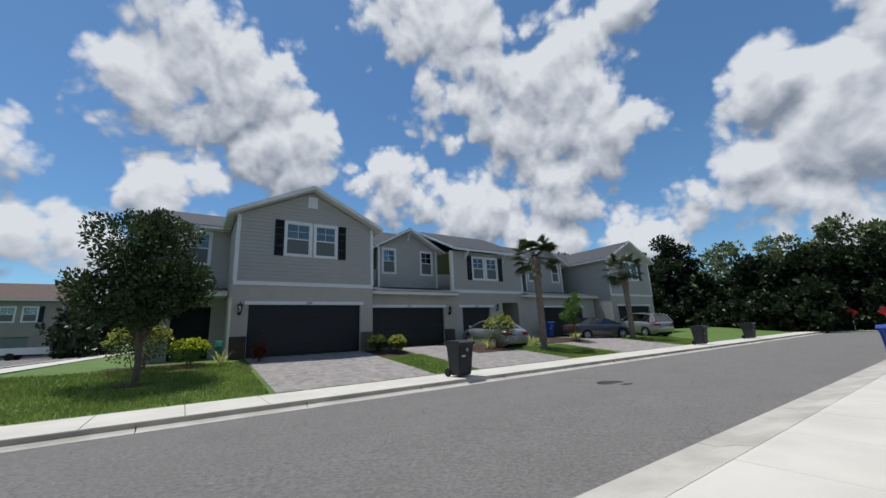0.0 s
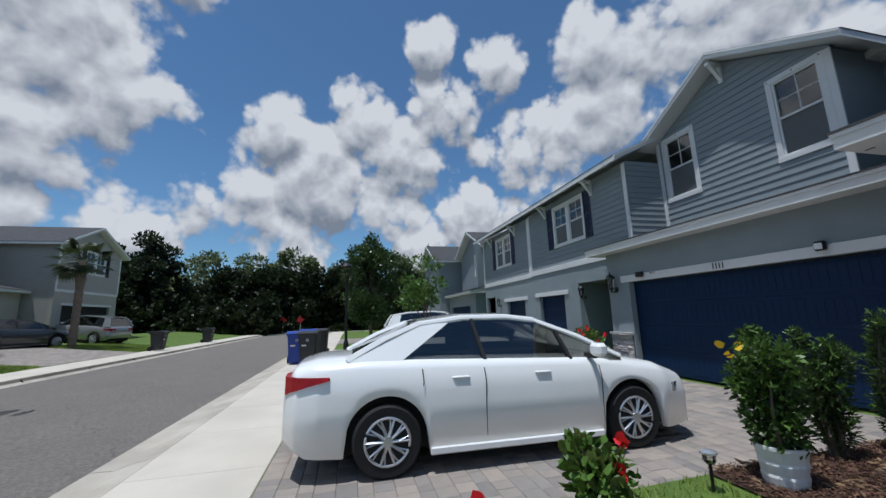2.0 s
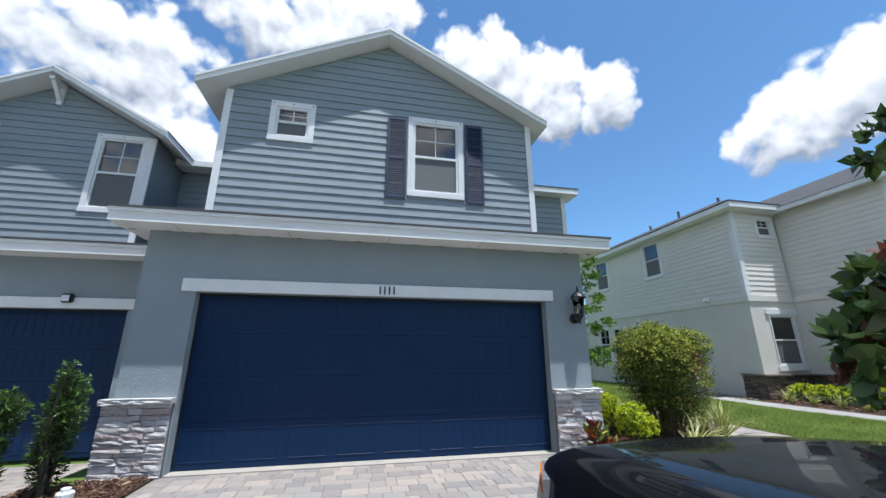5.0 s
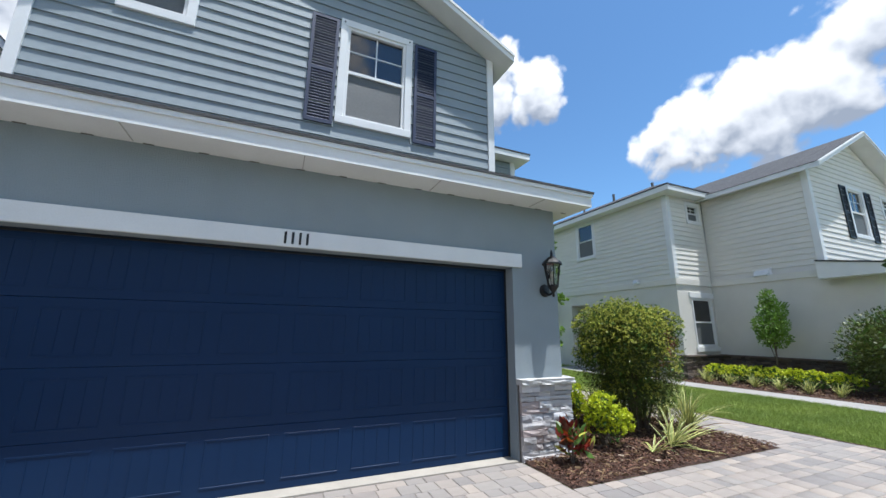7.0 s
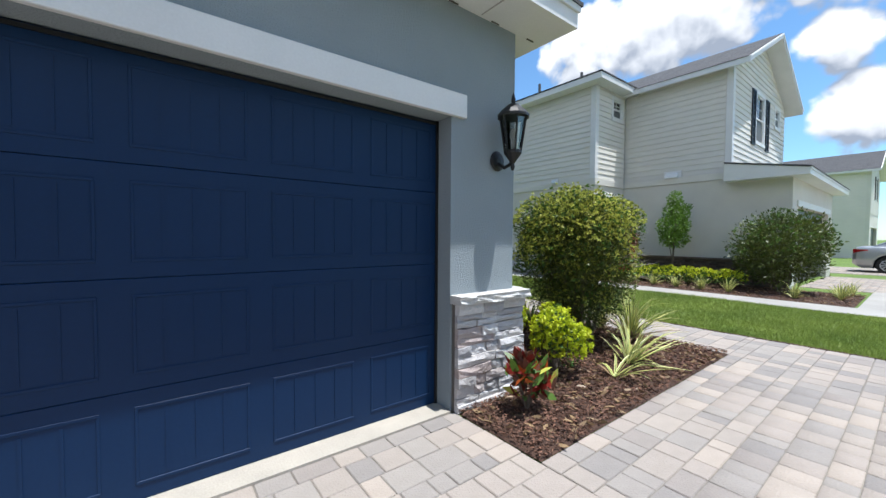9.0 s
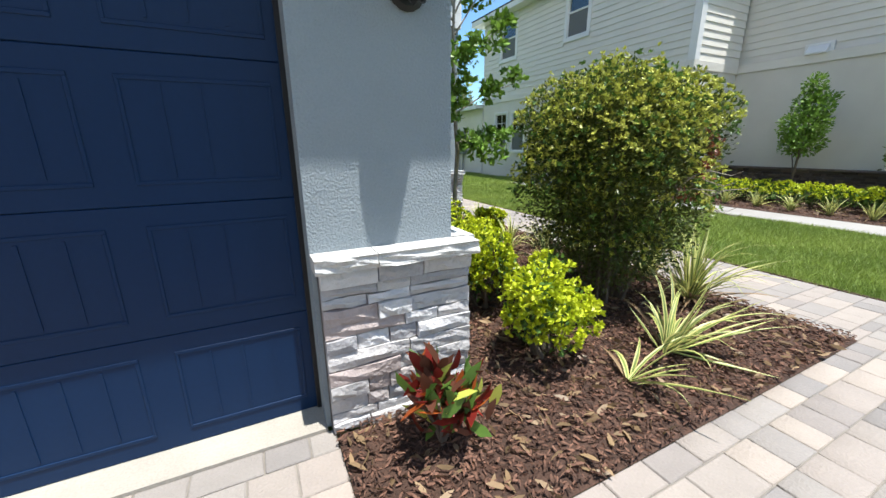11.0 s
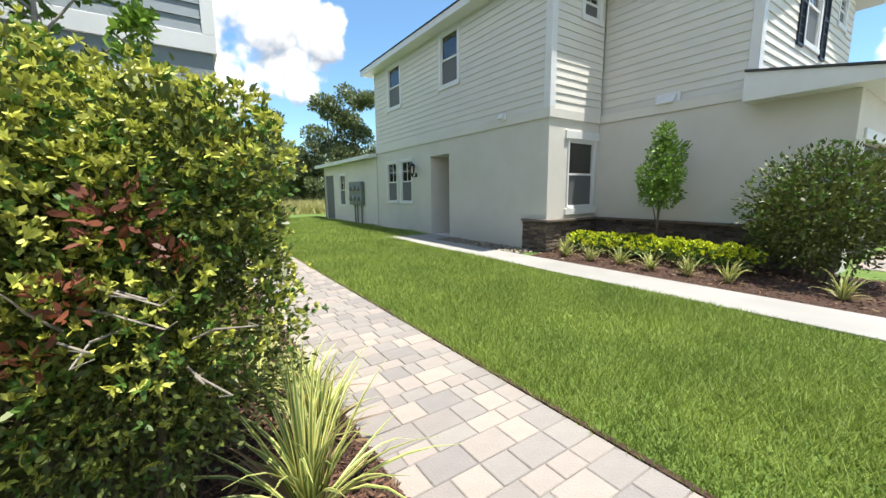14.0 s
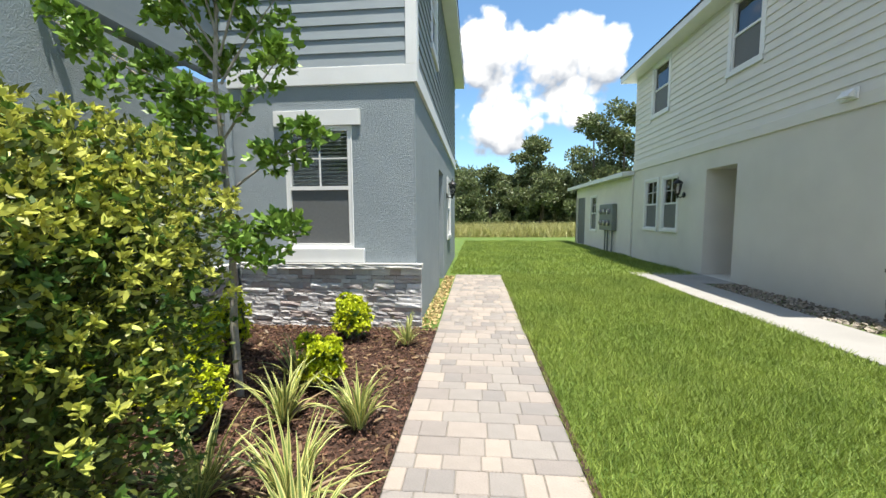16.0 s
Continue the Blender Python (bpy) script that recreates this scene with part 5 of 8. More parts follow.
for q, (a, b) in enumerate(((2.05, 2.66), (7.58, 8.2))):
    stone_band(f"stone_row_{q}", "-y", 23.0, a, b, ZA - 0.05, ZA + 0.85, BROWN_STONE, "dark brown ledge stone pier", 20 + q, cap=False, pieces=False)
stone_band("stone_row_2", "-y", 24.5, 13.5, 14.2, ZA - 0.05, ZA + 0.85, BROWN_STONE, "dark brown ledge stone pier", 23, cap=False, pieces=False)

# ---- plants ----
def limb_tree(name, m, label, blobs, leaves, size, leaf, height, girth, seed, bark=None, slim=0.5, category="tree", shell=0.45, group=""):
    """Trunk, limbs that reach into each leaf cluster, and a loose crown."""
    rng = random.Random(seed)
    t = thing(name, m, label, category, group)
    bm = bmesh.new()
    pts = [(rng.uniform(-0.04, 0.04) * i, rng.uniform(-0.04, 0.04) * i, height * i / 5) for i in range(6)]
    tube(bm, pts, [girth * (1 - 0.14 * i) for i in range(6)], 9)
    part("trunk", bm, bark or BARK, t)
    for b in blobs:
        z0 = min(max(b[2] * 0.45, height * 0.3), height * 0.9)
        bm = bmesh.new()
        k = z0 / height * 5
        p0 = Vector(pts[int(k)])
        p0.z = z0
        p1 = Vector(b[:3])
        mid = (p0 + p1) / 2 + Vector((rng.uniform(-0.1, 0.1), rng.uniform(-0.1, 0.1), 0.1))
        tube(bm, [p0, mid, p1], [girth * 0.42, girth * 0.28, girth * 0.12], 6)
        part("limb", bm, bark or BARK, t)
    crown("crown", t, blobs, leaves, size, leaf, seed, slim, shell)
    return t


def heap(cx, cy, cz, r, n, seed, flat=0.8):
    """Clusters that make up an uneven crown."""
    rng = random.Random(seed)
    out = []
    for _ in range(n):
        a, d, h = rng.uniform(0, 6.283), r * math.sqrt(rng.random()) * 0.75, rng.uniform(-1, 1)
        s = r * rng.uniform(0.3, 0.5)
        out.append((cx + d * math.cos(a) * math.sqrt(max(0.1, 1 - h * h * 0.7)), cy + d * math.sin(a) * math.sqrt(max(0.1, 1 - h * h * 0.7)), cz + h * r * flat * 0.8, s, s, s * 0.8))
    return out


def strap_plant(name, m, label, blades, length, width, material, seed, category="plant", group="", core=None, dry=0, flop=0.0, to=None):
    """A tuft of arching strap leaves, each a folded ribbon."""
    rng = np.random.default_rng(seed)
    t = thing(name, m, label, category, group)
    for mt, n, nm in ((material, blades, "foliage"), (LEAF_DRY, dry, "dry_foliage")):
        if not n:
            continue
        vs, fs, seg = [], [], 6
        for _ in range(n):
            a, ln = rng.uniform(0, 6.283) if to is None else rng.normal(to, 0.95), length * rng.uniform(0.5, 1.25)
            start, bend, veer = abs(rng.normal(0.3 + flop, 0.3)), rng.uniform(0.15, 1.35), rng.normal(0, 0.35)
            if nm != "foliage":
                start, bend, ln = rng.uniform(0.9, 1.4), rng.uniform(0.3, 0.7), ln * 0.8
            dx, dy = math.cos(a), math.sin(a)
            r0 = rng.uniform(0, 0.05)
            wd = width * rng.uniform(0.7, 1.2)
            k = len(vs)
            px, py, z = dx * r0, dy * r0, 0.02
            for i in range(seg + 1):
                f = i / seg
                ang, az = start + bend * f * f, a + veer * f
                cx, cy = math.cos(az), math.sin(az)
                if i:
                    px, py, z = px + ln / seg * math.sin(ang) * cx, py + ln / seg * math.sin(ang) * cy, max(0.015, z + ln / seg * math.cos(ang))
                w = wd * (0.55 + 0.45 * math.sin(math.pi * min(f * 1.2, 1))) * (1 - f ** 3) + 0.001
                for e in (-1, -0.5, 0, 0.5, 1):
                    vs.append((px - cy * w * e, py + cx * w * e, z + abs(e) * w * 0.6))
            for i in range(seg):
                q = k + 5 * i
                fs += [(q + c, q + c + 1, q + c + 6, q + c + 5) for c in range(4)]
        me = grid_mesh(nm, np.array(vs), np.array(fs), mt)
        if nm == "foliage" and core:
            me.materials.append(core)
            me.polygons.foreach_set("material_index", np.tile(np.array([0, 1, 1, 0], dtype=np.int32), len(fs) // 4))
        ob = new(nm, me)
        ob.parent = t
        tagged(ob, kind="stuff")
    return t


def shrub(name, m, label, blobs, layers, category="shrub", stems=6, seed=0, group=""):
    """Bare stems inside, then layers of leaves: (count, size, material, shell, slim)."""
    rng = random.Random(seed)
    t = thing(name, m, label, category, group)
    bm = bmesh.new()
    for i in range(stems):
        b = rng.choice(blobs)
        p1 = Vector(b[:3]) + Vector((rng.uniform(-0.4, 0.4) * b[3], rng.uniform(-0.4, 0.4) * b[4], 0.3 * b[5]))
        p0 = Vector((p1.x * 0.35, p1.y * 0.35, 0.0))
        tube(bm, [p0, (p0 + p1) / 2 + Vector((rng.uniform(-0.08, 0.08), rng.uniform(-0.08, 0.08), 0)), p1], [0.018, 0.012, 0.005], 5)
    tagged(part("stem", bm, BARK, t), kind="stuff")
    for i, (n, size, material, shell, slim) in enumerate(layers):
        crown("foliage" if i == 0 else "new_growth", t, blobs, n, size, material, seed * 7 + i, slim, shell, lift=0.35)
    return t


def shoot_layer(parent, blobs, n, size, material, seed, per=7, slim=0.35, shell=0.9, above=-0.2):
    """Rosettes of young leaves at the tips of the twigs, on the sunny side."""
    rng = np.random.default_rng(seed)
    at, way = in_blobs(blobs, n * 3, seed, shell)
    ok = way[:, 2] > above
    at, way = at[ok][:n], way[ok][:n]
    way /= np.linalg.norm(way, axis=1, keepdims=True)
    way[:, 2] += 0.5
    A = np.repeat(at, per, 0)
    spread = rng.normal(0, 0.75, (len(A), 3))
    W = np.repeat(way, per, 0) + spread
    W /= np.linalg.norm(W, axis=1, keepdims=True)
    ob = new("new_growth", leaf_mesh("new_growth", A + W * size * 0.5, W, size, material, slim, seed))
    ob.parent = parent
    tagged(ob, kind="stuff")


GREY_TWIG = mat("bare grey twig", (0.34, 0.30, 0.25), (0.22, 0.19, 0.16), 20, 0.9)
# big clipped holly by the path
BIG = [(0.03, 0, 1.05, 0.66, 0.68, 0.78), (0.07, 0.05, 1.36, 0.58, 0.6, 0.43), (-0.1, 0.1, 0.8, 0.54, 0.54, 0.53), (0.22, -0.1, 0.95, 0.5, 0.5, 0.6), (0.04, 0.05, 0.5, 0.42, 0.42, 0.36), (0.3, 0.26, 1.42, 0.34, 0.34, 0.34), (-0.28, 0.3, 1.4, 0.34, 0.33, 0.35), (0.3, -0.3, 1.42, 0.34, 0.34, 0.34), (-0.26, -0.3, 1.42, 0.34, 0.34, 0.34), (-0.2, -0.1, 1.22, 0.4, 0.44, 0.43), (0.28, 0.2, 1.22, 0.42, 0.42, 0.43)]
t = shrub("holly_bush", pose(-4.8, -0.5, 0), "large rounded dark green holly bush with yellow-green new growth", BIG, [(52000, 0.029, LEAF_BUSH, 0.45, 0.42)], "bush", 26, 3)
# real yellow tips, kept to upward sides so the lower bush looks self-shaded
shoot_layer(t, BIG, 5600, 0.03, LEAF_TIP, 31, 8, 0.36, 0.9, 0.05)
shoot_layer(t, BIG, 2400, 0.03, LEAF_FRESH, 32, 7, 0.38)
rng = random.Random(8)
for i in range(9):
    p = Vector((0.05 - 0.32 * rng.random(), 0.54, 0.72 + 0.42 * rng.random()))
    q = p + Vector((rng.uniform(-0.22, 0.12), rng.uniform(0.14, 0.2), rng.uniform(-0.06, 0.16)))
    part("dead_twig", tube(bmesh.new(), [p, (p + q) / 2 + Vector((0.02, 0, 0.015)), q, q + Vector((rng.uniform(-0.06, 0.06), 0.05, 0.03))], [0.004, 0.0032, 0.0024, 0.0012], 5), GREY_TWIG, t, "bare grey twig")
crown("dead_clump", t, [(-0.12, 0.6, 1.3, 0.1, 0.09, 0.11), (-0.02, 0.66, 1.12, 0.07, 0.07, 0.08), (-0.22, 0.58, 1.2, 0.07, 0.06, 0.06), (-0.42, 0.3, 1.5, 0.08, 0.08, 0.06), (0.06, 0.62, 0.98, 0.07, 0.06, 0.06)], 190, 0.04, LEAF_DEAD, 33, 0.35, 0.3, "clumps of reddish dead leaves")
# hedge of golden shrubs along the garage wall
for i, (x, y, r, h) in enumerate(((-3.76, 0.0, 0.36, 0.56), (-3.82, -0.85, 0.38, 0.62), (-3.85, -1.55, 0.4, 0.66), (-3.9, -2.3, 0.4, 0.66), (-4.38, -1.85, 0.27, 0.5), (-3.75, -3.1, 0.3, 0.55), (-4.85, -3.75, 0.28, 0.48), (-5.0, -2.5, 0.22, 0.42))):
    rg = random.Random(500 + i)
    bl = [(0, 0, h * 0.48, r * 0.75, r * 0.75, h * 0.38)] + [(rg.uniform(-0.62, 0.62) * r, rg.uniform(-0.62, 0.62) * r, h * rg.uniform(0.4, 0.98), r * rg.uniform(0.2, 0.42), r * rg.uniform(0.16, 0.4), h * rg.uniform(0.08, 0.18)) for _ in range(15)]
    t = shrub("golden_shrub", pose(x, y, 0.03, 0, 0, i * 47), "bright yellow-green golden dewdrop shrub in mulch", bl, [(1300, 0.036, LEAF_FRESH, 0.3, 0.5)], "shrub", 9, 50 + i, "golden shrubs by the garage wall")
    shoot_layer(t, bl, 760, 0.038, LEAF_GOLD, 60 + i, 7, 0.48, 0.75, -0.5)
# variegated lilies
for i, (x, y, ln, n) in enumerate(((-4.42, 0.34, 0.56, 40), (-3.95, 0.44, 0.45, 9), (-5.38, -0.1, 0.62, 80), (-5.58, -0.95, 0.42, 46), (-5.36, -1.28, 0.42, 46), (-4.9, -1.26, 0.42, 46), (-5.48, -1.98, 0.42, 48), (-4.95, -2.0, 0.44, 44), (-4.83, -2.5, 0.44, 40), (-5.5, -3.6, 0.34, 34), (-5.56, -0.6, 0.45, 46))):
    strap_plant("flax_lily", pose(x, y, 0.03, 0, 0, i * 61), "variegated cream and green flax lily in mulch", n, ln, 0.012, LEAF_STRIPE, 80 + i, "lily", "flax lilies in the bed", LEAF_CORE, n // 5, (0.5, 0.6)[i] if i < 2 else 0.0, (2.9, 1.8)[i] if i < 2 else None)
# croton by the stone pier
t = thing("croton", pose(-2.87, 0.36, 0.02), "red, orange and green croton shrub by the stone pier", "shrub")
CRO = [(0, 0, 0.26, 0.17, 0.17, 0.16), (0.05, 0.02, 0.36, 0.12, 0.12, 0.1), (-0.1, 0.03, 0.2, 0.12, 0.12, 0.12)]
for a in range(6):
    part("stem", tube(bmesh.new(), [(0, 0, 0), (0.05 * math.cos(a), 0.05 * math.sin(a), 0.15), (0.12 * math.cos(a), 0.12 * math.sin(a), 0.3)], [0.01, 0.008, 0.006], 5), BARK, t)
for mt, n, s in ((LEAF_RED, 46, 1), (LEAF_ORANGE, 16, 2), (LEAF_FRESH, 44, 3), (LEAF_RUST, 40, 4), (LEAF_TIP, 9, 5)):
    crown("foliage", t, CRO, n, 0.14, mt, 90 + s, 0.3, 0.25, lift=0.9)
# young tree before the window
rng = random.Random(71)
t = thing("young_tree", pose(-4.4, -2.35, 0.02), "slender young green tree in the mulch bed before a window", "tree")
TRUNK = [(0, 0, 0), (0.02, 0.0, 0.6), (-0.01, 0.01, 1.2), (0.03, -0.01, 1.8), (0.05, 0.02, 2.4), (0.02, 0.0, 3.0), (0.05, 0.0, 3.5)]
part("trunk", tube(bmesh.new(), TRUNK, [0.032, 0.028, 0.025, 0.021, 0.016, 0.011, 0.005], 8), GREY_TWIG, t)
tips = []
# boughs: (start height, reach along x, reach along y, tip height)
for z0, ex, ey, z1 in ((2.2, 1.38, 0.1, 2.95), (2.1, 1.0, 0.15, 2.75), (1.95, 0.7, 0.2, 2.4), (1.75, 0.42, 0.1, 1.95), (2.5, 0.85, -0.1, 3.35), (2.6, 0.4, 0.2, 3.3), (2.7, 0.1, 0.25, 3.5), (2.6, -0.35, 0.1, 3.4), (2.4, -0.45, 0.0, 3.0), (2.0, -0.55, 0.15, 2.55), (1.6, -0.72, 0.1, 1.95), (1.3, -0.5, 0.15, 1.3), (1.35, -0.3, 0.25, 1.1), (1.7, 0.1, 0.3, 2.2), (1.5, 0.2, 0.2, 1.65), (2.9, 0.3, -0.2, 3.7), (2.9, -0.2, -0.15, 3.75), (2.45, 0.3, -0.3, 2.7)):
    p0, p1 = Vector((0.02, 0, z0)), Vector((ex, ey, z1))
    mid = (p0 + p1) / 2 + Vector((0, 0, -0.05 + 0.1 * rng.random()))
    part("limb", tube(bmesh.new(), [p0, mid, p1], [0.011, 0.007, 0.003], 5), GREY_TWIG, t)
    for f in (0.4, 0.6, 0.8, 1.0, 1.05):
        b = (p0.lerp(mid, f * 2) if f < 0.5 else mid.lerp(p1, f * 2 - 1)) + Vector((rng.uniform(-0.1, 0.1), rng.uniform(-0.1, 0.1), rng.uniform(-0.06, 0.1)))
        tips.append((*b, 0.13, 0.13, 0.11))
crown("crown", t, tips, 2000, 0.078, LEAF_YOUNG, 72, 0.46, 0.1, lift=0.5)
shoot_layer(t, tips, 620, 0.078, LEAF_YOUNG, 73, 7, 0.48, 0.3, -0.7)
# podocarpus by the driveway
for i, (x, y, h, r) in enumerate(((3.2, 2.05, 0.86, 0.26), (3.42, 1.1, 0.92, 0.19), (3.28, 0.5, 1.04, 0.2))):
    bl = [(0, 0, h * 0.35, r * 0.8, r * 0.8, h * 0.3), (0.05, 0, h * 0.65, r, r * 0.9, h * 0.28), (-0.05, 0.05, h * 0.9, r * 0.75, r * 0.75, h * 0.2), (0.12, -0.06, h * 1.05, r * 0.4, r * 0.4, h * 0.15)]
    t = shrub("podocarpus_shrub", pose(x, y, 0.16 if i == 0 else 0.02, 0, 0, 70 * i), "upright dark green podocarpus shrub with fine leaves", bl, [(3600, 0.065, LEAF_YEW, 0.15, 0.2)] if i else [(1500, 0.062, LEAF_FRESH, 0.2, 0.45), (1800, 0.06, LEAF_YEW, 0.2, 0.4)], "shrub", 14, 110 + i, "podocarpus shrubs by the driveway")
    shoot_layer(t, bl, 110, 0.055, LEAF_FRESH, 120 + i, 7, 0.2, 0.9, 0.0)
    if i == 0:
        crown("flower", t, [(0.1, 0.2, h * 1.0, 0.1, 0.1, 0.1)], 5, 0.07, YELLOW_PETAL, 4, 0.8, 0.8)
t = thing("white_pot", pose(3.2, 2.05, 0.0), "white ribbed plastic plant pot on mulch", "plant pot")
part("pot", lathe(bmesh.new(), [(0.11, 0.0), (0.135, 0.02), (0.145, 0.09), (0.14, 0.11), (0.155, 0.18), (0.15, 0.2), (0.165, 0.28), (0.175, 0.285), (0.175, 0.31), (0.155, 0.31), (0.15, 0.27)], 20), WHITE, t)
part("soil", lathe(bmesh.new(), [(0.145, 0.25), (0.145, 0.28)], 16), MULCH, t)


def hibiscus(m, label, r, h, seed, flowers=6):
    bl = [(0, 0, h * 0.55, r, r, h * 0.4), (0.1, 0.05, h * 0.8, r * 0.6, r * 0.6, h * 0.22), (-0.12, 0.08, h * 0.6, r * 0.7, r * 0.7, h * 0.3)]
    t = shrub("hibiscus", m, label, bl, [(420, 0.085, LEAF_FRESH, 0.3, 0.6), (200, 0.09, LEAF_BUSH, 0.3, 0.6)], "flower shrub", 10, seed, "hibiscus shrubs")
    rng = random.Random(seed)
    for i in range(flowers):
        a = rng.uniform(0, 6.28)
        c = Vector((math.cos(a) * r * 0.95, math.sin(a) * r * 0.95, h * rng.uniform(0.55, 1.0)))
        at = np.array([c + Vector((0.035 * math.cos(q * 1.257), 0.01, 0.035 * math.sin(q * 1.257))) for q in range(5)])
        way = np.array([(math.cos(q * 1.257), 0.3, math.sin(q * 1.257)) for q in range(5)])
        ob = new("flower", leaf_mesh("flower", at, way * 3, 0.075, PETAL, 0.95, seed + i))
        ob.parent = t
    return t


hibiscus(pose(3.35, 3.55, -0.04), "low hibiscus shrub with red flowers by the driveway", 0.24, 0.5, 130, 2)
hibiscus(pose(9.95, -1.0, -0.1), "hibiscus shrub with red flowers beside the garage pier", 0.45, 1.05, 131, 10)
hibiscus(pose(3.0, 4.6, -0.06), "low hibiscus shrub with a red flower in the grass strip", 0.18, 0.32, 132, 2)
t = shrub("red_shrub", pose(12.75, -1.9, -0.15), "dark red leafed shrub before the garage", [(0, 0, 0.45, 0.5, 0.4, 0.35)], [(700, 0.08, LEAF_RED, 0.4, 0.5), (300, 0.08, LEAF_RUST, 0.4, 0.5)], "shrub", 6, 133)
# magnolia by the lawn
MAG = [(0.25, 0, 1.2, 0.42, 0.42, 0.26), (0.2, 0.05, 1.6, 0.52, 0.52, 0.32), (0.0, 0, 2.0, 0.34, 0.34, 0.26)]
TOP = [(-0.35, 0, 3.4, 0.26, 0.26, 0.3)]
t = limb_tree("magnolia", pose(-4.42, 3.0, -0.03), "young magnolia with glossy leaves and rust undersides", MAG + TOP, 40, 0.2, LEAF_MAG, 2.2, 0.03, 17, slim=0.45, shell=0.3)
shoot_layer(t, MAG, 70, 0.22, LEAF_MAG, 171, 7, 0.48, 0.55, -0.9)
shoot_layer(t, MAG, 22, 0.2, LEAF_RUST, 172, 6, 0.48, 0.55, -0.9)
shoot_layer(t, TOP, 12, 0.2, LEAF_MAG, 173, 7, 0.48, 0.55, -0.9)
shoot_layer(t, TOP, 4, 0.2, LEAF_RUST, 174, 7, 0.48, 0.55, -0.9)

# -- cream house garden --
for i in range(7):
    y = -3.75 + i * 0.47
    r, h = 0.34, 0.5
    bl = [(0, 0, h * 0.55, r, r, h * 0.4), (0.1, 0.1, h * 0.65, r * 0.8, r * 0.8, h * 0.32)]
    t = shrub("golden_shrub", pose(-12.25 + 0.08 * math.sin(i * 3), y, 0.0, 0, 0, i * 50), "yellow-green clipped golden dewdrop shrub in a hedge", bl, [(500, 0.06, LEAF_FRESH, 0.4, 0.5)], "shrub", 5, 150 + i, "golden hedge of the cream house")
    shoot_layer(t, bl, 150, 0.055, LEAF_GOLD, 160 + i, 5, 0.5, 0.85, -0.2)
for i, (x, y) in enumerate(((-11.5, -3.6), (-11.45, -3.0), (-11.55, -2.45), (-11.45, -1.85), (-11.5, -1.3), (-11.5, -0.75), (-11.55, 0.4), (-12.0, 1.05), (-12.6, 0.95), (-13.1, 1.1), (-11.9, -3.95))):
    strap_plant("flax_lily", pose(x, y, 0.0, 0, 0, i * 77), "variegated flax lily beside the concrete path", 40, 0.36, 0.012, LEAF_STRIPE, 180 + i, "lily", "flax lilies of the cream house", LEAF_CORE, 8)
RB = [(0, 0, 1.05, 0.95, 0.95, 0.88), (0.15, 0.2, 1.25, 0.75, 0.75, 0.65), (-0.2, -0.15, 0.8, 0.8, 0.8, 0.6)]
t = shrub("round_bush", pose(-12.6, -0.05, 0), "rounded dark green clipped holly bush by the cream house", RB, [(9000, 0.075, LEAF_BUSH, 0.55, 0.42)], "bush", 12, 201)
shoot_layer(t, RB, 420, 0.06, LEAF_FRESH, 202)
ST = [(0, 0, 1.3, 0.4, 0.4, 0.3), (0.05, 0, 1.65, 0.44, 0.44, 0.35), (-0.05, 0.05, 2.05, 0.36, 0.36, 0.32), (0, 0, 2.42, 0.2, 0.2, 0.24)]
limb_tree("small_tree", pose(-12.75, -2.42, 0), "small upright fresh green tree by the cream wall", ST, 3400, 0.07, LEAF_YOUNG, 2.2, 0.03, 203, shell=0.3)

# -- street trees --
OAK = heap(0, 0, 3.4, 1.75, 20, 5, 0.9) + [(0, 0, 4.7, 0.5, 0.5, 0.5), (0.9, 0.2, 2.6, 0.9, 0.9, 0.5), (-1.0, 0, 2.6, 0.9, 0.9, 0.5), (0, 0.4, 2.2, 0.9, 0.9, 0.4), (-1.5, 0.1, 2.9, 0.5, 0.5, 0.4), (0, 0, 3.3, 1.2, 1.2, 1.0)]
limb_tree("oak_tree", pose(-0.47, 19.6, 0.2), "young live oak with a dense dark crown on the corner lawn", OAK, 24000, 0.11, LEAF_OAK, 3.6, 0.1, 210)
solid("mulch_ring", lathe(bmesh.new(), [(0.75, -0.15), (0.72, 0.02), (0.4, 0.05)], 24, (-0.47, 19.6, 0.24)), MULCH, "dark mulch ring round the tree", "mulch")
STREET = heap(0, 0, 3.3, 1.7, 20, 6, 1.4) + [(0, 0, 5.5, 0.5, 0.5, 0.7), (0, 0, 1.6, 1.1, 1.1, 0.6)]
limb_tree("street_tree", pose(21.8, 4.2, -0.1), "full green street tree beside the pavement", STREET, 17000, 0.14, LEAF_MAG, 4.5, 0.1, 211)
YS = heap(0, 0, 2.6, 1.0, 12, 8, 1.0)
limb_tree("sapling", pose(13.6, 2.8, -0.1), "young open-crowned tree by the driveway", YS, 1500, 0.12, LEAF_FRESH, 2.8, 0.045, 212)
limb_tree("sapling", pose(20.6, 20.6, 0.35), "young green tree before the garages", heap(0, 0, 2.2, 0.9, 10, 9, 1.3), 2200, 0.12, LEAF_FRESH, 2.5, 0.05, 213)


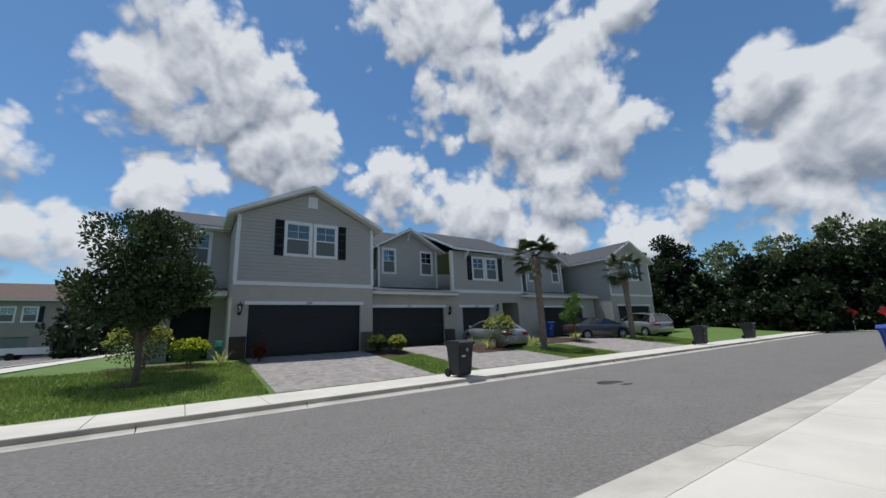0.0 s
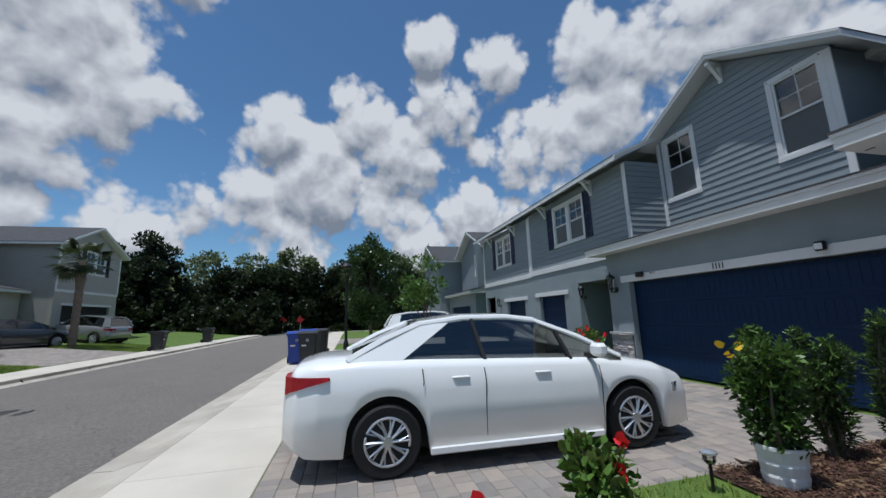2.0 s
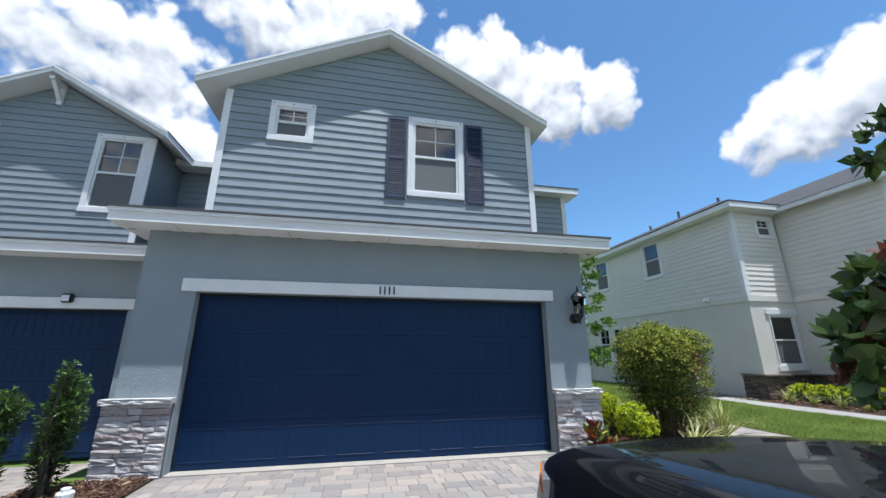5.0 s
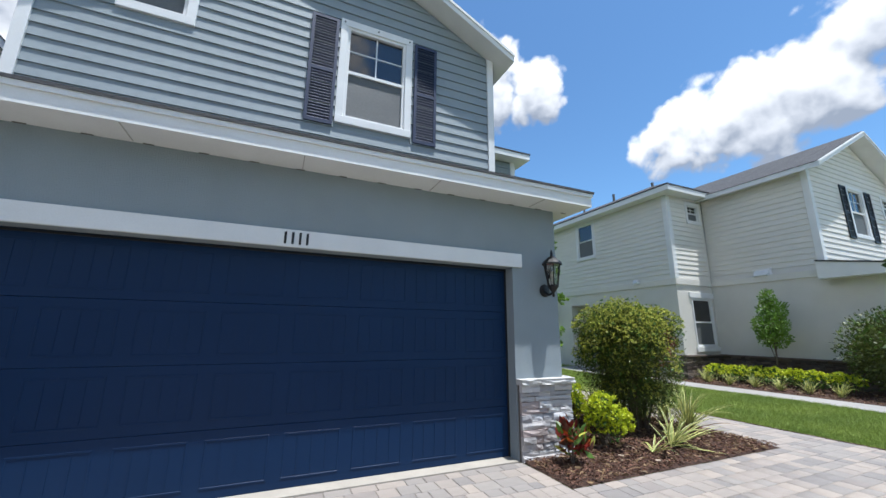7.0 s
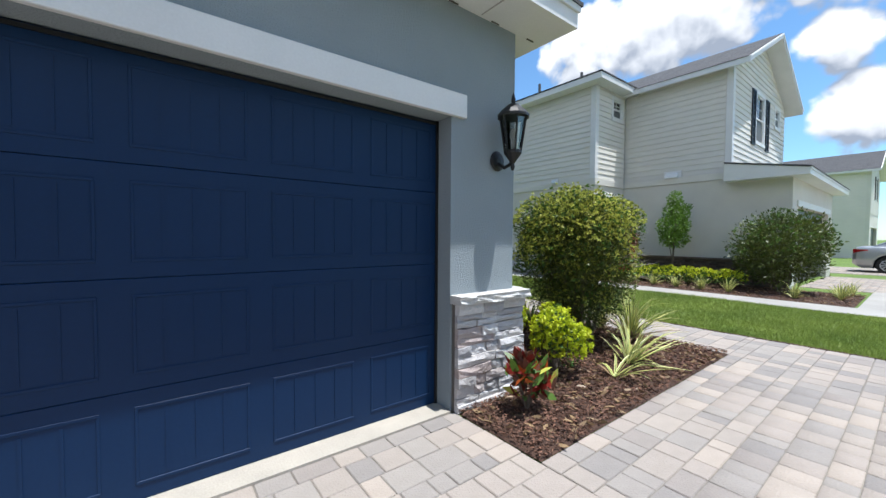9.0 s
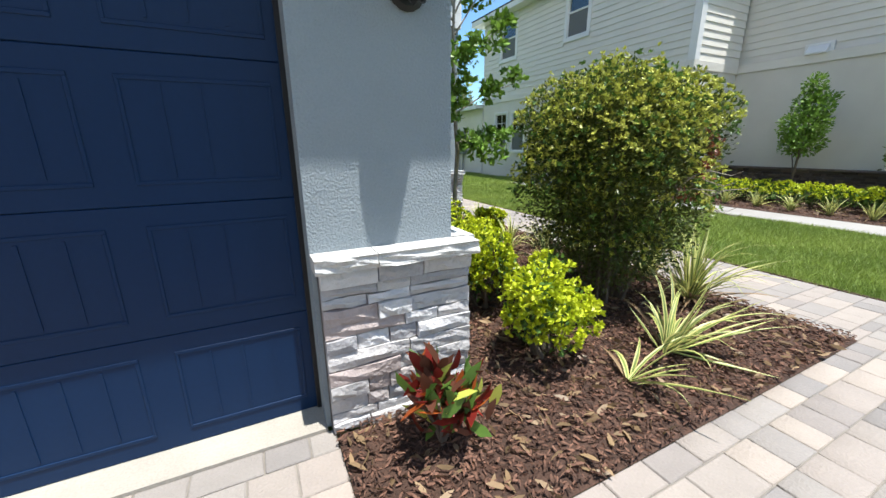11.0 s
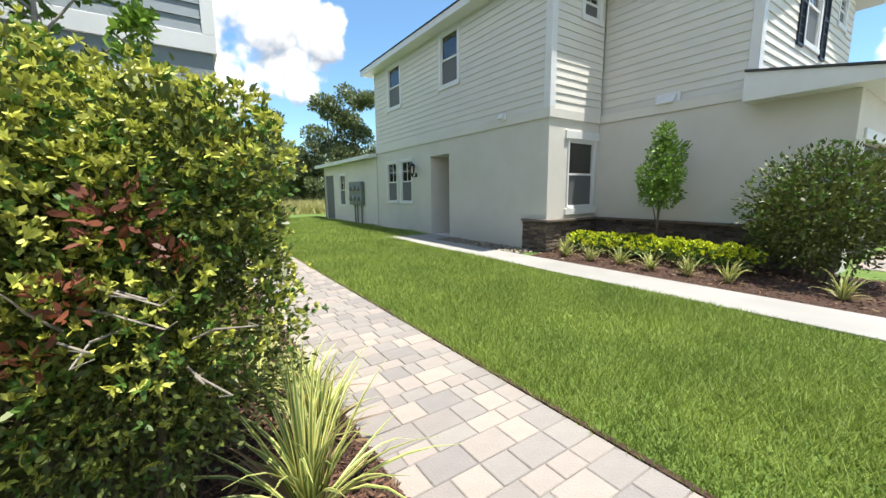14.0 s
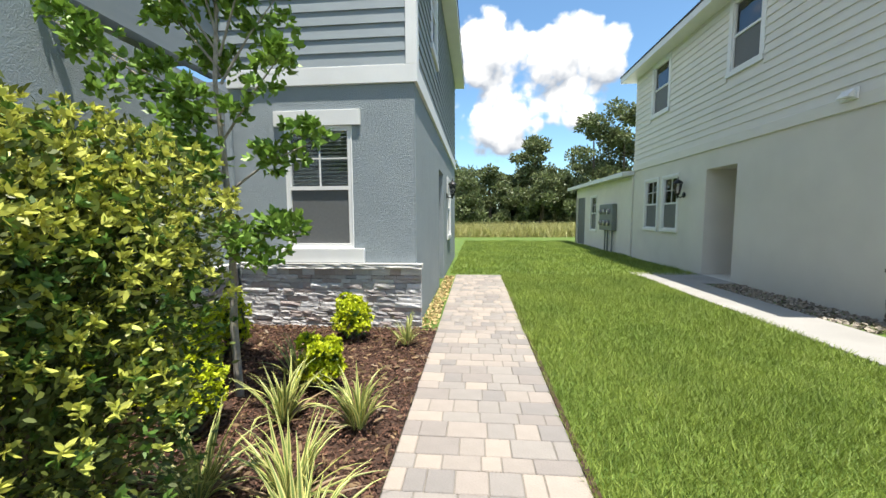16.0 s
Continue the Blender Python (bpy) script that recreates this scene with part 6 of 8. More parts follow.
def palm(m, label, h, seed):
    rng = random.Random(seed)
    t = thing("palm_tree", m, label, "palm tree", "palms across the road")
    bm = bmesh.new()
    lathe(bm, [(0.19 if i % 2 else 0.165, h * i / 24) if i < 18 else (0.2 + 0.06 * (i % 2), h * i / 24) for i in range(25)], 12)
    part("trunk", bm, PALM_BARK, t)
    for i in range(40):
        a, el = rng.uniform(0, 6.283), rng.uniform(-0.7, 1.25)
        ln = rng.uniform(0.75, 1.05)
        d = Vector((math.cos(a) * math.cos(el), math.sin(a) * math.cos(el), math.sin(el)))
        c = Vector((0, 0, h))
        tip = c + d * ln
        bm = bmesh.new()
        tube(bm, [c, c + d * ln * 0.5, tip], [0.022, 0.016, 0.01], 4)
        side = d.cross(Vector((0, 0, 1))).normalized()
        nor = side.cross(d)
        for q in range(15):
            f = (q - 7) / 7
            w = (d * math.cos(f * 1.7) + side * math.sin(f * 1.7)).normalized()
            e = tip + w * 0.62 - Vector((0, 0, 0.16)) + nor * 0.03
            wd = w.cross(nor).normalized() * 0.04
            mid = tip + w * 0.3
            bm.faces.new([bm.verts.new(p) for p in (tip - wd * 0.4, mid - wd, e, mid + wd)])
        part("frond", bm, LEAF_PALM, t)
    return t


palm(pose(15.95, 19.1, 0.15), "cabbage palm with a rough trunk on a lawn strip", 4.9, 220)
palm(pose(25.7, 19.9, 0.28), "cabbage palm with a rough trunk on a lawn strip", 4.7, 221)
for i, (x, y, r, h, kind) in enumerate(((14.1, 20.3, 0.8, 1.75, 0), (30.6, 20.6, 0.6, 1.3, 0), (-0.6, 21.6, 0.9, 1.5, 0), (0.75, 21.9, 0.6, 0.95, 1), (8.0, 22.0, 0.4, 0.75, 0), (8.6, 21.2, 0.4, 0.8, 0), (3.0, 21.8, 0.28, 0.75, 2))):
    bl = [(0, 0, h * 0.55, r, r, h * 0.42), (r * 0.3, 0, h * 0.7, r * 0.6, r * 0.6, h * 0.28)]
    t = shrub("garden_bush", pose(x, y, ground_z(x, y)), "rounded garden bush in a mulch bed across the road", bl, [(1600, 0.08, (LEAF_BUSH, LEAF_FRESH, LEAF_RUST)[kind], 0.4, 0.5)], "bush", 6, 230 + i)
    if kind < 2:
        shoot_layer(t, bl, 240, 0.08, (LEAF_TIP, LEAF_GOLD)[kind], 240 + i, 5, 0.5, 0.9, 0.1)
rngp = random.Random(4)
for i in range(22):
    x, y = (rngp.uniform(12.2, 18.2), rngp.uniform(20.2, 22.2)) if i < 14 else (rngp.uniform(18.5, 24.0), rngp.uniform(20.8, 22.2))
    if 14.9 < x < 17.2 and y > 21:
        y -= 1.0
    strap_plant("flax_lily", pose(x, y, ground_z(x, y)), "pale strappy lily in a bed across the road", 26, 0.45, 0.02, LEAF_STRIPE, 260 + i, "lily", "lilies across the road")
strap_plant("flax_lily", pose(1.7, 21.3, ground_z(0, 21.3)), "green strappy lily by the entry walk", 40, 0.6, 0.02, LEAF_STRIPE, 291, "lily", "lilies across the road")


# -- woods --
def woods(name, label, spots, leaf, size, per, seed):
    """A belt of broad-crowned trees as one mass of leaf clumps over trunks."""
    rng = random.Random(seed)
    blobs, bm = [], bmesh.new()
    for x, y, z, h, r in spots:
        tube(bm, [(x, y, z), (x + rng.uniform(-0.4, 0.4), y, z + h * 0.35), (x + rng.uniform(-0.8, 0.8), y + rng.uniform(-0.8, 0.8), z + h * 0.75)], [0.22, 0.17, 0.07], 6)
        for _ in range(34):
            a, q, d = rng.uniform(0, 6.283), rng.uniform(0.05, 0.97), rng.uniform(0.2, 1)
            s = r * rng.uniform(0.25, 0.48)
            w = r * d * (0.95 if q < 0.7 else 0.55)
            blobs.append((x + w * math.cos(a), y + w * math.sin(a), z + h * q - s * 0.3, s, s, s * 0.75))
    t = thing(name, pose(0, 0, 0), label, "woods", "", "stuff")
    tagged(part("trunk_cluster", bm, BARK, t), kind="stuff")
    crown("foliage", t, blobs, per * len(spots), size, leaf, seed, 0.6, 0.35)
    return t


rw = random.Random(12)
spots, spots2 = [], []
for i in range(46):
    y = -26 + i * 2.3 + rw.uniform(-0.7, 0.7)
    spots.append((rw.uniform(48.9, 53.5), y, -0.1, rw.uniform(7.0, 9.8) + (2.5 if 26 < y < 52 else 0) - (1.5 if y < 4 else 0), rw.uniform(2.2, 3.3)))
for i in range(34):
    spots2.append((rw.uniform(57, 66), -30 + i * 3.4, -0.1, rw.uniform(9, 12.5), rw.uniform(2.8, 3.8)))
for i in range(14):
    spots.append((37 + i * 1.2 + rw.uniform(-0.5, 0.5), rw.uniform(29, 44), 0.6, rw.uniform(6.5, 10.5), rw.uniform(2.2, 3.2)))
for i in range(26):
    spots.append((rw.uniform(46.9, 48.4), 14.5 + i * 1.25 + rw.uniform(-0.4, 0.4), -0.1, rw.uniform(2.2, 4.2), rw.uniform(1.2, 1.8)))
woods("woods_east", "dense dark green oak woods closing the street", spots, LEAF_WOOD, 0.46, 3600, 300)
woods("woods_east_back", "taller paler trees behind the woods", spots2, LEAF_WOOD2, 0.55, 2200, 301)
spots, spots2 = [], []
for i in range(30):
    spots.append((-42 + i * 2.6 + rw.uniform(-1, 1), rw.uniform(-56, -47), -0.1, rw.uniform(6, 9), rw.uniform(2.4, 3.4)))
for x, y, h, r in ((-14.0, -46, 11.0, 3.0), (-12.4, -50, 10, 2.8), (-19.5, -44, 13.5, 3.8), (-23, -44, 14, 4.0), (-8.0, -48, 8, 2.4), (-5, -45, 7, 2.2)):
    spots2.append((x, y, -0.1, h, r))
woods("woods_south", "green woods beyond the back lawn", spots, LEAF_WOOD2, 0.42, 3400, 302)
woods("woods_south_near", "tall trees standing out of the back woods", spots2, LEAF_WOOD2, 0.36, 9000, 303)
woods("woods_north", "green trees beyond the far houses", [(-34 + i * 3.2, rw.uniform(72, 84), 0.6, rw.uniform(6, 9), 3) for i in range(12)] + [(-7 + rw.uniform(-1, 1), 48 + i * 3, 0.6, 4.2, 1.7) for i in range(4)], LEAF_WOOD, 0.42, 2500, 304)
# Norfolk pines
for x, y, h in ((62, -7.3, 13.5), (60, -9.9, 12.8)):
    t = thing("norfolk_pine", pose(x, y, 0), "tall tiered Norfolk pine beyond the row", "pine tree", "pines")
    part("trunk", tube(bmesh.new(), [(0, 0, 0), (0, 0, h)], [0.25, 0.04], 8), BARK, t)
    bl = []
    for q in range(9):
        for a in range(7):
            r = (9 - q) * 0.15 + 0.15
            bl.append((r * 0.6 * math.cos(a * 0.9 + q), r * 0.6 * math.sin(a * 0.9 + q), h - 6 + q * 0.68, r * 0.5, r * 0.5, 0.13))
    crown("foliage", t, bl, 5200, 0.22, LEAF_WOOD, 310, 0.25, 0.2)

# ---- vehicles ----
WHITE_PAINT = mat("white car paint", (0.88, 0.88, 0.86), (0.86, 0.86, 0.84), 2, 0.3, coat=1.0)
BLACK_PAINT = mat("black car paint", (0.005, 0.005, 0.006), (0.006, 0.006, 0.007), 2, 0.5, coat=0.6, spec=0.02)
SILVER_PAINT = mat("silver car paint", (0.35, 0.36, 0.37), (0.33, 0.34, 0.35), 2, 0.3, metal=0.5, coat=1.0)
GREY_PAINT = mat("dark grey car paint", (0.06, 0.062, 0.065), (0.055, 0.057, 0.06), 2, 0.3, metal=0.4, coat=1.0)
ALLOY = mat("alloy", (0.62, 0.62, 0.63), rough=0.3, metal=0.7)
TAIL = mat("red tail lamp", (0.36, 0.008, 0.012), (0.24, 0.006, 0.008), 10, 0.3, coat=0.25, spec=0.2)
AMBER = mat("amber lamp", (0.8, 0.22, 0.02), rough=0.15, coat=1.0)
CLEAR = mat("clear lamp", (0.22, 0.225, 0.24), rough=0.1, coat=1.0)
BLUE_BIN = mat("blue bin plastic", (0.02, 0.055, 0.30), (0.018, 0.05, 0.26), 4, 0.5)
BLACK_BIN = mat("charcoal bin plastic", (0.022, 0.023, 0.026), (0.03, 0.031, 0.034), 4, 0.55)
SIGN_RED = mat("red sign", (0.5, 0.02, 0.02), rough=0.4)
METER = mat("grey meter enclosure", (0.19, 0.21, 0.2), (0.16, 0.18, 0.17), 4, 0.5)
PVC = mat("cream pvc", (0.6, 0.55, 0.42), rough=0.5)

SEDAN = dict(L=4.64, W=0.885, wheel=0.325, axle=(-1.36, 1.34),
             deck=[(-2.32, 0.80), (-2.24, 1.00), (-2.05, 1.05), (-1.6, 1.07), (0.9, 1.0), (1.2, 0.97), (1.75, 0.88), (2.12, 0.75), (2.28, 0.62), (2.32, 0.55)],
             side=[(-2.32, 0.62), (-2.2, 0.78), (-2.0, 0.84), (-1.0, 0.885), (1.0, 0.885), (1.8, 0.86), (2.15, 0.76), (2.32, 0.5)],
             base=[(-2.32, 0.36), (-2.1, 0.22), (-1.8, 0.2), (1.9, 0.17), (2.2, 0.2), (2.32, 0.28)],
             glass=[(-1.74, 1.06), (-0.98, 1.39), (-0.5, 1.445), (0.0, 1.445), (0.35, 1.40), (1.28, 0.97)], pillars=(-0.36, 0.62), roof=(-0.98, 0.36))
SUV = dict(L=4.6, W=0.92, wheel=0.35, axle=(-1.35, 1.36),
           deck=[(-2.3, 0.9), (-2.24, 1.1), (-2.0, 1.14), (0.9, 1.1), (1.1, 1.08), (1.75, 1.0), (2.1, 0.88), (2.3, 0.7)],
           side=[(-2.3, 0.7), (-2.15, 0.84), (-1.0, 0.92), (1.0, 0.92), (1.8, 0.88), (2.15, 0.76), (2.3, 0.55)],
           base=[(-2.3, 0.42), (-2.1, 0.3), (-1.8, 0.26), (1.9, 0.26), (2.3, 0.36)],
           glass=[(-2.18, 1.12), (-1.9, 1.58), (-1.3, 1.66), (-0.2, 1.68), (0.3, 1.62), (1.2, 1.08)], pillars=(-1.15, -0.3, 0.62), roof=(-1.95, 0.32))

LONG_HOOD = dict(SUV, deck=[(-2.3, 0.88), (-2.24, 1.04), (-2.0, 1.07), (0.3, 1.05), (0.6, 1.03), (1.4, 0.965), (1.9, 0.885), (2.12, 0.81), (2.25, 0.73), (2.3, 0.66)], side=[(-2.3, 0.7), (-2.15, 0.84), (-1.0, 0.92), (1.0, 0.92), (1.8, 0.9), (2.15, 0.82), (2.3, 0.64)], glass=[(-2.18, 1.07), (-1.9, 1.5), (-1.3, 1.57), (-0.75, 1.57), (-0.4, 1.52), (0.42, 1.03)], pillars=(-1.15, -0.65, 0.0), roof=(-1.95, -0.38))


def car(name, m, label, spec, paint, handles=True, amber=True):
    """A car with its nose towards its own +y: lofted body with wheel arches, glasshouse, pillars, lamps and wheels."""
    t = thing(name, m, label, "car")
    R = spec["wheel"]
    ys = np.linspace(-spec["L"] / 2, spec["L"] / 2, 150)
    di, dz = zip(*spec["deck"])
    si, sw = zip(*spec["side"])
    bi, bz = zip(*spec["base"])
    bm = bmesh.new()
    rings = []
    for y in ys:
        zt, w, zb = np.interp(y, di, dz), np.interp(y, si, sw), np.interp(y, bi, bz)
        arch = zb
        for a in spec["axle"]:
            d = abs(y - a)
            ra = R + 0.065
            if d < ra:
                arch = max(arch, R + math.sqrt(ra * ra - d * d))
        zs = max(zt - 0.1, arch + 0.03)
        zm = max(min(0.62, zs - 0.12), arch + 0.015)
        half = [(w * 0.9, arch - 0.0), (w * 0.985, arch + 0.008), (w, zm), (w * 0.985, zm + (zs - zm) * 0.35), (w * 0.965, zs), (w * 0.90, zt - 0.035), (w * 0.80, zt - 0.004), (w * 0.45, zt + 0.012), (0, zt + 0.018)]
        ring = [bm.verts.new((x, y, z)) for x, z in half] + [bm.verts.new((-x, y, z)) for x, z in half[-2::-1]]
        rings.append(ring)
    for a, b in zip(rings, rings[1:]):
        for i in range(len(a) - 1):
            bm.faces.new((a[i], a[i + 1], b[i + 1], b[i]))
    bm.faces.new(rings[0]), bm.faces.new(rings[-1][::-1])
    body = part("body", bm, paint, t)
    for p in body.data.polygons:
        p.use_smooth = True
    part("underbody", boxes((-0.72, 0.72, -spec["L"] / 2 + 0.25, spec["L"] / 2 - 0.3, 0.2, 0.75)), RUBBER, t)
    g = spec["glass"]
    W = spec["W"]
    lo_z, hi_z = min(z for _, z in g), max(z for _, z in g)

    def inset(z, f=1.0):
        return (W * 0.885 - 0.27 * (z - lo_z) / (hi_z - lo_z) * 0.95) * f

    def shell(outline, off, x_in=None):
        bm = bmesh.new()
        L = [bm.verts.new((inset(z) + off, y, z)) for y, z in outline]
        Rr = [bm.verts.new((-inset(z) - off, y, z)) for y, z in outline]
        bm.faces.new(L), bm.faces.new(Rr[::-1])
        k = len(outline)
        for i in range(k):
            bm.faces.new((L[i], Rr[i], Rr[(i + 1) % k], L[(i + 1) % k]))
        return bm
    glasshouse = part("glasshouse", shell([(g[0][0], g[0][1] - 0.05)] + g + [(g[-1][0], g[-1][1] - 0.05)], 0.0), CAR_GLASS, t, "dark tinted car windows")
    glasshouse.visible_shadow = False
    part("cabin", boxes((-0.6, 0.6, g[0][0] + 0.5, g[-1][0] - 0.55, 0.5, lo_z + 0.12), (-0.55, -0.1, -0.45, -0.3, lo_z, hi_z - 0.2), (0.1, 0.55, -0.45, -0.3, lo_z, hi_z - 0.2), bevel=0.03), RUBBER, t, "dark seats and dashboard")
    # roof panel, pillars and window frame follow the glass line
    top = [(y, z) for y, z in g if spec["roof"][0] - 0.01 <= y <= spec["roof"][1] + 0.01]
    bm = bmesh.new()
    rows = []
    for y, z in top:
        rows.append([bm.verts.new((f * (inset(z) + 0.012), y, z + 0.012 + 0.03 * (1 - f * f) - (0.035 if abs(f) == 1 else 0))) for f in (-1, -0.97, -0.8, -0.4, 0, 0.4, 0.8, 0.97, 1)])
    for a, b in zip(rows, rows[1:]):
        for i in range(8):
            bm.faces.new((a[i], a[i + 1], b[i + 1], b[i]))
    r = bmesh.ops.solidify(bm, geom=bm.faces[:], thickness=0.012)
    rf = part("roof", bm, paint, t)
    for p in rf.data.polygons:
        p.use_smooth = True
    for s in (-1, 1):
        for seq, rad in ((g[:2], 0.045), (g[-2:], 0.04)):
            (ya, za), (yb, zb) = seq
            part("pillar", tube(bmesh.new(), [(s * (inset(za) - 0.02), ya, za - 0.02), (s * (inset((za + zb) / 2) - 0.02), (ya + yb) / 2, (za + zb) / 2 + 0.012), (s * (inset(zb) - 0.02), yb, zb - 0.01)], [rad] * 3, 6), paint, t)
        for y in spec["pillars"]:
            zt = np.interp(y, [q[0] for q in g], [q[1] for q in g])
            part("door_pillar", tube(bmesh.new(), [(s * (inset(lo_z) + 0.002), y + 0.03, lo_z - 0.02), (s * (inset(zt) + 0.002), y - 0.05, zt - 0.02)], [0.03, 0.028], 5), RUBBER, t)
        part("window_trim", tube(bmesh.new(), [(s * (inset(z) + 0.004), y, z - 0.055) for y, z in g[1:-1]], [0.012] * (len(g) - 2), 5), RUBBER, t)
        part("roof_rail", tube(bmesh.new(), [(s * (inset(z) - 0.012), y, z - 0.018) for y, z in g[1:-1]], [0.04] * (len(g) - 2), 8), paint, t)
        # the broad rear pillar
        ya, yb = g[0][0] + 0.02, g[1][0]
        bm = bmesh.new()
        quad = [(ya, g[0][1] - 0.02), (ya + 0.42, lo_z - 0.0), (yb + 0.3, g[2][1] - 0.06), (yb, g[1][1] - 0.01)]
        outer = [bm.verts.new((s * (inset(z) + 0.012), y, z)) for y, z in quad]
        inner = [bm.verts.new((s * (inset(z) - 0.03), y, z)) for y, z in quad]
        bm.faces.new(outer), bm.faces.new(inner[::-1])
        for q in range(4):
            bm.faces.new((outer[q], outer[(q + 1) % 4], inner[(q + 1) % 4], inner[q]))
        part("rear_pillar", bm, paint, t)
        wst = np.interp
        # door seams, handles, mirror
        for y in (spec["pillars"][0] - 0.02 if len(spec["pillars"]) < 3 else -0.32, 0.95, -1.02):
            zz = float(np.interp(y, di, dz))
            ww = float(np.interp(y, si, sw))
            zlow = 0.3 if y > -1 else 0.72
            part("door_seam", tube(bmesh.new(), [(s * ww * 0.967, y, zz - 0.1), (s * (ww * 0.988), y + 0.01, zz - 0.22), (s * (ww + 0.0005), y, 0.62 if zlow < 0.6 else 0.8)] + ([(s * ww * 0.986, y, zlow)] if zlow < 0.6 else []), [0.005] * (4 if zlow < 0.6 else 3), 4), RUBBER, t)
        if handles:
            for y in (-0.62, 0.28 if len(spec["pillars"]) < 3 else 0.3):
                part("door_handle", tube(bmesh.new(), [(s * (W * 0.965), y - 0.1, 0.855), (s * (W * 0.98), y - 0.085, 0.857), (s * (W * 0.98), y + 0.065, 0.857), (s * (W * 0.965), y + 0.08, 0.855)], [0.009, 0.012, 0.012, 0.009], 8), paint, t)
        part("sill", boxes((s * W * 0.98 - 0.02, s * W * 0.98 + 0.02, spec["axle"][0] + R + 0.08, spec["axle"][1] - R - 0.08, 0.17, 0.24), bevel=0.012), paint if spec is SEDAN else RUBBER, t)
        my = g[-1][0] - 0.42
        part("mirror", boxes(tuple(sorted((s * (W + 0.02), s * (W + 0.2)))) + (my - 0.06, my + 0.07, lo_z + 0.03, lo_z + 0.17), bevel=0.035), paint, t)
        part("mirror_arm", boxes(tuple(sorted((s * (W * 0.85), s * (W + 0.05)))) + (my - 0.02, my + 0.04, lo_z + 0.0, lo_z + 0.06), bevel=0.01), RUBBER, t)
        yb, yf = -spec["L"] / 2, spec["L"] / 2
        w0, w1 = float(np.interp(yb + 0.02, si, sw)), float(np.interp(yb + 0.42, si, sw))
        zr = 0.87 if spec is SEDAN else 0.95
        lamp = bmesh.new()
        ring = []
        for k in range(9):
            y = yb - 0.004 + 0.42 * (k / 8) ** 1.6
            ww = float(np.interp(y, si, sw)) * 0.985 + 0.012
            f = k / 8
            ring.append([lamp.verts.new((s * (ww if k else ww * 0.62), y, zr - 0.13 + 0.15 * f)), lamp.verts.new((s * (ww * 0.985 if k else ww * 0.62), y, zr + 0.06 - 0.01 * f)), lamp.verts.new((s * (ww - 0.07 if k else ww * 0.5), y + 0.05, zr + 0.06 - 0.01 * f)), lamp.verts.new((s * (ww - 0.07 if k else ww * 0.5), y + 0.05, zr - 0.13 + 0.15 * f))])
        for qa, qb in zip(ring, ring[1:]):
            for k in range(4):
                lamp.faces.new((qa[k], qa[(k + 1) % 4], qb[(k + 1) % 4], qb[k]))
        lamp.faces.new(ring[0]), lamp.faces.new(ring[-1][::-1])
        part("tail_lamp", lamp, TAIL, t, "red wrap-around tail lamp")
        w0, w1 = float(np.interp(yf - 0.1, si, sw)), float(np.interp(yf - 0.5, si, sw))
        zh = min(zr - 0.09, float(np.interp(yf - 0.12, di, dz)) - 0.035)
        part("headlamp", prism([(s * (w0 * 0.6), yf - 0.06), (s * (w0 - 0.01), yf - 0.1), (s * (w1 + 0.004), yf - 0.42), (s * (w1 - 0.06), yf - 0.42), (s * (w0 * 0.6), yf - 0.3)], zh - 0.1, zh, "z"), CLEAR, t, "clear headlamp")
        if amber:
            wa, wb = float(np.interp(yf - 0.1, si, sw)), float(np.interp(yf - 0.3, si, sw))
            part("side_marker", prism([(s * (wa + 0.004), yf - 0.1), (s * (wb + 0.004), yf - 0.3), (s * (wb - 0.06), yf - 0.3), (s * (wa - 0.06), yf - 0.1)], zh - 0.1, zh - 0.005, "z"), AMBER, t, "amber side marker")
        for a in spec["axle"]:
            x = s * (W - 0.11)
            ty = part("tyre", lathe(bmesh.new(), [(R * 0.62, -0.1), (R * 0.93, -0.105), (R, -0.075), (R, 0.075), (R * 0.93, 0.105), (R * 0.62, 0.1)], 28, (x, a, R), "x"), RUBBER, t)
            rim = bmesh.new()
            xo = x + s * 0.095
            for k in range(10):
                ang = 2 * math.pi * k / 10
                for da, ra, rb, wd in ((0.0, 0.12, 0.64, 0.022), (0.2, 0.3, 0.64, 0.018)):
                    q0 = Vector((xo, a + R * ra * math.cos(ang), R + R * ra * math.sin(ang)))
                    q1 = Vector((xo - s * 0.012, a + R * rb * math.cos(ang + da), R + R * rb * math.sin(ang + da)))
                    tube(rim, [q0, q1], [wd, wd * 1.25], 4)
            tube(rim, [(xo, a + R * 0.64 * math.cos(q * math.pi / 14), R + R * 0.64 * math.sin(q * math.pi / 14)) for q in range(29)], [0.014] * 29, 6)
            lathe(rim, [(R * 0.17, -0.02), (R * 0.15, 0.02)], 14, (xo, a, R), "x")
            part("rim", rim, ALLOY, ty, "silver alloy rim with ten spokes")
            part("brake_disc", lathe(bmesh.new(), [(R * 0.58, -0.01), (R * 0.58, 0.01)], 20, (x + s * 0.03, a, R), "x"), BLACK, ty)
    return t


gz = ground_z
car("white_car", pose(5.42, 3.55, -0.118, -0.5, 0, 180), "clean white saloon car parked on the paver driveway", SEDAN, WHITE_PAINT, True, False)
car("black_car", pose(-1.57, 5.13, -0.075, 1.2, 0, 180), "shiny black sport utility car parked on the driveway", LONG_HOOD, BLACK_PAINT)
car("silver_car", pose(15.3, 22.3, 0.4, 5, 0, -8), "silver saloon car nosed in at a garage across the road", SEDAN, SILVER_PAINT, False)
car("grey_car", pose(24.6, 21.8, 0.4, 0, 3, -112), "dark grey car parked across a driveway", SEDAN, GREY_PAINT, False)
car("silver_suv", pose(29.6, 21.4, 0.42, 5, 0, -20), "silver sport utility car parked by the last house", SUV, SILVER_PAINT, False)
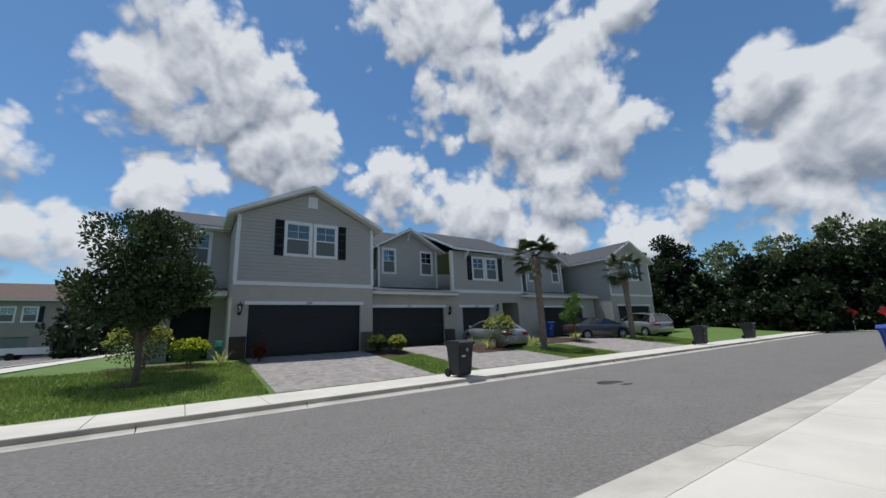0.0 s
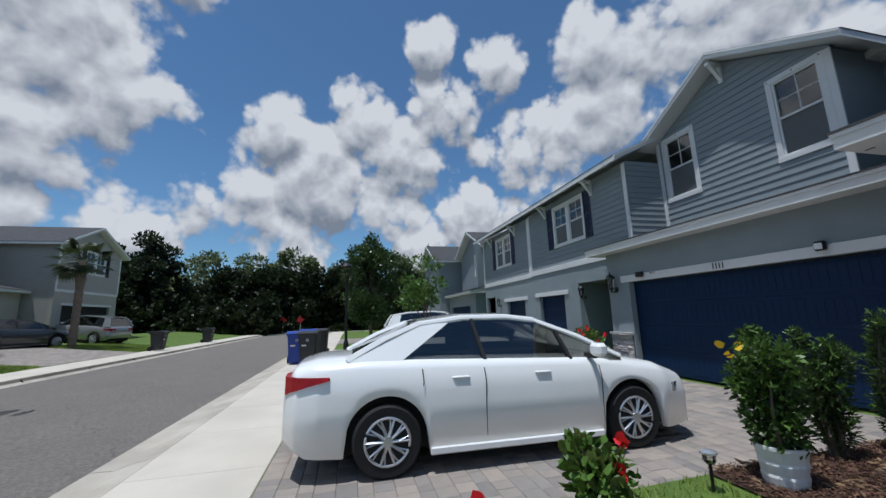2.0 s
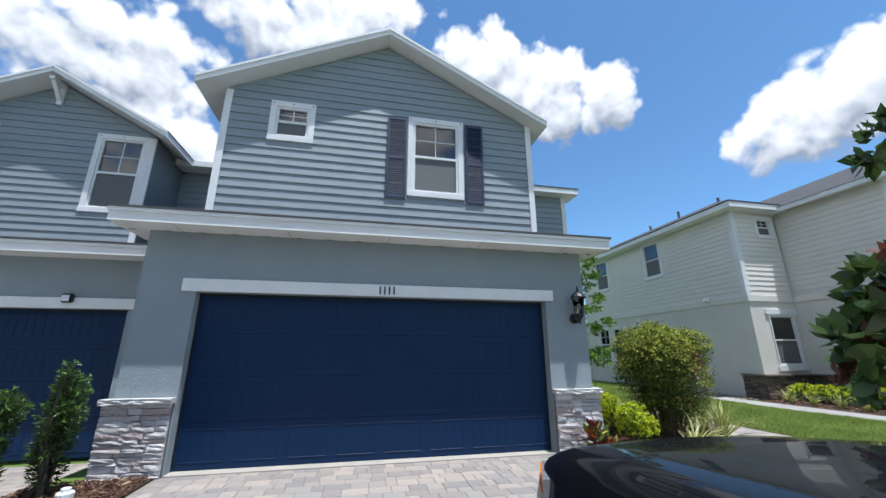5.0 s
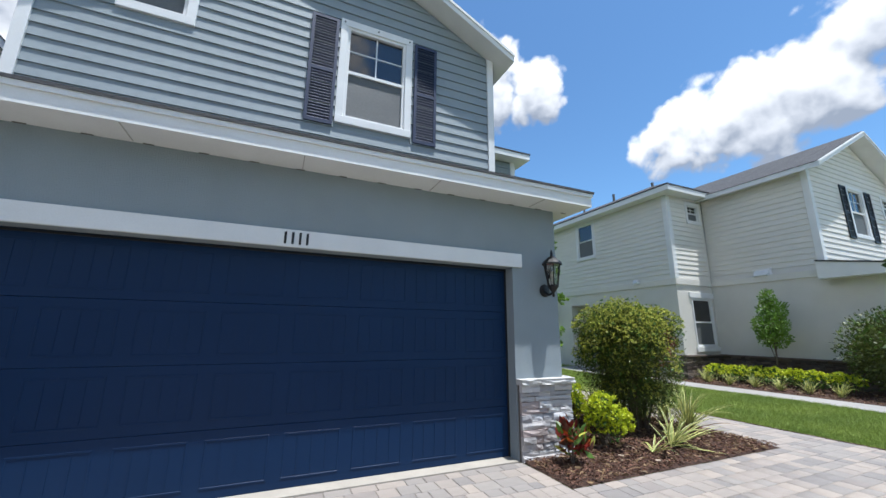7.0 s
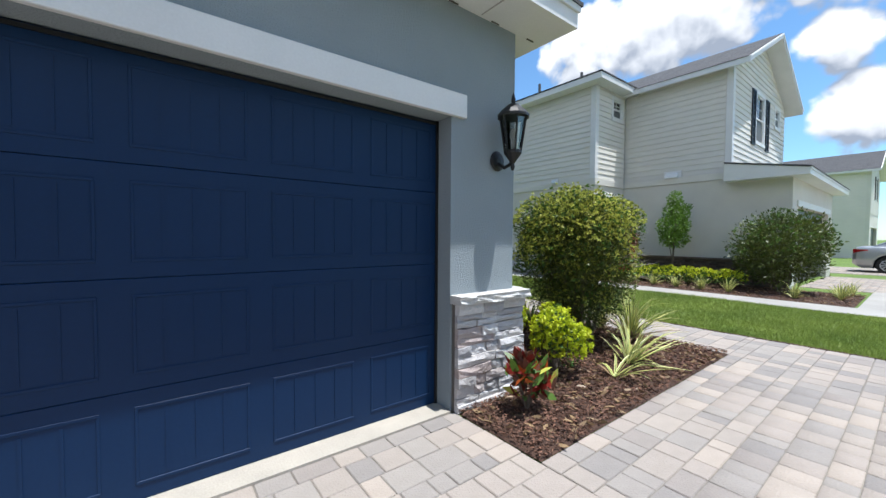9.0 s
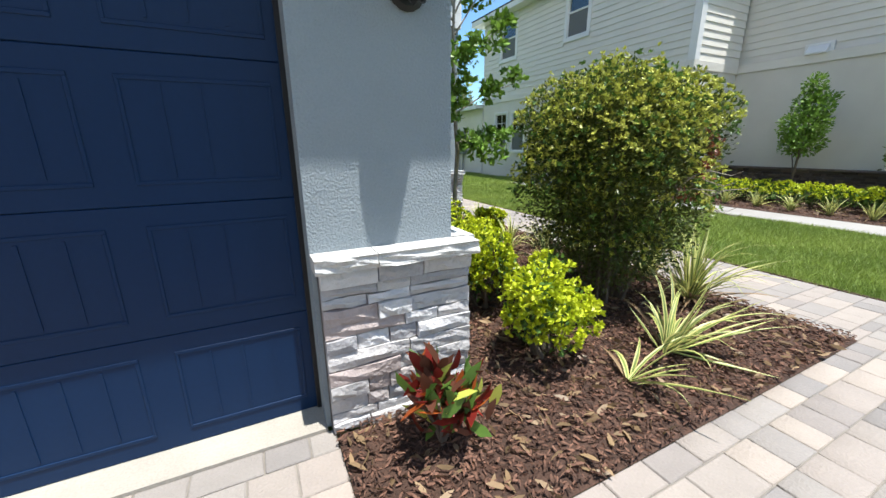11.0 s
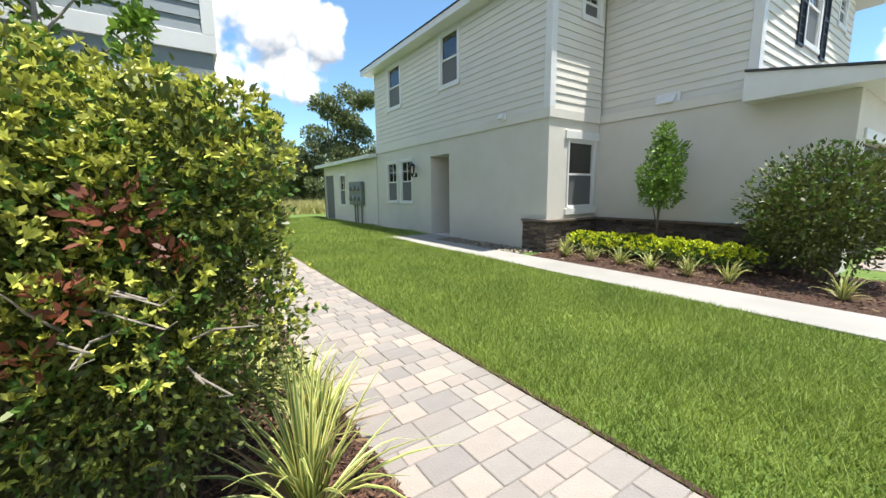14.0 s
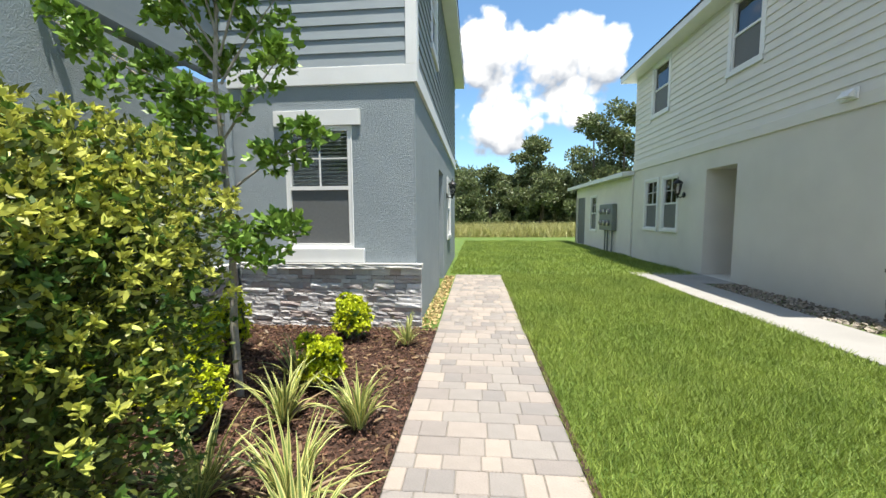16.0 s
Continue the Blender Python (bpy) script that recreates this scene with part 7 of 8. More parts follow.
car("white_suv", pose(17.4, 1.6, -0.13, 0, 0, 180), "white sport utility car on a far driveway", SUV, WHITE_PAINT, False)
car("parked_car", pose(-23.6, 2.6, -0.03, 0, 0, 0), "silver car on a driveway beyond the cream house", SEDAN, SILVER_PAINT, False)


# ---- street furniture ----
def wheelie_bin(m, label, plastic, lean=0):
    t = thing("wheelie_bin", m, label, "bin", "wheelie bins")
    bm = bmesh.new()
    rings = []
    for z, w, d0, d1 in ((0.05, 0.23, -0.2, 0.24), (0.1, 0.25, -0.25, 0.27), (0.85, 0.29, -0.31, 0.36), (0.95, 0.305, -0.33, 0.38), (0.97, 0.32, -0.34, 0.4), (1.0, 0.32, -0.34, 0.4)):
        rings.append([bm.verts.new(p) for p in ((-w, d0, z), (w, d0, z), (w, d1, z), (-w, d1, z))])
    for a, b in zip(rings, rings[1:]):
        for i in range(4):
            bm.faces.new((a[i], a[(i + 1) % 4], b[(i + 1) % 4], b[i]))
    bm.faces.new(rings[0][::-1]), bm.faces.new(rings[-1])
    bmesh.ops.bevel(bm, geom=[e for e in bm.edges if abs(e.verts[0].co.z - e.verts[1].co.z) > 0.04], offset=0.05, segments=3, affect="EDGES")
    part("body", bm, plastic, t)
    part("lid", prism([(-0.36, 1.0), (0.42, 1.0), (0.43, 1.02), (0.3, 1.075), (-0.25, 1.09), (-0.37, 1.05)], -0.335, 0.335, "x"), plastic, t, "domed hinged lid")
    part("handle", tube(bmesh.new(), [(-0.27, -0.42, 1.02), (0.27, -0.42, 1.02)], [0.018, 0.018], 8), plastic, t)
    part("hinge", boxes((-0.3, -0.25, -0.43, -0.3, 0.96, 1.04), (0.25, 0.3, -0.43, -0.3, 0.96, 1.04), bevel=0.008), plastic, t)
    part("axle", tube(bmesh.new(), [(-0.3, -0.25, 0.13), (0.3, -0.25, 0.13)], [0.014, 0.014], 6), BLACK, t)
    for s in (-1, 1):
        part("wheel", lathe(bmesh.new(), [(0.06, -0.03), (0.125, -0.028), (0.13, 0), (0.125, 0.028), (0.06, 0.03)], 18, (s * 0.29, -0.25, 0.13), "x"), RUBBER, t)
    part("crest", lathe(bmesh.new(), [(0.055, -0.004), (0.055, 0.004)], 16, (0.0, 0.368, 0.8), "y"), mat("pale stamp", (0.3, 0.3, 0.31)), t, "pale round stamp")
    part("sticker", boxes((0.05, 0.2, 0.318, 0.336, 0.6, 0.67)), WHITE, t, "small white sticker")
    return t


for x, y, z, rz, blue in ((7.75, 15.3, -0.062, 185, 0), (25.6, 15.8, -0.062, 180, 0), (33.2, 15.8, -0.062, 176, 0), (14.65, 6.6, -0.1, 80, 0), (14.85, 7.05, -0.1, 95, 1), (17.6, 6.5, -0.1, 85, 0), (17.3, 6.95, -0.1, 95, 1), (21.6, 23.6, 0.62, 180, 1), (-7.6, 26.5, 0.6, 100, 1)):
    wheelie_bin(pose(x, y, z, 0, 0, rz), "blue recycling bin with wheels at the kerb" if blue else "charcoal wheeled rubbish bin with a domed lid at the kerb", BLUE_BIN if blue else BLACK_BIN)

t = thing("street_lamp", pose(16.4, 5.45, -0.1), "black cast metal street lamp on the verge", "street lamp")
part("base", lathe(bmesh.new(), [(0.16, 0), (0.16, 0.06), (0.11, 0.12), (0.1, 0.5), (0.06, 0.62)], 16), BLACK, t)
part("pole", lathe(bmesh.new(), [(0.055, 0.6), (0.042, 3.1), (0.07, 3.12), (0.07, 3.16)], 14), BLACK, t)
part("head", lathe(bmesh.new(), [(0.07, 3.16), (0.14, 3.2), (0.18, 3.5), (0.17, 3.52)], 8), LAMP_GLASS, t, "glass lamp head")
part("cap", lathe(bmesh.new(), [(0.24, 3.52), (0.24, 3.55), (0.12, 3.66), (0.03, 3.7), (0.02, 3.78)], 12), BLACK, t)
for x, y in ((48.3, 15.3), (47.6, 12.9), (47.6, 11.0)):
    t = thing("end_marker", pose(x, y, -0.05, 0, 0, 90), "red diamond end-of-road marker on a post", "road sign", "end-of-road markers")
    part("post", boxes((-0.03, 0.03, -0.02, 0.02, 0, 1.5)), ALLOY, t)
    part("plate", prism([(0, 1.05), (0.42, 1.47), (0, 1.89), (-0.42, 1.47)], 0.021, 0.03, "y"), SIGN_RED, t)
t = thing("manhole_cover", pose(9.62, 11.36, -0.148), "dark cast iron manhole cover in the asphalt", "manhole cover")
part("rim", lathe(bmesh.new(), [(0.42, -0.03), (0.42, 0.006), (0.38, 0.006)], 28), BLACK, t)
part("lid", lathe(bmesh.new(), [(0.37, -0.03), (0.37, 0.004), (0.3, 0.007)], 28), mat("rusty iron", (0.06, 0.05, 0.045), (0.035, 0.03, 0.028), 12, 0.7, 0.6, 40), t)

# ---- small fittings ----
t = thing("water_pipe", pose(-3.28, -0.98, 0.0), "cream plastic irrigation pipe with a red valve by the wall", "pipe")
part("riser", tube(bmesh.new(), [(0, 0, 0), (0, 0, 0.5)], [0.03, 0.03], 10), RUBBER, t, "black lower riser")
part("elbow", tube(bmesh.new(), [(0, 0, 0.48), (0, 0, 0.7), (0, -0.02, 0.725), (0.0, 0.12, 0.73)], [0.02] * 4, 8), PVC, t)
part("valve", boxes((-0.05, 0.05, -0.015, 0.015, 0.5, 0.53), bevel=0.006), SIGN_RED, t, "red valve lever")
part("vacuum_breaker", tube(bmesh.new(), [(0, 0.35, 0.0), (0, 0.35, 0.3), (0, 0.45, 0.31)], [0.022] * 3, 8), PVC, t)
t = thing("hose_tap", pose(-3.1, -0.7, 0.93, 0, 0, 90), "small black hose tap on the wall", "tap")
part("spout", tube(bmesh.new(), [(0, 0, 0), (0, 0.1, 0.01), (0, 0.14, -0.04)], [0.014] * 3, 8), BLACK, t)
part("knob", lathe(bmesh.new(), [(0.03, 0.05), (0.03, 0.062)], 10, (0, 0.07, 0)), BLACK, t)
t = thing("meter_bank", facing("+x", -11.65, -15.4, 0.85), "grey bank of electricity meters on the porch wall", "meter box")
part("enclosure", boxes((-0.75, 0.75, 0, 0.18, 0, 1.05), bevel=0.02), METER, t)
for i in range(3):
    for k in range(2):
        part("meter", lathe(bmesh.new(), [(0.11, 0.18), (0.11, 0.26), (0.08, 0.28)], 16, (-0.45 + 0.45 * i, 0, 0.3 + 0.45 * k), "y"), CLEAR, t, "round glass meter")
for x in (-0.5, 0.0, 0.3):
    part("conduit", tube(bmesh.new(), [(x, 0.07, -0.95), (x, 0.07, 0.0)], [0.035, 0.035], 8), METER, t)
for y in (-5.75,):
    t = thing("wall_vent", facing("+x", -11.66, y, 3.1), "white hooded dryer vent on the siding", "vent")
    part("plate", boxes((-0.13, 0.13, 0, 0.03, -0.02, 0.15), bevel=0.006), WHITE, t)
    part("hood", prism([(0.03, 0.14), (0.12, 0.04), (0.12, 0.02), (0.03, 0.02)], -0.09, 0.09, "x"), WHITE, t)
t = thing("wall_vent", facing("+x", -13.56, -2.8, 3.08), "white hooded dryer vent on the siding", "vent")
part("plate", boxes((-0.25, 0.25, 0, 0.03, 0, 0.28), bevel=0.006), WHITE, t)
part("hood", prism([(0.03, 0.24), (0.16, 0.08), (0.16, 0.05), (0.03, 0.05)], -0.18, 0.18, "x"), WHITE, t)
# house numbers stay plain bars
for i, (x, y, z) in enumerate(((0.0, 0.036, GZ + 0.025), (6.4, -1.464, Z2 + GZ + 0.03))):
    t = thing("house_number", facing("+y", y, x, z), "black house number on the white header board", "number plate")
    for k in range(4):
        part("figure_bar", boxes((0.115 - k * 0.065 - 0.011 - 0.02, 0.115 - k * 0.065 + 0.011 - 0.02, 0, 0.008, 0, 0.115), bevel=0.003), BLACK, t)
for i, x in enumerate((3.0, 5.1, 16.05)):
    t = thing("house_number", facing("-y", (22.964, 24.464, 24.46)[i], (5.12, 11.1, 16.05)[i], ZA + GZ + 0.02), "black house number over a garage door across the road", "number plate")
    for k in range(4):
        part("figure_bar", boxes((-0.12 + k * 0.065, -0.095 + k * 0.065, 0, 0.008, 0, 0.11)), BLACK, t)
# flood light and camera on the second header
t = thing("flood_light", facing("+y", -1.465, 4.75, Z2 + GZ + 0.1), "black security flood light on the header board", "flood light")
part("housing", boxes((-0.07, 0.07, 0, 0.08, -0.02, 0.12), bevel=0.02), BLACK, t)
part("lens", boxes((-0.05, 0.05, 0.08, 0.088, 0.0, 0.09)), WHITE, t)
t = thing("flood_light", facing("+y", -1.465, 8.35, Z2 + GZ + 0.1), "black security flood light on the header board", "flood light")
part("housing", boxes((-0.1, 0.1, 0, 0.1, -0.02, 0.1), bevel=0.02), BLACK, t)
t = thing("security_camera", facing("+y", -1.465, 7.95, Z2 + GZ + 0.13), "small white security camera on the header board", "camera")
part("housing", boxes((-0.03, 0.03, 0, 0.09, -0.03, 0.03), bevel=0.012), WHITE, t)
part("lens", lathe(bmesh.new(), [(0.02, 0.09), (0.02, 0.098)], 10, (0, 0, 0), "y"), BLACK, t)
t = thing("path_light", pose(3.34, 2.58, -0.02), "small solar path light in the bed edge", "garden lamp")
part("stake", tube(bmesh.new(), [(0, 0, 0), (0, 0, 0.22)], [0.012, 0.012], 8), BLACK, t)
part("head", lathe(bmesh.new(), [(0.03, 0.2), (0.045, 0.22), (0.045, 0.27)], 14), LAMP_GLASS, t)
part("cap", lathe(bmesh.new(), [(0.06, 0.27), (0.06, 0.285), (0.02, 0.3)], 14), ALLOY, t)
t = thing("cleanout_cap", pose(2.95, 0.72, 0.02), "white plastic drain cleanout cap in the mulch", "pipe cap")
part("collar", lathe(bmesh.new(), [(0.07, 0), (0.07, 0.08), (0.06, 0.09)], 14), WHITE, t)
part("plug", lathe(bmesh.new(), [(0.04, 0.09), (0.04, 0.12), (0.03, 0.125)], 8), WHITE, t)
t = thing("downspout", pose(-3.2, -4.2, 0.85), "grey downspout in the wall corner", "downspout")
part("pipe", boxes((0.02, 0.08, -0.06, 0.0, 0.0, 2.1), bevel=0.008), GREY_STUCCO, t)
t = thing("hose_reel", pose(1.75, 23.6, 0.6), "green garden hose coiled by the porch", "garden hose")
bm = bmesh.new()
for k in range(5):
    tube(bm, [(0.05 * k - 0.1, 0.3 * math.cos(q * 0.55), 0.4 + 0.36 * math.sin(q * 0.55)) for q in range(12)], [0.02] * 12, 5)
part("coil", bm, mat("green hose", (0.03, 0.2, 0.1), rough=0.4), t)

# ---- beyond: cross street, far house, next house ----
cs = [(y, ground_z(0, y) + 0.03) for y in (14.74, 16.4, 19, 21, 22.6, 40, 95)]
for x0, x1, nm, mt in ((-12.7, -6.4, "cross_street_surface", ASPHALT), (-5.6, -4.2, "cross_pavement", CONCRETE), (-6.4, -6.05, "cross_kerb", CURB)):
    bm = bmesh.new()
    vs = [(bm.verts.new((x0, y, z)), bm.verts.new((x1, y, z))) for y, z in cs]
    for a, b in zip(vs, vs[1:]):
        bm.faces.new((a[0], a[1], b[1], b[0]))
    solid(nm, bm, mt, "pale concrete strip along the cross street" if mt is not ASPHALT else "asphalt surface of the cross street", "road")
BH = mat("tan stucco", (0.30, 0.27, 0.235), (0.27, 0.24, 0.21), 2, 0.9, 0.3, 90)
w = wall("wall_far_house", "-y", 60.0, -34, -9.5, 0.4, 6.4, 0.2, BH, "tan stucco front of a far house", [(-14.5, -13.5, 4.2, 5.6), (-12.9, -11.9, 4.2, 5.6), (-18.5, -17.5, 4.2, 5.6), (-14.8, -12.2, 0.4, 2.7), (-19, -16.4, 0.4, 2.7), (-22.5, -21.5, 4.2, 5.6)])
for i, a in enumerate((-14.5, -12.9, -18.5, -22.5)):
    window(f"window_far_{i}", "-y", 60.0, a, a + 1.0, 4.2, 5.6, "white upper window of a far house", casing=0.1)
for i, a in enumerate((-14.8, -19)):
    garage(f"garage_door_far_{i}", "-y", 60.0, a, a + 2.6, 0.6, 2.1, METER, "closed grey garage door of a far house", detail=False)
for a in (-15.0, -11.8, -19.0):
    shutter("-y", 60.0, a, a + 0.4, 4.1, 5.7, DARK_DOOR, "shutters of the far house")
wall("wall_far_house_side", "+x", -9.5, 60.2, 70, 0.4, 6.4, 0.2, BH, "tan stucco side of a far house")
gable_roof("roof_far_house", 65, 5.7, 6.2, 8.4, -34.5, -9.0, "x", "brown shingle roof of a far house", BROWN_ROOF)
t = thing("boat_trailer", pose(-10.2, 52, 0.6), "white boat on a trailer before the far house", "boat")
part("hull", prism([(-2.4, 0.5), (2.2, 0.4), (3.0, 1.0), (-2.4, 1.0)], -0.9, 0.9, "y"), WHITE, t)
part("trailer", boxes((-2.2, 2.6, -0.6, 0.6, 0.3, 0.42)), BLACK, t)
for s in (-1, 1):
    part("wheel", lathe(bmesh.new(), [(0.3, -0.1), (0.3, 0.1)], 16, (-0.8, s * 0.85, 0.3), "y"), RUBBER, t)
# the house after the cream one
w = wall("wall_west_house", "+y", -0.3, -46.00, -39.00, -0.1, 6.0, 0.2, CREAM_STUCCO, "cream front of the house beyond", [(-45.00, -40.20, -0.1, 2.13), (-43.20, -42.20, 4.2, 5.7)], (-42.50, 7.5))
siding(w, "+y", -0.3, -46.00, -39.00, 3.1, 5.98, CREAM_SIDING, [(-43.30, -42.10, 4.1, 5.8)], (-42.50, 7.4), joined=True)
garage("garage_door_west", "+y", -0.3, -45.00, -40.20, 0, 2.13, DARK_DOOR, "closed dark garage door", detail=False)
window("window_west", "+y", -0.3, -43.20, -42.20, 4.2, 5.7, "white upper window")
shutter("+y", -0.3, -43.75, -43.36, 4.1, 5.8, DARK_DOOR, "shutters of the west house")
shutter("+y", -0.3, -42.04, -41.65, 4.1, 5.8, DARK_DOOR, "shutters of the west house")
gable_roof("roof_west_house", -42.50, 3.9, 5.85, 7.55, -13, 0.15, "y", "charcoal gable roof of the house beyond")
wall("wall_west_side", "+x", -39.00, -14, -0.5, -0.1, 6.0, 0.2, CREAM_SIDING, "cream side of the house beyond")
wall("wall_west_mid", "+y", -2.0, -27, -20.1, -0.1, 3.0, 0.2, CREAM_STUCCO, "cream stucco garage front of the row beyond", [(-26.2, -21.4, -0.1, 2.13)])
garage("garage_door_west_mid", "+y", -2.0, -26.2, -21.4, 0, 2.13, DARK_DOOR, "closed dark double garage door", detail=False)
board("garage_header_trim_west", [(-26.4, -21.2, -2.0, -1.965, 2.13, 2.29)], "white header board over the dark garage door")
lean_roof("roof_skirt_west", "+y", -4.2, 3.65, -1.64, 2.95, -27.3, -19.95, "charcoal shingle skirt roof with white fascia")
w = wall("wall_west_upper", "+y", -4.2, -26.4, -21.8, 3.0, 6.0, 0.2, CREAM_SIDING, "cream lap siding upper wall of the row beyond", [(-24.6, -23.7, 4.3, 5.7)], (-24.1, 7.0))
siding(w, "+y", -4.2, -26.4, -21.8, 3.6, 5.98, CREAM_SIDING, [(-24.72, -23.58, 4.18, 5.82)], (-24.1, 6.95), joined=True)
window("window_west_mid", "+y", -4.2, -24.6, -23.7, 4.3, 5.7, "white upper window")
gable_roof("roof_west_mid", -24.1, 2.65, 5.85, 7.05, -12, -3.8, "y", "charcoal gable roof of the cream row")

# ---- beds, lawns, pavers: the many small pieces ----
def bed(name, label, areas, chips, seed, z=0.02):
    """A mulch bed: a lumpy sheet and loose wood chips."""
    t = thing(name, pose(0, 0, 0), label, "mulch bed", "", "structure")
    rng = np.random.default_rng(seed)
    bm = bmesh.new()
    for x0, x1, y0, y1 in areas:
        nx, ny = max(2, int((x1 - x0) / 0.08)), max(2, int((y1 - y0) / 0.08))
        vs = [[bm.verts.new((x0 + (x1 - x0) * i / nx, y0 + (y1 - y0) * j / ny, ground_z(x0, y0 + (y1 - y0) * j / ny) + z + (0.014 * noise.noise((i * 0.5, j * 0.5, seed)) + 0.008 if 0 < i < nx and 0 < j < ny else -0.012))) for i in range(nx + 1)] for j in range(ny + 1)]
        for a, b in zip(vs, vs[1:]):
            for i in range(nx):
                bm.faces.new((a[i], a[i + 1], b[i + 1], b[i]))
    part("soil", bm, MULCH, t)
    area = sum((b - a) * (d - c) for a, b, c, d in areas)
    for nm, mt, share, sz in (("wood_chips", CHIP, 0.85, 0.036), ("dry_twigs", LEAF_DRY, 0.05, 0.08)):
        at = []
        for x0, x1, y0, y1 in areas:
            k = int(chips * share * (x1 - x0) * (y1 - y0) / area)
            p = rng.random((k, 3))
            at.append(np.stack([x0 + p[:, 0] * (x1 - x0), y0 + p[:, 1] * (y1 - y0), z + 0.012 + 0.02 * p[:, 2]], 1))
        at = np.concatenate(at)
        at[:, 2] += np.array([ground_z(areas[0][0], y) for y in at[:, 1]])
        way = rng.normal(0, 1, at.shape) * (1, 1, 0.12)
        way /= np.linalg.norm(way, axis=1, keepdims=True)
        ob = new(nm, leaf_mesh(nm, at, way * 3, sz, mt, 0.26, seed, 0.1))
        ob.parent = t
        tagged(ob, kind="stuff")
    return t


bed("mulch_bed", "dark brown bark mulch bed between garage and path", [(-5.76, -3.17, -4.25, 0.795), (-3.17, -2.47, 0.08, 0.795)], 52000, 1)
bed("mulch_bed", "dark brown bark mulch strip between the driveways", [(2.52, 3.6, 0.08, 2.35)], 11000, 2)
bed("mulch_bed", "dark brown bark mulch bed by the cream house", [(-13.4, -11.05, -4.25, -0.6), (-13.4, -11.05, -0.6, 1.3)], 9000, 3, 0.01)
bed("mulch_bed", "dark mulch bed by the second garage pier", [(9.25, 10.6, -2.4, 0.5), (12.0, 13.2, -2.4, -0.6)], 2500, 4, 0.0)
bed("mulch_bed", "dark mulch bed between the far driveways", [(12.0, 14.5, 19.6, 22.5), (18.0, 22.0, 20.6, 22.6), (7.6, 9.3, 20.5, 22.8), (-1.6, 1.3, 20.6, 22.6), (2.2, 2.6, 20.2, 22.4)], 3000, 5, 0.0)


def blades(name, label, areas, n, seed, tall=0.06, fat=0.0045, sort=None):
    """Single grass blades standing on a lawn."""
    rng = np.random.default_rng(seed)
    tot = sum((b - a) * (d - c) for a, b, c, d in areas)
    out = []
    for x0, x1, y0, y1 in areas:
        k = int(n * (x1 - x0) * (y1 - y0) / tot)
        out.append(np.stack([rng.uniform(x0, x1, k), rng.uniform(y0, y1, k)], 1))
    p = np.concatenate(out)
    k = len(p)
    gzs = np.interp(p[:, 1], [-40, -8, 2.2, 6.06, 14.72, 16.4, 22.6, 60], [-0.05, 0.0, -0.005, -0.1, -0.12, -0.05, 0.6, 0.6])
    root = np.column_stack([p, gzs - 0.014])
    a = rng.uniform(0, 6.283, k)
    h = tall * rng.uniform(0.5, 1.25, k) * (1 + 0.25 * np.sin(p[:, 0] * 2.1) * np.sin(p[:, 1] * 1.7))
    lean = rng.normal(0, 0.5, (k, 2)) * h[:, None]
    side = np.column_stack([np.cos(a), np.sin(a), np.zeros(k)]) * fat
    tip = root + np.column_stack([lean, h])
    verts = np.stack([root - side, root + side, tip], 1).reshape(-1, 3)
    ob = new(name, grid_mesh(name, verts, np.arange(3 * k).reshape(-1, 3), sort or BLADE))
    return tagged(ob, label, "grass", "", "stuff")


blades("grass_near", "thick green lawn grass between the two paths", [(-10.1, -6.86, -3.5, 1.9)], 130000, 1)
blades("grass_side", "thick green lawn grass running to the back", [(-10.1, -6.86, -9.0, -3.5)], 80000, 2, 0.07, 0.006)
blades("grass_back", "lawn grass behind the houses", [(-11.6, -5.6, -22.0, -9.0)], 60000, 3, 0.085, 0.01)
blades("grass_strip", "tufts of lawn grass between the driveways", [(2.52, 3.6, 2.4, 6.0), (-9.0, -2.55, 2.3, 6.0)], 26000, 4, 0.07, 0.005)
blades("grass_corner", "green lawn grass across the road", [(-4.1, 2.5, 16.45, 22.0), (7.6, 9.4, 16.45, 20.4), (14.6, 18.4, 16.45, 20.0), (25.0, 29.0, 16.45, 20.5)], 70000, 5, 0.09, 0.012)
blades("tall_grass", "pale rough meadow grass beyond the back lawn", [(-22, 4, -38, -26)], 40000, 6, 0.8, 0.025, MEADOW)


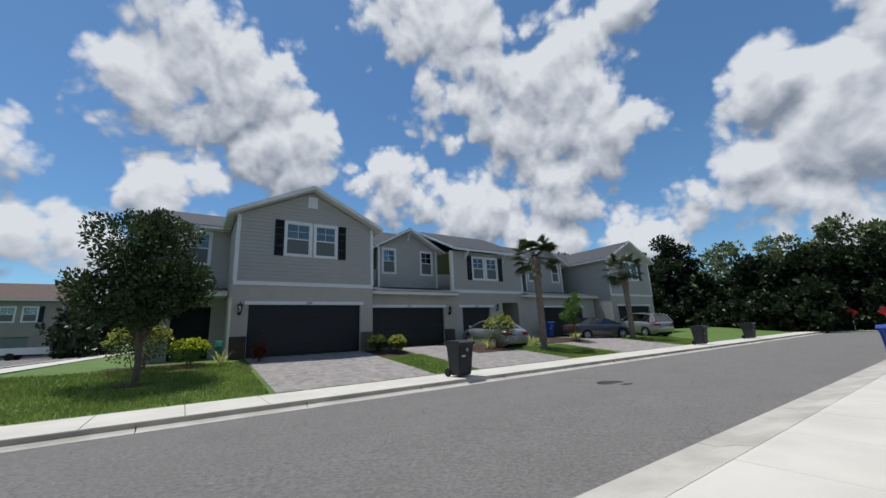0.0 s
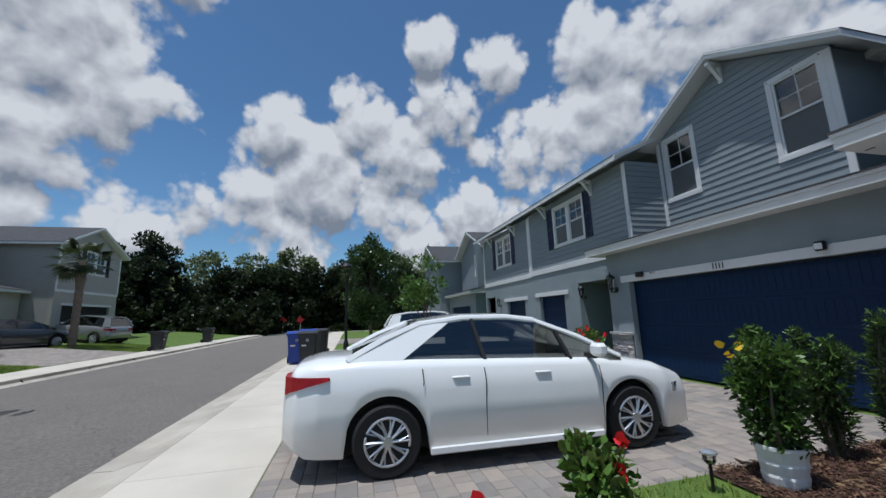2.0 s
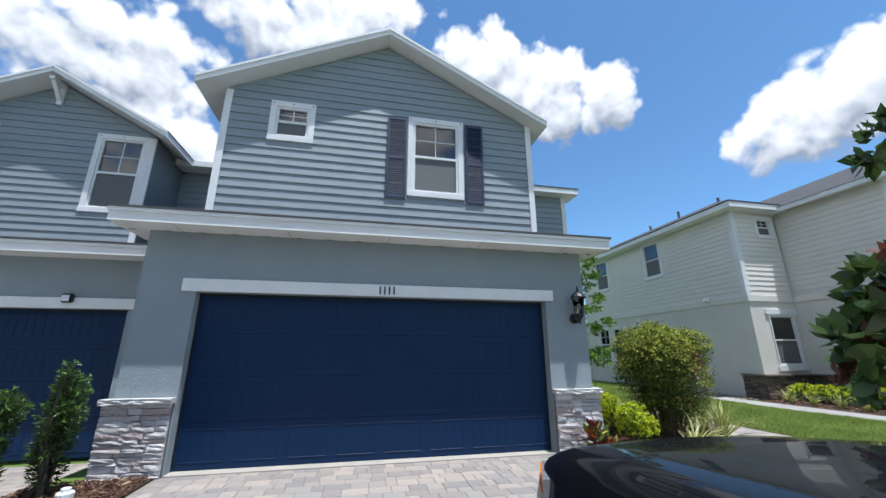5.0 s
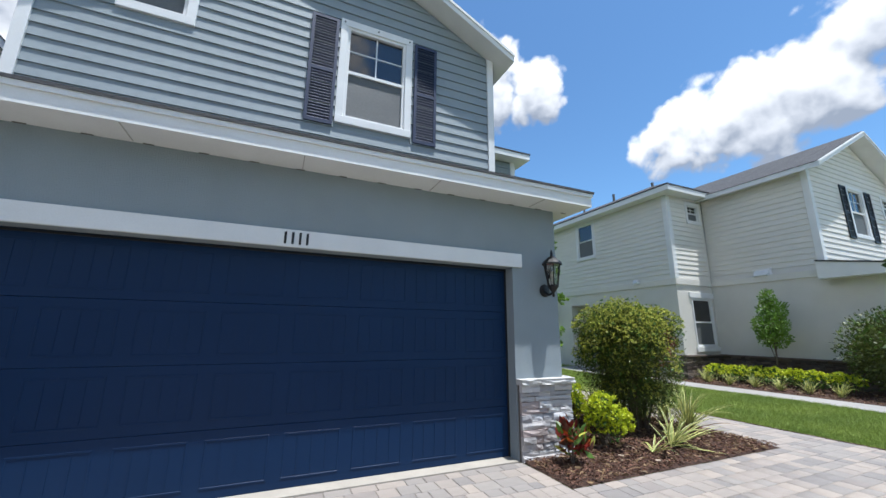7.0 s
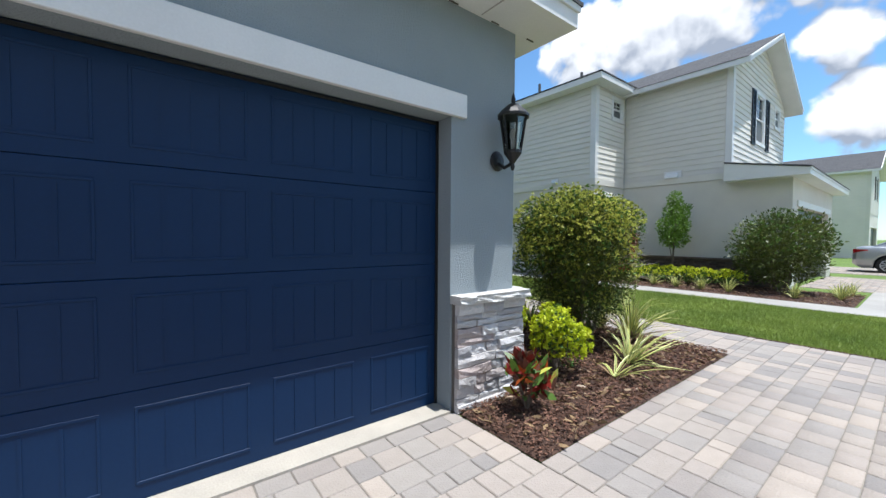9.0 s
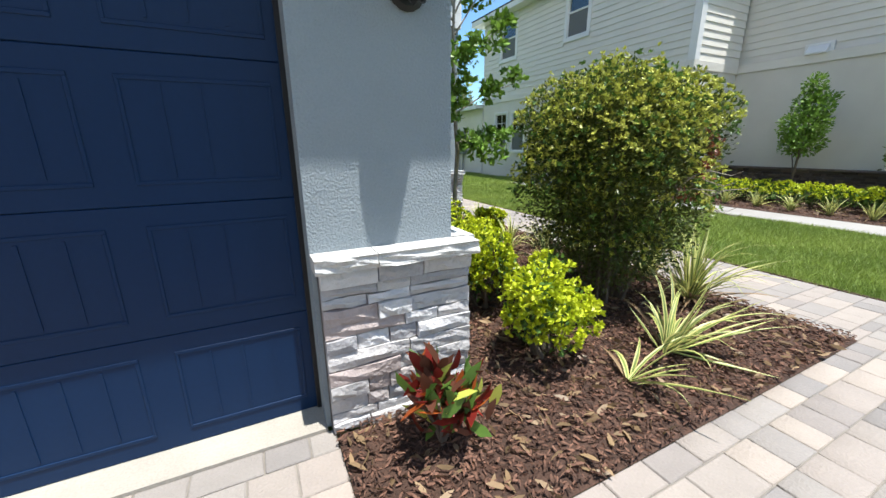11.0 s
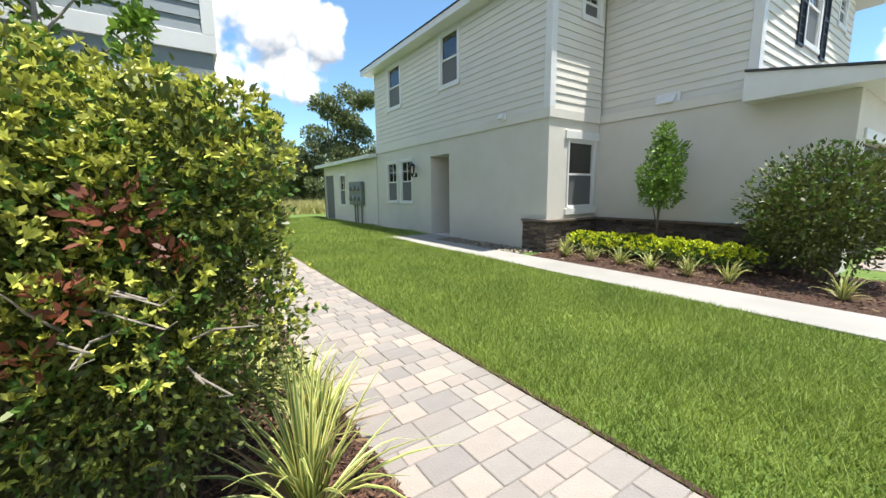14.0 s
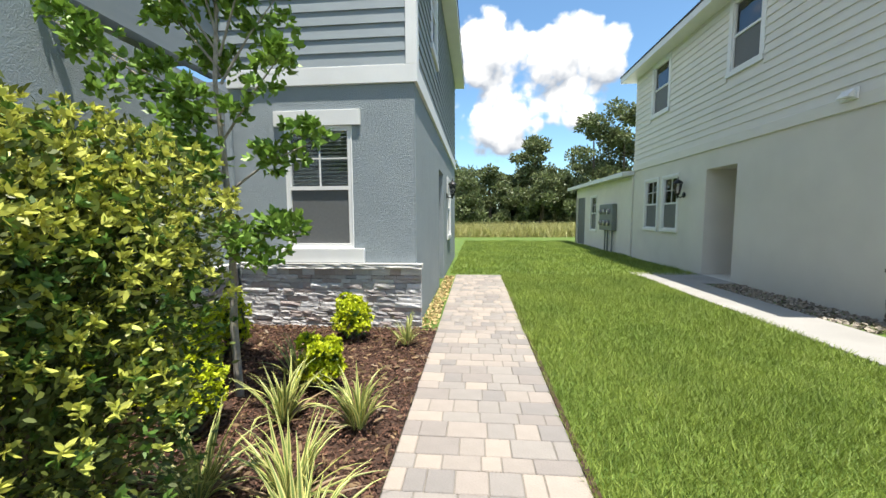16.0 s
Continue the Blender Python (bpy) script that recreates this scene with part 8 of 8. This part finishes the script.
def pavers(name, label, areas, seed, pick=None, course=0.185, slope=None):
    """Tumbled pavers in courses. Those for which pick(x, y) holds are pieces, the rest are joined."""
    rng = random.Random(seed)
    t = thing(name, pose(0, 0, 0), label, "pavers", "", "structure")
    rest = bmesh.new()
    moulds = {}
    rows_v, rows_f = [], []
    for x0, x1, y0, y1 in areas:
        y = y0
        row = 0
        while y < y1 - 0.02:
            h = min(course if row % 3 else course * 0.72, y1 - y)
            row += 1
            x = x0
            while x < x1 - 0.01:
                ln = rng.choice((0.12, 0.16, 0.185, 0.185, 0.23, 0.27))
                if x1 - x - ln < 0.1:
                    ln = x1 - x
                lift = rng.uniform(-0.002, 0.002)
                cx, cy = x + ln / 2, y + h / 2
                z = ground_z(cx, cy) + 0.004 + lift
                if pick and pick(cx, cy):
                    key = (round(ln, 2), round(h, 2))
                    if key not in moulds:
                        moulds[key] = mesh_of("paver", boxes((-ln / 2 + 0.0025, ln / 2 - 0.0025, -h / 2 + 0.0025, h / 2 - 0.0025, -0.05, 0.0), bevel=0.005), PAVER)
                    ob = new("paver", moulds[key])
                    ob.parent = t
                    ob.location = (cx, cy, z)
                else:
                    sl = (ground_z(cx, y + h) - ground_z(cx, y)) / 2
                    k = len(rows_v)
                    e, g = 0.004, 0.0025
                    for ex, zz in ((g, -0.03), (g, -e), (g + e, 0.0)):
                        rows_v += [(x + ex, y + ex, z - sl + zz), (x + ln - ex, y + ex, z - sl + zz), (x + ln - ex, y + h - ex, z + sl + zz), (x + ex, y + h - ex, z + sl + zz)]
                    for q in (0, 4):
                        for i in range(4):
                            rows_f.append((k + q + i, k + q + (i + 1) % 4, k + q + 4 + (i + 1) % 4, k + q + 4 + i))
                    rows_f.append((k + 8, k + 9, k + 10, k + 11))
                x += ln
            y += h
    rest.free()
    if rows_v:
        ob = new("pavers_rest", grid_mesh("pavers_rest", np.array(rows_v), np.array(rows_f), PAVER_REST))
        ob.parent = t
        tagged(ob, kind="stuff")
    bm = bmesh.new()
    for x0, x1, y0, y1 in areas:
        ys = sorted({y0, y1, *(q for q in (1.5, 2.2, 6.05, 6.06, 16.4, 22.6) if y0 < q < y1)})
        vs = [(bm.verts.new((x0, y, ground_z((x0 + x1) / 2, y) - 0.004)), bm.verts.new((x1, y, ground_z((x0 + x1) / 2, y) - 0.004))) for y in ys]
        for a, b in zip(vs, vs[1:]):
            bm.faces.new((a[0], a[1], b[1], b[0]))
    part("joint_sand", bm, SAND, t)
    return t


pavers("paver_path", "grey and cream concrete paver path along the house", [(-6.86, -5.76, -8.85, 0.79), (-6.86, -2.47, 0.79, 2.25)], 1, lambda x, y: -4.2 < y < 1.95 and x < -5.2 or (-3.9 < x and y < 1.4))
pavers("paver_driveway", "grey and cream concrete paver driveway before the garage", [(-2.47, 2.5, 0.02, 6.05)], 2, lambda x, y: y < 1.85 and x < 2.3)
pavers("paver_driveway", "grey concrete paver driveway of the second house", [(3.62, 9.2, -1.5, 6.05)], 3, lambda x, y: x < 5.0 and 2.2 < y < 6)
pavers("paver_driveway", "grey concrete paver driveway further along", [(12.9, 15.6, -2.4, 6.05), (16.2, 19.0, -2.4, 6.05), (24.5, 30, -2.4, 6.05)], 4)
pavers("paver_driveway", "pale grey paver driveway across the road", [(2.66, 7.55, 16.42, 22.98)], 5)
pavers("paver_driveway", "pale grey paver driveway across the road", [(9.4, 12.0, 16.42, 24.4), (12.0, 14.6, 16.42, 19.5)], 6)
pavers("paver_driveway", "pale grey paver driveway across the road", [(18.5, 24.9, 16.42, 20.5), (22.2, 25.0, 20.5, 24.4)], 7)
pavers("paver_driveway", "grey concrete paver driveway of the cream house", [(-19.3, -14.5, 0.02, 6.05)], 8)
pavers("paver_driveway", "grey concrete paver driveway beyond the cream house", [(-26.2, -21.3, -1.98, 6.05)], 9)
solid("concrete_path", boxes((-11.0, -10.12, -9.4, 1.75, -0.1, 0.012), (-11.7, -11.0, -9.4, -7.9, -0.1, 0.012), (-14.5, -10.12, 1.35, 2.3, -0.1, 0.014), bevel=0.006), PATH_CONCRETE, "pale concrete path along the cream house", "path")
rg = np.random.default_rng(9)
at = np.column_stack([rg.uniform(-11.68, -11.0, 1500), rg.uniform(-7.8, -4.5, 1500), rg.uniform(0.0, 0.02, 1500)])
ob = tagged(new("river_stones", leaf_mesh("river_stones", at, rg.normal(0, 1, (1500, 3)) * (1, 1, 0.2) * 3, 0.055, mat("river stone", (0.36, 0.31, 0.25), (0.22, 0.19, 0.155), 12, 0.9, island=0.4), 0.8, 9, 0.0)), "grey river stones along the cream wall", "stones", "", "stuff")
at = np.column_stack([rg.uniform(-5.74, -5.52, 900), rg.uniform(-8.6, -4.4, 900), rg.uniform(0.0, 0.025, 900)])
ob = tagged(new("leaf_litter", leaf_mesh("leaf_litter", at, rg.normal(0, 1, (900, 3)) * (1, 1, 0.2) * 3, 0.05, mat("dry yellow litter", (0.55, 0.42, 0.2), (0.4, 0.28, 0.13), 12, 0.9, island=0.3), 0.5, 10, 0.0)), "pale yellow leaf litter strip beside the path", "litter", "", "stuff")
# a narrow dark edge where lawn meets path
solid("lawn_edge", boxes((-6.9, -6.862, -8.85, 1.9, -0.08, 0.004)), MULCH, "dark soil edge of the lawn", "soil")
